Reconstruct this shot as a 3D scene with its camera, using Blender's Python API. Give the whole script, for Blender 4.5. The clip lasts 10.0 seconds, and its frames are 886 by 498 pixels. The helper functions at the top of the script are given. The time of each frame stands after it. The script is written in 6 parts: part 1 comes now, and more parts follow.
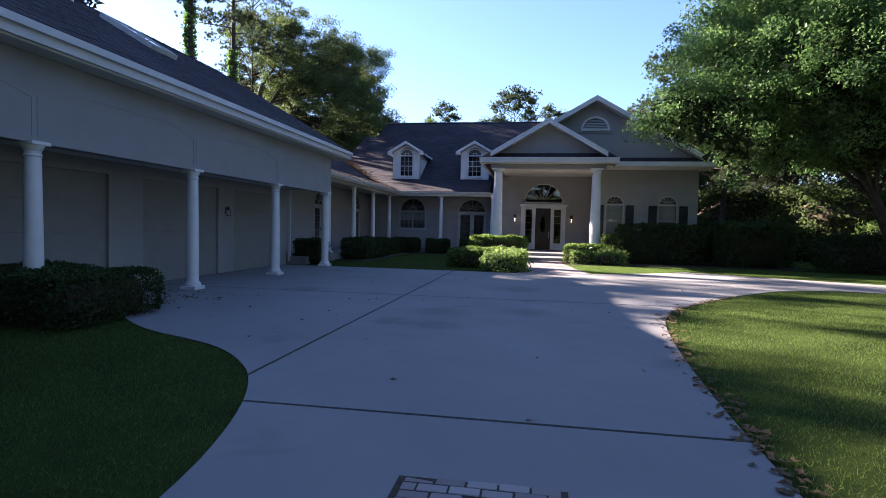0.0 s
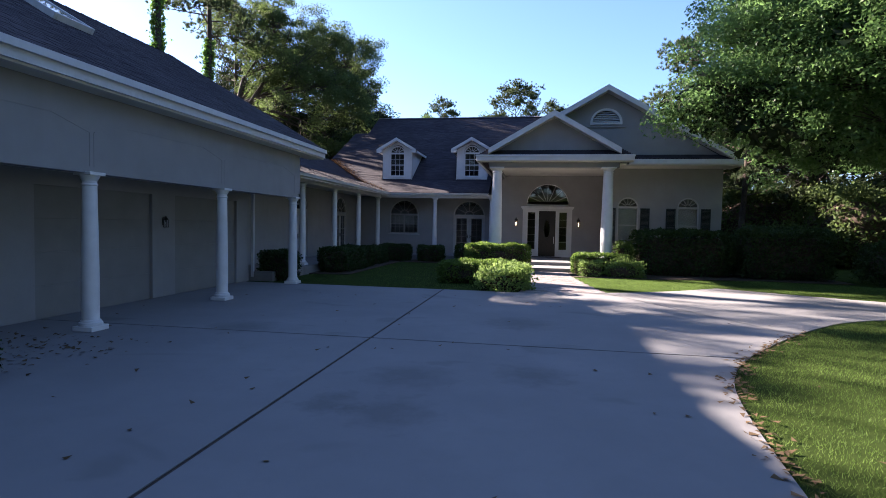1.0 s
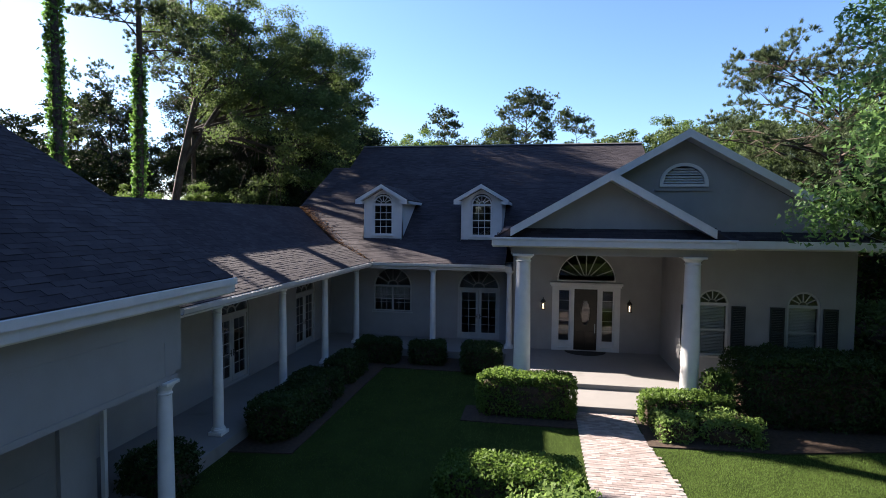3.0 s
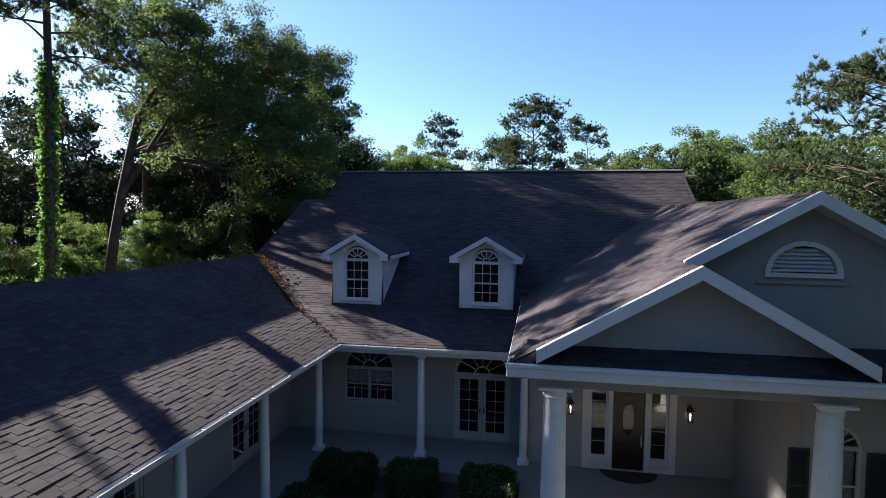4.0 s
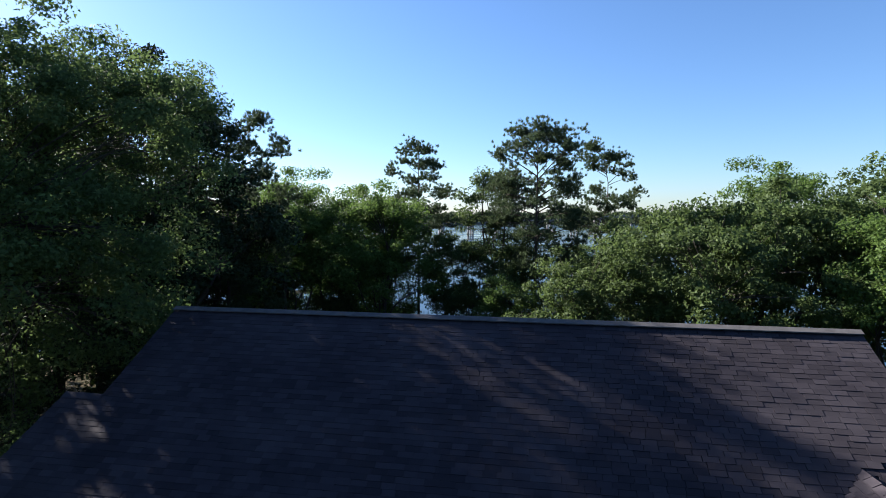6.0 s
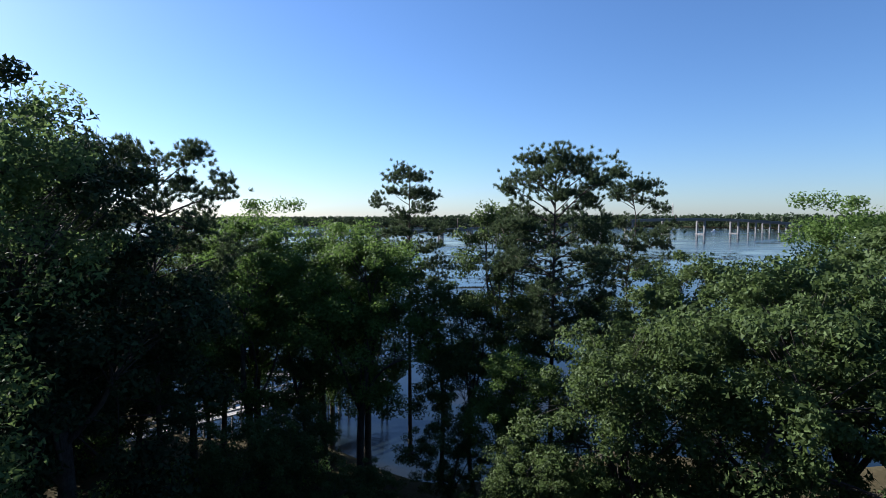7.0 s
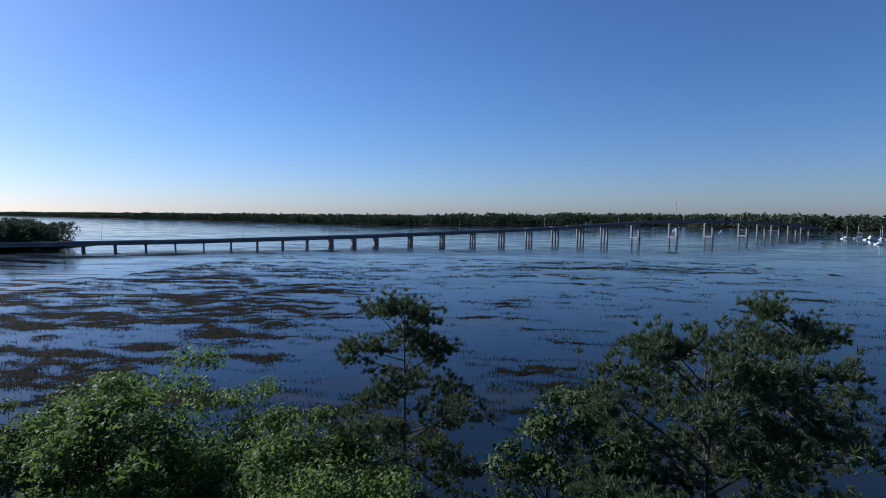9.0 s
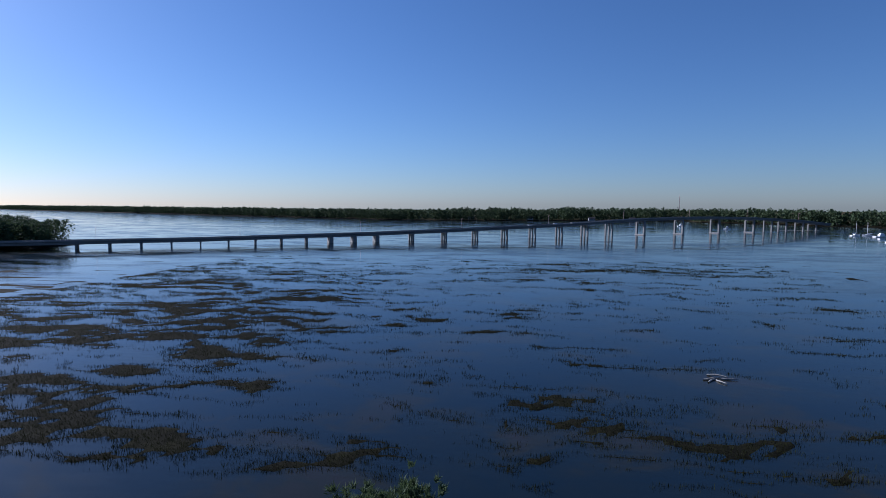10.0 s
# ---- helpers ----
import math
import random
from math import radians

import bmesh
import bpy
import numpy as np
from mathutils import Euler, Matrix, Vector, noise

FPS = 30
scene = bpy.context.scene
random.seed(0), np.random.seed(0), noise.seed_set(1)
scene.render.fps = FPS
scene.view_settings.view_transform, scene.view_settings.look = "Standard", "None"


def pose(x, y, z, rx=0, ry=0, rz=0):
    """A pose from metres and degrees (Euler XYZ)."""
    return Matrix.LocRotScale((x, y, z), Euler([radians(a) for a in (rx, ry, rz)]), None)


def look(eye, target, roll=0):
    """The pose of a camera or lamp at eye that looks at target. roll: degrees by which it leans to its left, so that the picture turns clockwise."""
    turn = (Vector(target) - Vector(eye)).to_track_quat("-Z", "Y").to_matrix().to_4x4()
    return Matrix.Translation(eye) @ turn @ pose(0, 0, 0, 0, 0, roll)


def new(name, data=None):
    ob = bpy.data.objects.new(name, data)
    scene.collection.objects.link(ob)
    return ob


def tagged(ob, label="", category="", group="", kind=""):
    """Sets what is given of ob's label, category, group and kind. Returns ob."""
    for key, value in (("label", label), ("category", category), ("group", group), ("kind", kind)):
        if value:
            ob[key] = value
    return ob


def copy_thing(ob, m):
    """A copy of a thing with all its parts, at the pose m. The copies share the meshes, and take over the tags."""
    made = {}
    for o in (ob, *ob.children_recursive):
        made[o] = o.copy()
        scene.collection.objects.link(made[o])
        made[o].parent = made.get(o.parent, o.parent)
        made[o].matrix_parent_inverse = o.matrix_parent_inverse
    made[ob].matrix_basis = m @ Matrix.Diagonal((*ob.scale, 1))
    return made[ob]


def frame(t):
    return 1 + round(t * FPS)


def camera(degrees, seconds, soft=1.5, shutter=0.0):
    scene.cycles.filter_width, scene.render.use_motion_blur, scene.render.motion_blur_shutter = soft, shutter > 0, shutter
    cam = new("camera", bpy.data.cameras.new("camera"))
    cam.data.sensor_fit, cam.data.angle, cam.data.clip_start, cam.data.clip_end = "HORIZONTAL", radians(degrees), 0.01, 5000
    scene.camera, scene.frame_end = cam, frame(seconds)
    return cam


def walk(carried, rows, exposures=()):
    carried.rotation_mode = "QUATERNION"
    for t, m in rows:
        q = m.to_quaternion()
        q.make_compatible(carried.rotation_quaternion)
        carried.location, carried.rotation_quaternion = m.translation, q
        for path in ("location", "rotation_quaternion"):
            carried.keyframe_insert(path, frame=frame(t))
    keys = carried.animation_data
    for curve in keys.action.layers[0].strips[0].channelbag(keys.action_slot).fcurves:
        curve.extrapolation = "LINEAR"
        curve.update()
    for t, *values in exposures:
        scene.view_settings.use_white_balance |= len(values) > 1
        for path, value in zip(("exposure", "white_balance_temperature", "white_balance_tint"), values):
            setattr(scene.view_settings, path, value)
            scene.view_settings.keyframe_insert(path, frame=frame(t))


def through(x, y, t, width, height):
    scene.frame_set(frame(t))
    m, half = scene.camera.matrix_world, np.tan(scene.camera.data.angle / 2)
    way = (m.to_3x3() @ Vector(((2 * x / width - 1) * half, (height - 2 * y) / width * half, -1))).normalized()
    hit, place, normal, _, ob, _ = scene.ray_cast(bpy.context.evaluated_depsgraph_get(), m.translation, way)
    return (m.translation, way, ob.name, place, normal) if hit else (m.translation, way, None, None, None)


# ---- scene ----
cam = camera(78.0, 10.0, soft=0.9)
PATH = [
    (0, (0.542, -3.495, 1.653), (0.21, -1.525, 1.572), 1.3),
    (0.5, (0.482, -1.852, 1.677), (0.151, 0.118, 1.592), 1.3),
    (1, (0.416, -0.215, 2.063), (0.079, 1.755, 1.975), 1.1),
    (1.5, (0.208, 1.526, 2.929), (-0.133, 3.495, 2.837), 0.9),
    (2, (-0.104, 3.522, 3.896), (-0.449, 5.49, 3.798), 0.6),
    (2.5, (-0.511, 5.705, 4.841), (-0.857, 7.673, 4.739), 0.5),
    (4, (-1.882, 14.614, 8.155), (-2.227, 16.581, 8.043), 0.6),
    (4.5, (-2.017, 18.175, 9.406), (-2.361, 20.142, 9.293), 0.5),
    (5, (-2.033, 21.858, 10.665), (-2.382, 23.824, 10.548), 0.2),
    (6.5, (-2.652, 33.575, 14.709), (-3.009, 35.537, 14.584), 0.1),
    (7, (-3.398, 37.555, 16.065), (-3.752, 39.518, 15.950), 0.0),
    (7.5, (-4.427, 41.564, 17.662), (-4.781, 43.529, 17.547), 0.0),
    (8, (-5.231, 45.629, 19.447), (-5.585, 47.594, 19.329), 0.0),
    (8.5, (-6.198, 49.951, 21.321), (-6.554, 51.915, 21.196), 0.1),
    (9, (-7.294, 54.505, 23.319), (-7.65, 56.469, 23.186), 0.2),
    (9.5, (-8.512, 59.449, 25.344), (-8.87, 61.411, 25.202), 0.1),
    (10, (-9.886, 64.353, 26.846), (-10.246, 66.315, 26.688), 0.25),
]
walk(cam, [(t, look(eye, target, roll)) for t, eye, target, roll in PATH],
     exposures=[(0.0, 2.97, 6600, 25), (2.0, 2.72, 6600, 20), (4.5, 2.27, 6450, 14), (6.5, 1.83, 5900, 14), (8.5, 0.88, 5300, 19), (10.0, 0.73, 5200, 20)])

# ---- light ----
SUN_AZ, SUN_EL = radians(67.0), radians(25.7)          # azimuth from +y towards -x
to_sun = Vector((-math.sin(SUN_AZ) * math.cos(SUN_EL), math.cos(SUN_AZ) * math.cos(SUN_EL), math.sin(SUN_EL)))
world = bpy.data.worlds.new("sky_world")
scene.world = world
world.use_nodes = True
wn = world.node_tree.nodes
sky = wn.new("ShaderNodeTexSky")
sky.sky_type, sky.sun_disc = "NISHITA", False
sky.sun_elevation, sky.sun_rotation = SUN_EL, -SUN_AZ
sky.air_density, sky.dust_density, sky.ozone_density = 1.0, 0.35, 6.0
world.node_tree.links.new(sky.outputs[0], wn["Background"].inputs[0])
wn["Background"].inputs[1].default_value = 0.050
sun = new("sun", bpy.data.lights.new("sun", "SUN"))
sun.data.energy, sun.data.angle, sun.data.color = 5.0, radians(0.6), (1.0, 0.92, 0.80)
sun.matrix_world = look((0, 0, 60), Vector((0, 0, 60)) - to_sun)

# ---- materials ----


class Nodes:
    """A small wrapper to write node trees in few lines."""

    def __init__(self, name):
        self.mat = bpy.data.materials.new(name)
        self.mat.use_nodes = True
        self.t = self.mat.node_tree
        self.bsdf = self.t.nodes["Principled BSDF"]
        self.out = self.t.nodes["Material Output"]

    def node(self, kind, **values):
        n = self.t.nodes.new(kind)
        for k, v in values.items():
            if k in n.inputs:
                self.set(n.inputs[k], v)
        return n

    def set(self, socket, v):
        if isinstance(v, bpy.types.NodeSocket):
            self.t.links.new(v, socket)
        else:
            socket.default_value = v

    def coords(self, scale=(1, 1, 1), world_space=True):
        if world_space:
            src = self.t.nodes.new("ShaderNodeNewGeometry").outputs["Position"]
        else:
            src = self.t.nodes.new("ShaderNodeTexCoord").outputs["Object"]
        m = self.t.nodes.new("ShaderNodeMapping")
        self.t.links.new(src, m.inputs[0])
        m.inputs["Scale"].default_value = scale
        return m.outputs[0]

    def noise(self, vec, scale, detail=4.0, rough=0.55, distortion=0.0):
        n = self.t.nodes.new("ShaderNodeTexNoise")
        self.t.links.new(vec, n.inputs["Vector"])
        n.inputs["Scale"].default_value, n.inputs["Detail"].default_value = scale, detail
        n.inputs["Roughness"].default_value, n.inputs["Distortion"].default_value = rough, distortion
        return n.outputs["Fac"]

    def ramp(self, fac, stops):
        r = self.t.nodes.new("ShaderNodeValToRGB")
        self.t.links.new(fac, r.inputs[0])
        e = r.color_ramp.elements
        while len(e) < len(stops):
            e.new(0.5)
        for el, (p, c) in zip(e, stops):
            el.position = p
            el.color = (*c, 1) if len(c) == 3 else c
        return r.outputs[0]

    def mix(self, fac, a, b, kind="MIX"):
        m = self.t.nodes.new("ShaderNodeMix")
        m.data_type, m.blend_type = "RGBA", kind
        self.set(m.inputs["Factor"], fac)
        self.set(m.inputs[6], a if isinstance(a, bpy.types.NodeSocket) else (*a, 1))
        self.set(m.inputs[7], b if isinstance(b, bpy.types.NodeSocket) else (*b, 1))
        return m.outputs[2]

    def math(self, op, a, b=0.0):
        m = self.t.nodes.new("ShaderNodeMath")
        m.operation = op
        self.set(m.inputs[0], a)
        self.set(m.inputs[1], b)
        return m.outputs[0]

    def bump(self, height, strength=0.3, dist=0.02):
        b = self.t.nodes.new("ShaderNodeBump")
        b.inputs["Strength"].default_value, b.inputs["Distance"].default_value = strength, dist
        self.t.links.new(height, b.inputs["Height"])
        self.t.links.new(b.outputs[0], self.bsdf.inputs["Normal"])
        return b.outputs[0]

    def done(self, color, rough=0.6, metal=0.0, spec=0.5):
        self.set(self.bsdf.inputs["Base Color"], color if isinstance(color, bpy.types.NodeSocket) else (*color, 1))
        self.set(self.bsdf.inputs["Roughness"], rough)
        self.bsdf.inputs["Metallic"].default_value = metal
        self.bsdf.inputs["Specular IOR Level"].default_value = spec
        return self.mat


def surface(name, dark, light, scale=6.0, fine=60.0, rough=0.7, bump=0.15, stain=None, spec=0.4):
    """Paint, stucco, concrete: colour drifting at two scales, with fine relief."""
    n = Nodes(name)
    v = n.coords()
    big, small = n.noise(v, scale, 5), n.noise(v, fine, 3)
    col = n.ramp(big, [(0.3, dark), (0.7, light)])
    col = n.mix(n.math("MULTIPLY", small, 0.25), col, tuple(c * 0.7 for c in dark))
    if stain:
        streak = n.noise(n.coords((3.0, 3.0, 0.35)), 1.2, 6, 0.65)
        col = n.mix(n.math("MULTIPLY", n.ramp(streak, [(0.5, (0, 0, 0)), (0.75, (1, 1, 1))]), 0.45), col, stain)
    n.bump(small, bump, 0.01)
    return n.done(col, rough, 0, spec)


def leaf_material(name, dark, mid, light, gloss=0.5, through=0.35, spec=0.16):
    """Leaves that differ one by one, let light through and shine a little."""
    dark, mid, light = [(c[0] * 0.93, c[1], c[2] * 1.1) for c in (dark, mid, light)]
    n = Nodes(name)
    geo = n.t.nodes.new("ShaderNodeNewGeometry")
    col = n.ramp(geo.outputs["Random Per Island"], [(0.0, dark), (0.55, mid), (1.0, light)])
    patch = n.noise(n.coords(), 0.55, 3)
    col = n.mix(n.ramp(patch, [(0.35, (0, 0, 0)), (0.7, (0.55, 0.55, 0.55))]), col, tuple(c * 1.25 for c in light))
    n.done(col, min(gloss + 0.2, 1.0), 0, spec)
    tr = n.t.nodes.new("ShaderNodeBsdfTranslucent")
    n.t.links.new(n.mix(0.5, col, tuple(min(1, c * 2.0) for c in light)), tr.inputs[0])
    mx = n.t.nodes.new("ShaderNodeMixShader")
    mx.inputs[0].default_value = through
    n.t.links.new(n.bsdf.outputs[0], mx.inputs[1])
    n.t.links.new(tr.outputs[0], mx.inputs[2])
    n.t.links.new(mx.outputs[0], n.out.inputs[0])
    return n.mat


M = {}
M["stucco"] = surface("stucco", (0.256, 0.252, 0.256), (0.300, 0.295, 0.299), 1.4, 90, 0.85, 0.35, (0.25, 0.242, 0.236))
M["trim"] = surface("white_trim", (0.54, 0.545, 0.555), (0.61, 0.615, 0.625), 3, 40, 0.45, 0.05, (0.49, 0.485, 0.475))
# Sash tone of the wall windows, darker than the dormers' trim
M["sash"] = surface("darker_sash_paint", (0.34, 0.335, 0.325), (0.40, 0.395, 0.385), 3, 40, 0.5, 0.05)
M["column"] = surface("white_column", (0.60, 0.60, 0.60), (0.68, 0.68, 0.68), 4, 50, 0.5, 0.05)
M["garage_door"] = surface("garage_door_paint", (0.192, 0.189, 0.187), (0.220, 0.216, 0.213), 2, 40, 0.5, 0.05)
M["soffit"] = surface("soffit_paint", (0.54, 0.53, 0.48), (0.60, 0.59, 0.54), 2, 40, 0.7, 0.05)
M["shutter"] = surface("shutter_paint", (0.012, 0.016, 0.018), (0.02, 0.026, 0.028), 4, 50, 0.45, 0.05)
M["dark_wood"] = surface("dark_door_wood", (0.010, 0.006, 0.005), (0.022, 0.012, 0.009), 5, 60, 0.3, 0.1)
M["metal_black"] = surface("black_iron", (0.012, 0.012, 0.012), (0.03, 0.028, 0.026), 8, 60, 0.4, 0.1)
M["gutter"] = surface("gutter_aluminium", (0.50, 0.50, 0.49), (0.58, 0.58, 0.57), 3, 40, 0.4, 0.03, (0.35, 0.33, 0.28))
# Paler than the shingles, so the ridge reads as a sunlit edge
M["ridge_vent"] = surface("ridge_vent_sunlit_tone", (0.075, 0.070, 0.068), (0.13, 0.122, 0.118), 5, 60, 0.85, 0.2)
M["mat"] = surface("coir_mat", (0.018, 0.015, 0.013), (0.035, 0.03, 0.026), 20, 120, 0.95, 0.6)
M["mulch"] = surface("mulch", (0.028, 0.018, 0.012), (0.07, 0.045, 0.03), 9, 40, 0.95, 1.0)
# Plaster darkened so that rooms behind the glass look unlit
M["interior"] = surface("darkened_plaster", (0.09, 0.085, 0.075), (0.12, 0.115, 0.10), 2, 30, 0.9, 0.05)
M["curtain"] = surface("white_blind", (0.40, 0.40, 0.385), (0.48, 0.48, 0.465), 4, 40, 0.8, 0.05)
M["deck"] = surface("weathered_timber", (0.17, 0.16, 0.15), (0.33, 0.32, 0.30), 3, 50, 0.85, 0.3)
M["bridge"] = surface("bridge_concrete", (0.13, 0.13, 0.13), (0.20, 0.20, 0.20), 0.08, 1.5, 0.85, 0.1, (0.15, 0.15, 0.15))
M["boat"] = surface("boat_gelcoat", (0.75, 0.76, 0.77), (0.82, 0.83, 0.84), 1, 8, 0.3, 0.02)
M["tower_metal"] = surface("tower_steel", (0.4, 0.2, 0.18), (0.5, 0.45, 0.44), 0.1, 2, 0.6, 0.02)


def shingle_material():
    n = Nodes("asphalt_shingle")
    v = n.coords()
    geo = n.t.nodes.new("ShaderNodeNewGeometry")
    info = n.t.nodes.new("ShaderNodeObjectInfo")
    rnd = n.math("FRACT", n.math("ADD", geo.outputs["Random Per Island"], info.outputs["Random"]))
    col = n.ramp(rnd, [(0.0, (0.0200, 0.0168, 0.0215)), (0.5, (0.0300, 0.0252, 0.0315)), (1.0, (0.0480, 0.0410, 0.0480))])
    grit = n.noise(v, 160, 3, 0.7)
    col = n.mix(n.math("MULTIPLY", grit, 0.5), col, (0.028, 0.023, 0.028))
    moss = n.noise(v, 0.5, 5, 0.6)
    col = n.mix(n.math("MULTIPLY", n.ramp(moss, [(0.45, (0, 0, 0)), (0.7, (1, 1, 1))]), 0.30), col, (0.090, 0.079, 0.086))
    n.bump(grit, 0.5, 0.006)
    return n.done(col, 0.92, 0, 0.25)


def concrete_material():
    n = Nodes("driveway_concrete")
    v = n.coords()
    big, mid, fine = n.noise(v, 0.35, 6, 0.6), n.noise(v, 3.0, 6, 0.65), n.noise(v, 140, 3, 0.6)
    col = n.ramp(big, [(0.3, (0.176, 0.171, 0.168)), (0.7, (0.228, 0.222, 0.218))])
    col = n.mix(n.math("MULTIPLY", n.ramp(mid, [(0.48, (0, 0, 0)), (0.75, (1, 1, 1))]), 0.4), col, (0.176, 0.171, 0.168))
    spot = n.noise(n.coords((1.0, 1.6, 1)), 0.55, 3, 0.5, 0.6)
    col = n.mix(n.math("MULTIPLY", n.ramp(spot, [(0.62, (0, 0, 0)), (0.70, (1, 1, 1))]), 0.6), col, (0.13, 0.127, 0.12))
    for cx, cy, r in ((-1.12, 5.55, 0.42), (-1.25, 7.0, 0.5), (0.4, 7.4, 0.45), (-1.9, 5.7, 0.3), (0.1, 11.4, 0.6), (-5.2, 9.6, 0.5)):
        off = n.t.nodes.new("ShaderNodeVectorMath")
        off.operation = "DISTANCE"
        n.t.links.new(n.coords((1.0, 1.0, 0.0)), off.inputs[0])
        off.inputs[1].default_value = (cx, cy, 0)
        d = n.math("ADD", off.outputs["Value"], n.math("MULTIPLY", n.math("SUBTRACT", mid, 0.5), 1.3))
        col = n.mix(n.math("MULTIPLY", n.ramp(d, [(r * 0.3, (1, 1, 1)), (r * 1.5, (0, 0, 0))]), 0.55), col, (0.085, 0.082, 0.078))
    col = n.mix(n.math("MULTIPLY", fine, 0.3), col, (0.22, 0.207, 0.187))
    n.bump(fine, 0.25, 0.006)
    return n.done(col, 0.88, 0, 0.3)


def brick_material():
    n = Nodes("clay_paver")
    v = n.coords()
    info = n.t.nodes.new("ShaderNodeObjectInfo")
    geo = n.t.nodes.new("ShaderNodeNewGeometry")
    rnd = n.math("FRACT", n.math("ADD", geo.outputs["Random Per Island"], info.outputs["Random"]))
    col = n.ramp(rnd, [(0.0, (0.17, 0.135, 0.12)), (0.5, (0.26, 0.215, 0.20)), (1.0, (0.34, 0.29, 0.275))])
    col = n.mix(n.math("MULTIPLY", n.noise(v, 30, 4), 0.5), col, (0.28, 0.255, 0.245))
    n.bump(n.noise(v, 90, 4), 0.4, 0.006)
    return n.done(col, 0.85, 0, 0.3)


def ground_material():
    """Lawn soil near the house, leaf litter under the trees, marsh mud by the water."""
    n = Nodes("ground_soil")
    v = n.coords()
    grass = n.ramp(n.noise(v, 1.2, 6, 0.65), [(0.3, (0.018, 0.032, 0.008)), (0.7, (0.042, 0.066, 0.015))])
    grass = n.mix(n.math("MULTIPLY", n.noise(v, 45, 3, 0.7), 0.6), grass, (0.035, 0.05, 0.014))
    litter = n.ramp(n.noise(v, 2.5, 6, 0.7), [(0.3, (0.03, 0.024, 0.014)), (0.7, (0.085, 0.066, 0.04))])
    litter = n.mix(n.math("MULTIPLY", n.noise(v, 30, 3, 0.7), 0.6), litter, (0.05, 0.05, 0.022))
    mud = n.ramp(n.noise(v, 0.25, 6, 0.7), [(0.3, (0.006, 0.006, 0.005)), (0.5, (0.011, 0.011, 0.007)), (0.75, (0.018, 0.018, 0.008))])
    mud = n.mix(n.math("MULTIPLY", n.noise(v, 3.0, 5, 0.7), 0.6), mud, (0.008, 0.008, 0.006))
    sep = n.t.nodes.new("ShaderNodeSeparateXYZ")
    n.t.links.new(v, sep.inputs[0])
    edge = n.math("MULTIPLY", n.math("SUBTRACT", n.noise(v, 0.3, 3), 0.5), 10.0)
    far = n.ramp(n.math("MULTIPLY", n.math("SUBTRACT", n.math("ADD", sep.outputs[1], edge), 40), 0.05), [(0.35, (0, 0, 0)), (0.75, (1, 1, 1))])
    col = n.mix(far, grass, litter)
    low = n.ramp(n.math("MULTIPLY", n.math("ADD", sep.outputs[2], 5.0), 0.5), [(0.35, (1, 1, 1)), (0.75, (0, 0, 0))])
    col = n.mix(low, col, mud)
    n.bump(n.noise(v, 60, 4, 0.7), 0.7, 0.03)
    return n.done(col, 0.95, 0, 0.02)


def water_material():
    """Shallow, silty water over weed: long ripples, fine wind texture, calm lanes."""
    n = Nodes("lake_water")
    v = n.coords()
    weed = n.noise(n.coords((1.0, 1.5, 1)), 0.045, 6, 0.62, 0.4)
    col = n.ramp(weed, [(0.38, (0.004, 0.009, 0.014)), (0.52, (0.006, 0.010, 0.012)), (0.60, (0.012, 0.012, 0.006)), (0.72, (0.016, 0.013, 0.009))])
    fine, mid = n.noise(v, 1.6, 4, 0.7), n.noise(n.coords((1.0, 2.4, 1)), 0.35, 4, 0.65)
    lanes = n.noise(n.coords((1.0, 2.2, 1)), 0.022, 4, 0.6, 0.8)
    h = n.math("ADD", n.math("MULTIPLY", fine, 0.35), mid)
    b = n.t.nodes.new("ShaderNodeBump")
    b.inputs["Distance"].default_value = 0.10
    n.t.links.new(n.ramp(lanes, [(0.40, (0.05, 0.05, 0.05)), (0.60, (0.34, 0.34, 0.34))]), b.inputs["Strength"])
    n.t.links.new(h, b.inputs["Height"])
    n.t.links.new(b.outputs[0], n.bsdf.inputs["Normal"])
    n.bsdf.inputs["IOR"].default_value = 1.33
    return n.done(col, n.ramp(lanes, [(0.40, (0.05, 0.05, 0.05)), (0.62, (0.18, 0.18, 0.18))]), 0, 0.5)


def bark_material(name, dark, light, stretch=0.25):
    n = Nodes(name)
    v = n.coords((1, 1, stretch))
    r = n.noise(v, 14, 6, 0.7, 0.8)
    col = n.ramp(r, [(0.32, dark), (0.68, light)])
    lichen = n.noise(n.coords(), 1.4, 5)
    col = n.mix(n.math("MULTIPLY", n.ramp(lichen, [(0.5, (0, 0, 0)), (0.7, (1, 1, 1))]), 0.35), col, (0.14, 0.14, 0.11))
    n.bump(r, 0.9, 0.04)
    return n.done(col, 0.92, 0, 0.2)


def glass_material():
    n = Nodes("window_glass")
    n.bsdf.inputs["Transmission Weight"].default_value = 1.0
    n.bsdf.inputs["IOR"].default_value = 1.45
    n.bump(n.noise(n.coords(), 1.2, 2), 0.02, 0.02)
    return n.done((0.80, 0.84, 0.84), 0.02)


def lamp_material():
    n = Nodes("lantern_bulb")
    n.bsdf.inputs["Emission Color"].default_value = (1.0, 0.78, 0.5, 1)
    n.bsdf.inputs["Emission Strength"].default_value = 0.8
    return n.done((0.9, 0.85, 0.7), 0.4)


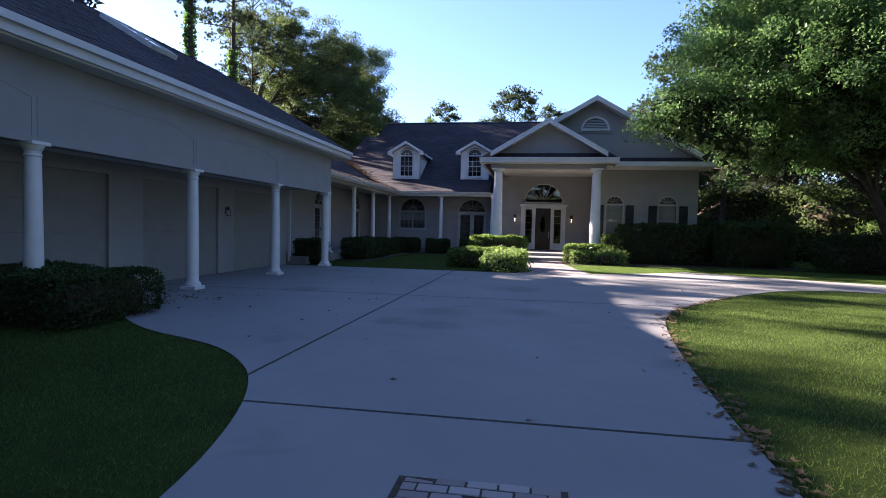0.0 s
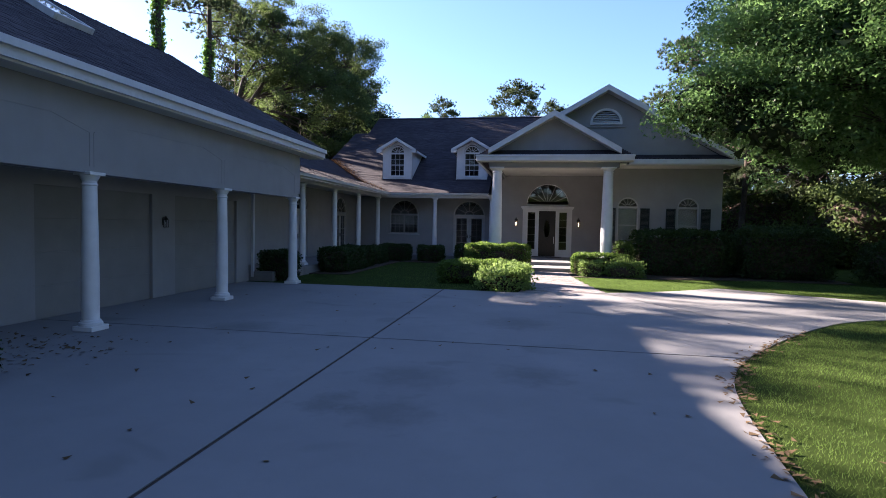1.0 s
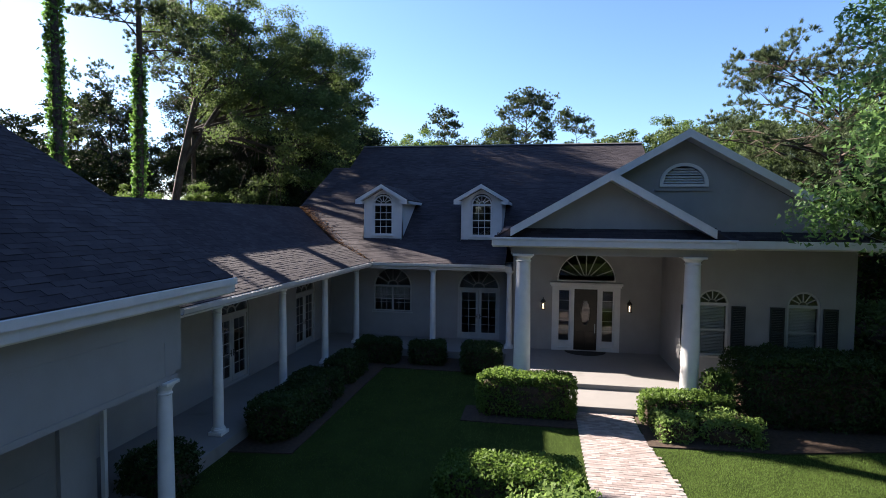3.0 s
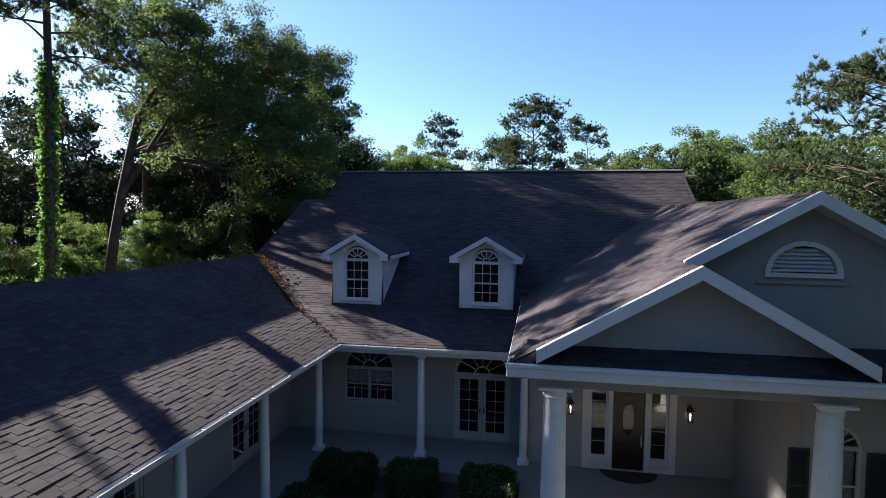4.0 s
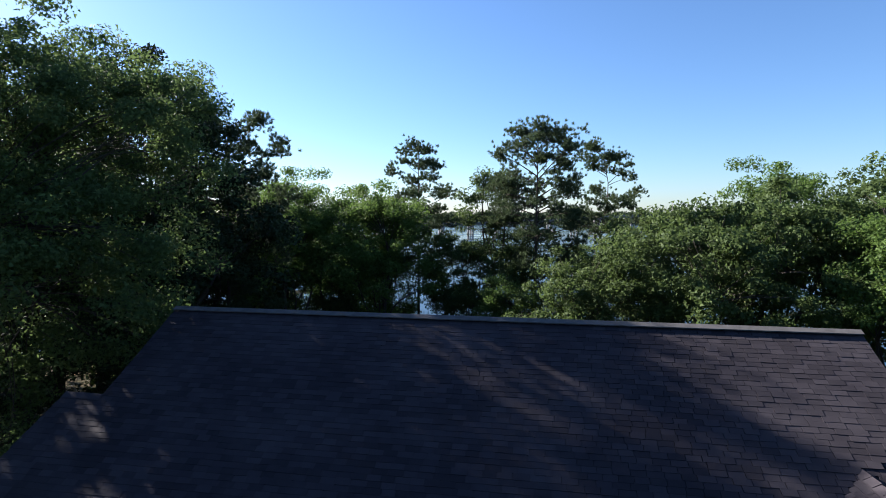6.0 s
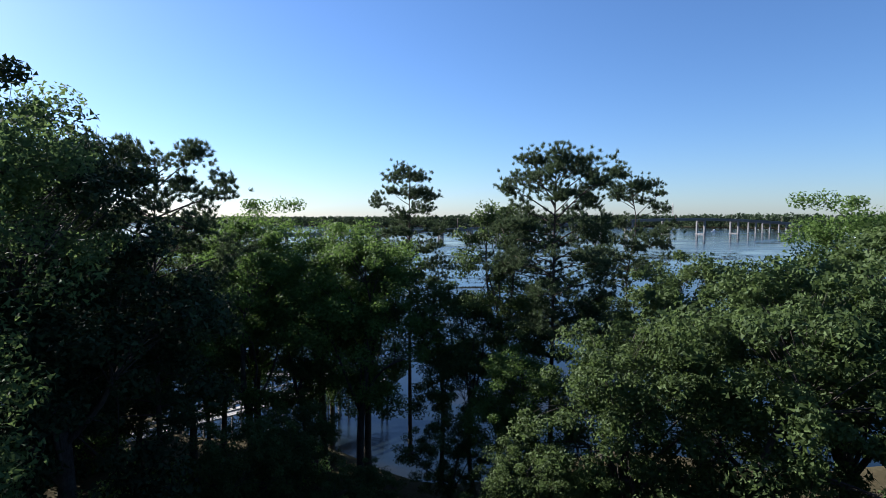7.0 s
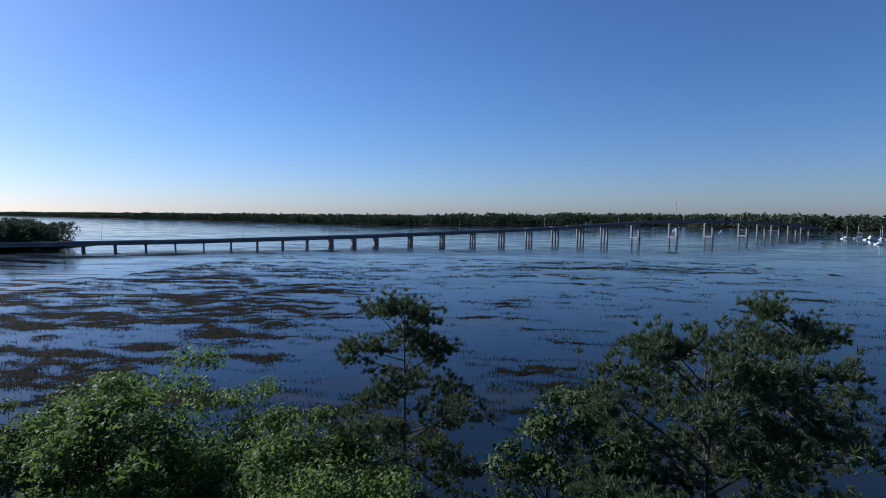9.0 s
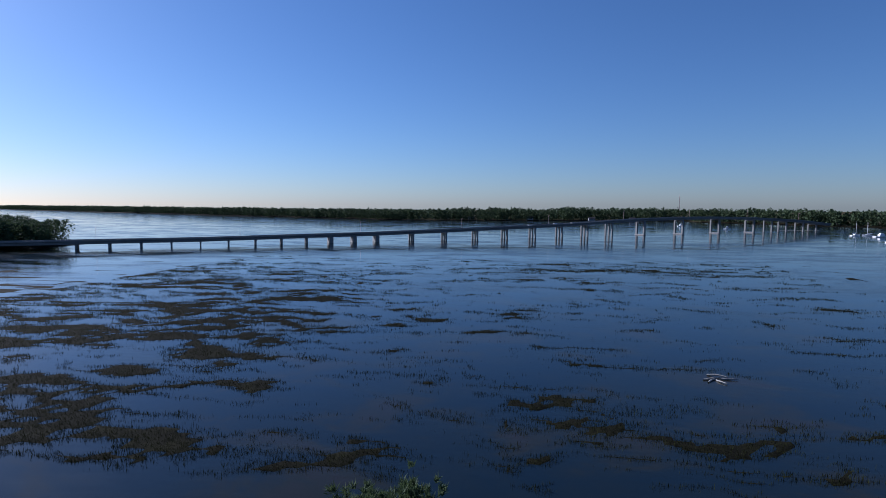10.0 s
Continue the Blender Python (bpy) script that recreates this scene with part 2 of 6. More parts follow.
M["shingle"] = shingle_material()
M["concrete"] = concrete_material()
M["brick"] = brick_material()
M["ground"] = ground_material()
M["water"] = water_material()
M["glass"] = glass_material()
M["bulb"] = lamp_material()
M["oak_bark"] = bark_material("oak_bark", (0.022, 0.018, 0.015), (0.075, 0.063, 0.054))
M["pine_bark"] = bark_material("pine_bark", (0.026, 0.019, 0.015), (0.090, 0.066, 0.053))
M["oak_leaf"] = leaf_material("oak_leaf", (0.018, 0.031, 0.009), (0.040, 0.062, 0.017), (0.082, 0.110, 0.030), 0.5, 0.32)
M["bright_leaf"] = leaf_material("bright_leaf", (0.024, 0.044, 0.008), (0.050, 0.083, 0.015), (0.094, 0.140, 0.029), 0.45, 0.34)
M["magnolia_leaf"] = leaf_material("laurel_leaf", (0.020, 0.046, 0.012), (0.052, 0.106, 0.025), (0.115, 0.192, 0.056), 0.20, 0.46)
M["needle"] = leaf_material("pine_needle", (0.019, 0.032, 0.013), (0.038, 0.057, 0.022), (0.068, 0.088, 0.034), 0.5, 0.2)
# Oak leaf darkened so its colour carries the wood's own shade and backlight
M["shaded_leaf"] = leaf_material("shaded_tree_leaf", (0.008, 0.013, 0.006), (0.016, 0.025, 0.009), (0.034, 0.048, 0.016), 0.6, 0.07)
M["live_oak_leaf"] = leaf_material("live_oak_leaf", (0.023, 0.038, 0.011), (0.050, 0.074, 0.020), (0.094, 0.127, 0.036), 0.5, 0.36)
# Hedge leaf with shade put into its colour, for hedges out of the sun
M["shaded_hedge_leaf"] = leaf_material("shaded_hedge_leaf", (0.010, 0.020, 0.006), (0.022, 0.040, 0.011), (0.045, 0.072, 0.018), 0.35, 0.2)
M["hedge_leaf"] = leaf_material("box_leaf", (0.022, 0.040, 0.009), (0.056, 0.098, 0.018), (0.12, 0.18, 0.032), 0.4, 0.35)
M["shrub_leaf"] = leaf_material("shrub_leaf", (0.06, 0.10, 0.02), (0.11, 0.17, 0.04), (0.17, 0.23, 0.06), 0.5, 0.35)
M["grass_blade"] = leaf_material("grass_blade", (0.026, 0.050, 0.009), (0.060, 0.104, 0.018), (0.115, 0.165, 0.036), 0.5, 0.40)
M["reed"] = leaf_material("reed_blade", (0.005, 0.006, 0.003), (0.010, 0.012, 0.004), (0.024, 0.026, 0.008), 0.7, 0.08, 0.02)
M["vine"] = leaf_material("vine_leaf", (0.03, 0.07, 0.01), (0.06, 0.12, 0.02), (0.10, 0.18, 0.035), 0.4, 0.35)
M["far_leaf"] = leaf_material("far_wood_leaf", (0.020, 0.034, 0.016), (0.034, 0.052, 0.022), (0.055, 0.072, 0.030), 0.7, 0.15)
M["rust_leaf"] = leaf_material("rust_leaf", (0.060, 0.026, 0.010), (0.100, 0.045, 0.018), (0.140, 0.070, 0.028), 0.8, 0.1)
M["palm_leaf"] = leaf_material("palm_leaf", (0.02, 0.038, 0.014), (0.035, 0.06, 0.022), (0.06, 0.09, 0.035), 0.4, 0.2)
M["dead_leaf"] = leaf_material("dead_leaf", (0.05, 0.028, 0.014), (0.10, 0.06, 0.03), (0.16, 0.10, 0.05), 0.8, 0.1)

# ---- mesh helpers ----


def mesh_object(name, verts, faces, material, parent=None, label="", smooth=False):
    me = bpy.data.meshes.new(name)
    me.from_pydata([tuple(v) for v in verts], [], [tuple(f) for f in faces])
    me.materials.append(material)
    if smooth:
        me.shade_smooth()
    ob = new(name, me)
    ob.parent = parent
    if label:
        ob["label"] = label
    return ob


def quads_object(name, quad_verts, material, parent=None, label=""):
    """Many loose faces from an array of shape (n, k, 3)."""
    q = np.asarray(quad_verts, dtype=np.float32)
    n, k = q.shape[:2]
    me = bpy.data.meshes.new(name)
    me.vertices.add(n * k)
    me.vertices.foreach_set("co", q.reshape(-1))
    me.loops.add(n * k)
    me.loops.foreach_set("vertex_index", np.arange(n * k, dtype=np.int32))
    me.polygons.add(n)
    me.polygons.foreach_set("loop_start", np.arange(0, n * k, k, dtype=np.int32))
    me.update(calc_edges=True)
    me.materials.append(material)
    ob = new(name, me)
    ob.parent = parent
    if label:
        ob["label"] = label
    return ob


def part(name, bm, material, parent=None, label="", smooth=False, m=None):
    me = bpy.data.meshes.new(name)
    if m is not None:
        bm.transform(m)
    bmesh.ops.recalc_face_normals(bm, faces=bm.faces)
    bm.to_mesh(me)
    bm.free()
    me.materials.append(material)
    if smooth:
        me.shade_smooth()
        me.set_sharp_from_angle(angle=radians(35))
    ob = new(name, me)
    ob.parent = parent
    if label:
        ob["label"] = label
    return ob


def empty(name, m=None, parent=None):
    ob = new(name)
    ob.empty_display_size = 0.2
    if m is not None:
        ob.matrix_basis = m
    ob.parent = parent
    return ob


def box(bm, x0, y0, z0, x1, y1, z1, bevel=0.0):
    r = bmesh.ops.create_cube(bm, size=1.0)
    bmesh.ops.scale(bm, vec=(x1 - x0, y1 - y0, z1 - z0), verts=r["verts"])
    bmesh.ops.translate(bm, vec=((x0 + x1) / 2, (y0 + y1) / 2, (z0 + z1) / 2), verts=r["verts"])
    if bevel:
        edges = list({e for v in r["verts"] for e in v.link_edges})
        bmesh.ops.bevel(bm, geom=edges, offset=bevel, segments=1, affect="EDGES")
    return bm


def boxes(*dims, bevel=0.0):
    bm = bmesh.new()
    for d in dims:
        box(bm, *d, bevel=bevel)
    return bm


def lathe(bm, profile, cx=0, cy=0, seg=24):
    rings = []
    for r, z in profile:
        rings.append([bm.verts.new((cx + r * math.cos(2 * math.pi * i / seg), cy + r * math.sin(2 * math.pi * i / seg), z)) for i in range(seg)])
    for a, b in zip(rings, rings[1:]):
        for i in range(seg):
            bm.faces.new((a[i], a[(i + 1) % seg], b[(i + 1) % seg], b[i]))
    bm.faces.new(rings[0][::-1])
    bm.faces.new(rings[-1])
    return bm


def prism(bm, pts, thick, axis):
    """A flat polygon of 3D points, thickened along axis."""
    a = Vector(axis) * thick
    top = [bm.verts.new(p) for p in pts]
    low = [bm.verts.new(Vector(p) + a) for p in pts]
    bm.faces.new(top)
    bm.faces.new(low[::-1])
    for i in range(len(pts)):
        j = (i + 1) % len(pts)
        bm.faces.new((top[i], low[i], low[j], top[j]))
    return bm


def panel(outer, holes, depth):
    """A wall in local x and z that faces -y, with openings through it; it is depth thick towards +y."""
    bm = bmesh.new()
    edges = []
    for loop in [outer, *holes]:
        vs = [bm.verts.new((u, 0, z)) for u, z in loop]
        edges += [bm.edges.new((vs[i], vs[(i + 1) % len(vs)])) for i in range(len(vs))]
    bmesh.ops.triangle_fill(bm, edges=edges, use_beauty=True, use_dissolve=False)
    r = bmesh.ops.extrude_face_region(bm, geom=bm.faces[:])
    bmesh.ops.translate(bm, vec=(0, depth, 0), verts=[g for g in r["geom"] if isinstance(g, bmesh.types.BMVert)])
    return bm


def arch_loop(cx, z0, z_spring, half, rise, seg=20):
    """The outline of an opening with a round head."""
    pts = [(cx - half, z0), (cx + half, z0), (cx + half, z_spring)]
    if rise > 0:
        pts += [(cx + half * math.cos(math.pi * i / seg), z_spring + rise * math.sin(math.pi * i / seg)) for i in range(1, seg)]
    pts.append((cx - half, z_spring))
    return pts


def rect_loop(x0, x1, z0, z1):
    return [(x0, z0), (x1, z0), (x1, z1), (x0, z1)]

# ---- ground and water ----
WATER = -5.04


def smooth01(a, b, x):
    t = np.clip((x - a) / (b - a), 0, 1)
    return t * t * (3 - 2 * t)


def lattice(x, y, seed):
    """Plain value noise on arrays."""
    xi, yi = np.floor(x).astype(np.int64), np.floor(y).astype(np.int64)
    fx, fy = x - xi, y - yi
    fx, fy = fx * fx * (3 - 2 * fx), fy * fy * (3 - 2 * fy)

    def h(a, b):
        n = (a * 374761393 + b * 668265263 + seed * 974711) & 0x7FFFFFFF
        n = ((n ^ (n >> 13)) * 1274126177) & 0x7FFFFFFF
        return ((n ^ (n >> 16)) & 0xFFFF) / 65535.0
    return (h(xi, yi) * (1 - fx) + h(xi + 1, yi) * fx) * (1 - fy) + (h(xi, yi + 1) * (1 - fx) + h(xi + 1, yi + 1) * fx) * fy


def fractal(x, y, seed, octaves=4):
    s, a, total = 0.0, 1.0, 0.0
    for o in range(octaves):
        s = s + a * lattice(x * 2 ** o, y * 2 ** o, seed + o)
        total += a
        a *= 0.55
    return s / total


MARSH = ((-57, 129, 6, 7), (-80, 135, 10, 5), (-36, 130, 12, 5), (-30, 156, 3, 8), (-24, 170, 6, 3), (-44, 217, 10, 6), (-17, 224, 7, 5), (-98, 149, 11, 4), (-106, 184, 12, 7),
         (-86, 158, 7, 4), (-98, 207, 8, 6), (-74, 171, 8, 4), (-70, 232, 9, 5), (-140, 263, 14, 7), (-153, 192, 16, 6), (-10, 131, 5, 3), (-2, 213, 6, 3), (20, 142, 16, 2.2), (-122, 215, 12, 6), (-128, 168, 12, 5))


def marsh_mask(x, y):
    """Where the marsh stands out of the water: lobed patches, thick to the west, thin streaks far out to the east."""
    wx = x + 14 * (fractal(x * 0.07, y * 0.07, 61) - 0.5)
    wy = y + 12 * (fractal(x * 0.07, y * 0.07, 67) - 0.5)
    m = 0.5 * fractal(wx * 0.062, wy * 0.19, 11) + 0.5 * fractal(wx * 0.17, wy * 0.50, 17, 5)
    spot = np.zeros_like(x)
    for cx, cy, rx, ry in MARSH:
        spot = np.maximum(spot, 1.25 - np.sqrt(((wx - cx) / rx) ** 2 + ((wy - cy) / ry) ** 2))
    spot = np.clip(spot, 0, 0.7)
    side = smooth01(-22, -85, x + 0.18 * (y - 140)) * smooth01(400, 240, y)
    near = smooth01(110, 122, y) * smooth01(560, 330, y)
    bar = np.exp(-((y - 345 - 0.42 * x) / 55) ** 2) * smooth01(-70, 0, x)
    streak = fractal(x * 0.02, y * 0.11, 91)
    return m + 0.14 * side + 0.16 * spot + bar * (0.085 + 0.30 * (streak - 0.5)) - 0.125 + (near - 1) * 0.5


def shore_far(x):
    return np.where(x < 300, 1300 - 0.12 * (x + 210) + 90 * np.sin(x * 0.004), 1240 - 1.1 * (x - 300))


def far_land(x, y):
    """1 on the land across the water."""
    opp = smooth01(-8, 22, y - np.maximum(shore_far(x), 830 - 0.55 * (x - 360)))
    isle = smooth01(1.0, 0.8, np.sqrt(((x + 460) / 100) ** 2 + ((y - 420) / 58) ** 2))
    return np.maximum(opp, isle)


def ground_height(x, y):
    x, y = np.asarray(x, float), np.asarray(y, float)
    bank = 76 + 3.0 * np.sin(x * 0.11) + 2.0 * np.sin(x * 0.27 + 1) + 0.0009 * np.minimum(np.abs(x + 6), 160) ** 2
    z = -0.02 - 1.5 * smooth01(48, 76, y) - 4.6 * smooth01(0, 9, y - bank)
    mk = marsh_mask(x, y)
    marsh = WATER - 0.45 + np.clip((mk - 0.465) * 7.0, -0.4, 0.50)
    z = np.where(y - bank > 6, np.maximum(np.minimum(z, -6.0), marsh), z)
    land = far_land(x, y)
    return z * (1 - land) + (WATER + 1.6) * land


def graded(breaks):
    out = []
    for (a, b, step) in breaks:
        out += list(np.arange(a, b, step))
    return np.array(out + [breaks[-1][1]], float)


gx = graded([(-3600, -800, 200), (-800, -200, 20), (-200, -130, 4), (-130, 60, 1.2), (60, 140, 4), (140, 600, 20), (600, 3600, 200)])
gy = graded([(-400, -20, 40), (-20, 44, 4), (44, 90, 1.5), (90, 110, 4), (110, 260, 1.3), (260, 420, 4), (420, 1500, 16), (1500, 4200, 150)])
GX, GY = np.meshgrid(gx, gy)
GZ = ground_height(GX, GY)
nx, ny = len(gx), len(gy)
gidx = np.arange(nx * ny).reshape(ny, nx)
ground = mesh_object("ground", np.stack([GX, GY, GZ], -1).reshape(-1, 3).tolist(),
                     np.stack([gidx[:-1, :-1], gidx[:-1, 1:], gidx[1:, 1:], gidx[1:, :-1]], -1).reshape(-1, 4).tolist(), M["ground"], smooth=True)
tagged(ground, "grassy yard sloping to a muddy marsh shore", "ground", kind="structure")
water = mesh_object("water", [(-4500, 70, WATER), (4500, 70, WATER), (4500, 4600, WATER), (-4500, 4600, WATER)], [(0, 1, 2, 3)], M["water"])
tagged(water, "calm blue tidal water with weed beds", "water", kind="structure")

# ---- driveway ----
DRIVE = [(-9.5, -9), (-9.5, 17.05), (-1.4, 17.02), (0.0, 17.0), (2.58, 17.75), (4.0, 18.4), (5.3, 19.25), (6.75, 20.5), (9.2, 18.9), (12.4, 17.3),
         (18, 14.6), (30, 10.5), (30, 6), (17, 11.2), (12.5, 13.6), (9.6, 14.7), (7.6, 13.9), (5.9, 12.1), (4.6, 10.4), (3.7, 9.1), (3.15, 7.9), (2.85, 6.7), (2.56, 4.6), (2.36, 2.4), (2.28, 1.0), (2.2, -1), (2.1, -9)]
ISLAND = [(-1.4, -9), (-1.5, -2), (-1.62, -0.5), (-1.85, 0.5), (-2.2, 1.45), (-2.66, 2.25), (-3.44, 3.05), (-4.3, 3.5), (-5.2, 3.85), (-6.2, 4.6), (-7.2, 5.6), (-8.0, 6.0), (-9.45, 6.05), (-9.45, -9)]


def rounded(path, times=2):
    """Cuts the corners of an open line, keeping its ends."""
    for _ in range(times):
        out = [path[0]]
        for (ax, ay), (bx, by) in zip(path, path[1:]):
            out += [(ax * 0.75 + bx * 0.25, ay * 0.75 + by * 0.25), (ax * 0.25 + bx * 0.75, ay * 0.25 + by * 0.75)]
        path = out + [path[-1]]
    return path


ISLAND = rounded(ISLAND[:12]) + ISLAND[12:]
DRIVE = DRIVE[:3] + rounded(DRIVE[3:8]) + rounded(DRIVE[8:12]) + rounded(DRIVE[12:])


def slab(poly, cuts, top, thick):
    bm = bmesh.new()
    bm.faces.new([bm.verts.new((x, y, top)) for x, y in poly])
    for (px, py), (qx, qy) in cuts:
        # keep the side that lies to the left of p -> q
        no = Vector((qy - py, -(qx - px), 0)).normalized()
        bmesh.ops.bisect_plane(bm, geom=bm.verts[:] + bm.edges[:] + bm.faces[:], plane_co=(px, py, 0), plane_no=no, clear_outer=True)
    if not bm.faces:
        return None
    r = bmesh.ops.extrude_face_region(bm, geom=bm.faces[:])
    bmesh.ops.translate(bm, vec=(0, 0, -thick), verts=[g for g in r["geom"] if isinstance(g, bmesh.types.BMVert)])
    return bm


drive_poly = ISLAND[:-1] + [(-9.45, 17.05)] + DRIVE[2:]
driveway = tagged(empty("driveway"), "pale concrete driveway with dark control joints", "driveway", kind="structure")
G = 0.024
VJ, HJ1, HJ2 = -2.5, 1.15, 9.25
DG = ((2.52, 17.76), (5.11, 12.62))
gap = Vector((DG[1][1] - DG[0][1], -(DG[1][0] - DG[0][0]))).normalized() * G
dg_l = ((DG[1][0] - gap.x, DG[1][1] - gap.y), (DG[0][0] - gap.x, DG[0][1] - gap.y))
dg_r = ((DG[0][0] + gap.x, DG[0][1] + gap.y), (DG[1][0] + gap.x, DG[1][1] + gap.y))
left_of = lambda x: ((x - G, 0), (x - G, 1))
right_of = lambda x: ((x + G, 1), (x + G, 0))
above = lambda y: ((0, y + G), (1, y + G))
below = lambda y: ((1, y - G), (0, y - G))
for cuts in ([left_of(VJ), above(HJ2)], [left_of(VJ), below(HJ2)], [right_of(VJ), below(HJ1)], [right_of(VJ), above(HJ1), below(HJ2)],
             [right_of(VJ), above(HJ2), dg_r], [right_of(VJ), above(HJ2), dg_l]):
    bm = slab(drive_poly, cuts, 0.0, 0.12)
    if bm is not None:
        part("slab", bm, M["concrete"], driveway)
bm = slab(drive_poly, [], -0.012, 0.10)
part("joint_bed", bm, M["mulch"], driveway)


def brick_field(parent, x0, x1, y0, y1, z, length, width, keep, limit, gap=0.012, thick=0.05, rand=None):
    """Pavers in running bond along x: single ones first, the rest joined."""
    rng = random.Random(5 if rand is None else rand)
    me = None
    rest, count, row = [], 0, 0
    y = y0
    while y < y1 - 1e-6:
        x = x0 - (length / 2 if row % 2 else 0)
        while x < x1:
            a, b = max(x, x0) + gap / 2, min(x + length, x1) - gap / 2
            if b - a > 0.04 and keep((a + b) / 2, y + width / 2):
                dz = rng.uniform(-0.004, 0.004)
                if count < limit and abs((b - a) - (length - gap)) < 1e-4:
                    if me is None:
                        bm = bmesh.new()
                        box(bm, -(length - gap) / 2, -(width - gap) / 2, -thick, (length - gap) / 2, (width - gap) / 2, 0, bevel=0.005)
                        me = bpy.data.meshes.new("brick")
                        bm.to_mesh(me)
                        bm.free()
                        me.materials.append(M["brick"])
                    ob = new("brick", me)
                    ob.location, ob.rotation_euler = ((a + b) / 2, y + width / 2, z + dz), (rng.uniform(-0.01, 0.01), rng.uniform(-0.01, 0.01), rng.uniform(-0.01, 0.01))
                    ob.parent = parent
                    count += 1
                else:
                    rest.append((a, b, y + gap / 2, y + width - gap / 2, z + dz))
            x += length
        y += width
        row += 1
    if rest:
        verts, faces = [], []
        for a, b, c, d, t in rest:
            i = len(verts)
            verts += [(a, c, t), (b, c, t), (b, d, t), (a, d, t), (a, c, t - thick), (b, c, t - thick), (b, d, t - thick), (a, d, t - thick)]
            faces += [(i, i + 1, i + 2, i + 3), (i, i + 4, i + 5, i + 1), (i + 1, i + 5, i + 6, i + 2), (i + 2, i + 6, i + 7, i + 3), (i + 3, i + 7, i + 4, i)]
        ob = mesh_object("brick_paving", verts, faces, M["brick"], parent)
        ob["kind"] = "stuff"


# ---- house ----
# One plane of shingles: corners, the direction along the eave and the way up the slope
shingle_jobs = []


def roof_slab(house, name, pts, thick=0.16, label="", shingles=True, tab=0.305):
    """A roof plane from its corners, the first two on the eave."""
    p = [Vector(q) for q in pts]
    nrm = (p[1] - p[0]).cross(p[-1] - p[0]).normalized()
    if nrm.z < 0:
        nrm = -nrm
    bm = bmesh.new()
    prism(bm, [q - nrm * 0.02 for q in p], -thick, nrm)
    ob = part(name, bm, M["shingle"], house, label)
    if shingles:
        shingle_jobs.append((ob, p, nrm, tab))
    return ob


FLOOR = 0.33
house = tagged(empty("house"), "one-storey stucco house with porticos, dormers and brown shingle roofs", "house")
EY, EZ = 31.79, 3.956                        # main eave line
KY, KZ = 33.87, 4.84                         # where the porch slope steepens
RY, RZ = 43.70, 10.64                        # main ridge
XL, XR = -12.66, 5.07                        # ends of the high ridge
GXc, GZr, GS = 3.54, 8.74, 0.575             # front gable ridge
gz = lambda x: GZr - GS * abs(x - GXc)
PX0, PX1, PYF = -2.44, 9.52, 25.30           # gable block eaves and portico front
GYF = 26.60                                  # gable rake
LR, LRY = 9.0, 40.93                         # lower ridges either side
yval = lambda z: EY + (z - EZ) * (KY - EY) / (KZ - EZ) if z < KZ else KY + (z - KZ) * (RY - KY) / (RZ - KZ)
PZ = 5.30                                    # portico eave
WRX, WRZ, WEX = -14.03, 6.47, -8.42          # wing ridge and eave
GEX, GEZ, GRX = -7.15, 4.66, -13.15          # garage eave and ridge
GSL = 0.58
GRZ = GEZ + GSL * (GEX - GRX)
GY0, GY1 = -14.0, 18.5

# main front slope: the middle up to the high ridge, the lower ridges either side, cut by the wing valley and the gable block
WKX = -11.10                                # the valley where both slopes steepen
roof_slab(house, "main_roof", [(WKX, KY, KZ), (PX0, KY, KZ), (PX0, yval(PZ), PZ), (GXc, yval(GZr), GZr), (XR, yval(GZr + 0.25), GZr + 0.25), (XR, RY, RZ), (XL, RY, RZ), (XL, LRY, LR), (-13.69, LRY, LR), (WRX, yval(WRZ), WRZ)], label="brown asphalt shingles, patched with shade")
roof_slab(house, "porch_roof", [(WEX, EY, EZ), (PX0, EY, EZ), (PX0, KY, KZ), (WKX, KY, KZ)])
roof_slab(house, "side_roof", [(GXc + 0.05, yval(GZr) , GZr - 0.02), (7.05, yval(7.0), 7.0), (6.87, LRY, LR), (XR, LRY, LR)])
bm = bmesh.new()
prism(bm, [(XL, RY, RZ - 0.02), (XR, RY, RZ - 0.02), (XR, RY + 9, RZ - 5.2), (XL, RY + 9, RZ - 5.2)], -0.16, (0, 0.45, 0.88))
part("rear_roof", bm, M["shingle"], house)
for xa, xb in ((-13.69, XL), (XR, 6.87)):
    bm = bmesh.new()
    prism(bm, [(xa, LRY, LR - 0.02), (xb, LRY, LR - 0.02), (xb, LRY + 6, LR - 3.6), (xa, LRY + 6, LR - 3.6)], -0.14, (0, 0.45, 0.88))
    part("rear_side_roof", bm, M["shingle"], house)
for x, zlow, inner in ((-13.62, WRZ - 0.4, 1), (6.80, 6.6, -1)):
    bm = bmesh.new()
    prism(bm, [(x, yval(zlow), zlow - 0.25), (x, LRY, LR - 0.2), (x, LRY + 6, LR - 3.7), (x, LRY + 6, zlow - 0.25 - 3.0), (x, yval(zlow), zlow - 3.25)], 0.1, (inner, 0, 0))
    part("gable_end", bm, M["stucco"], house)
# gable ends of the high roof
for x in (XL + 0.05, XR - 0.05):
    bm = bmesh.new()
    prism(bm, [(x, LRY - 0.4, LR - 0.4), (x, RY, RZ - 0.22), (x, RY + 8.5, RZ - 5.2), (x, LRY - 0.4, RZ - 5.2)], 0.1, (-1 if x > 0 else 1, 0, 0))
    part("gable_end", bm, M["stucco"], house)
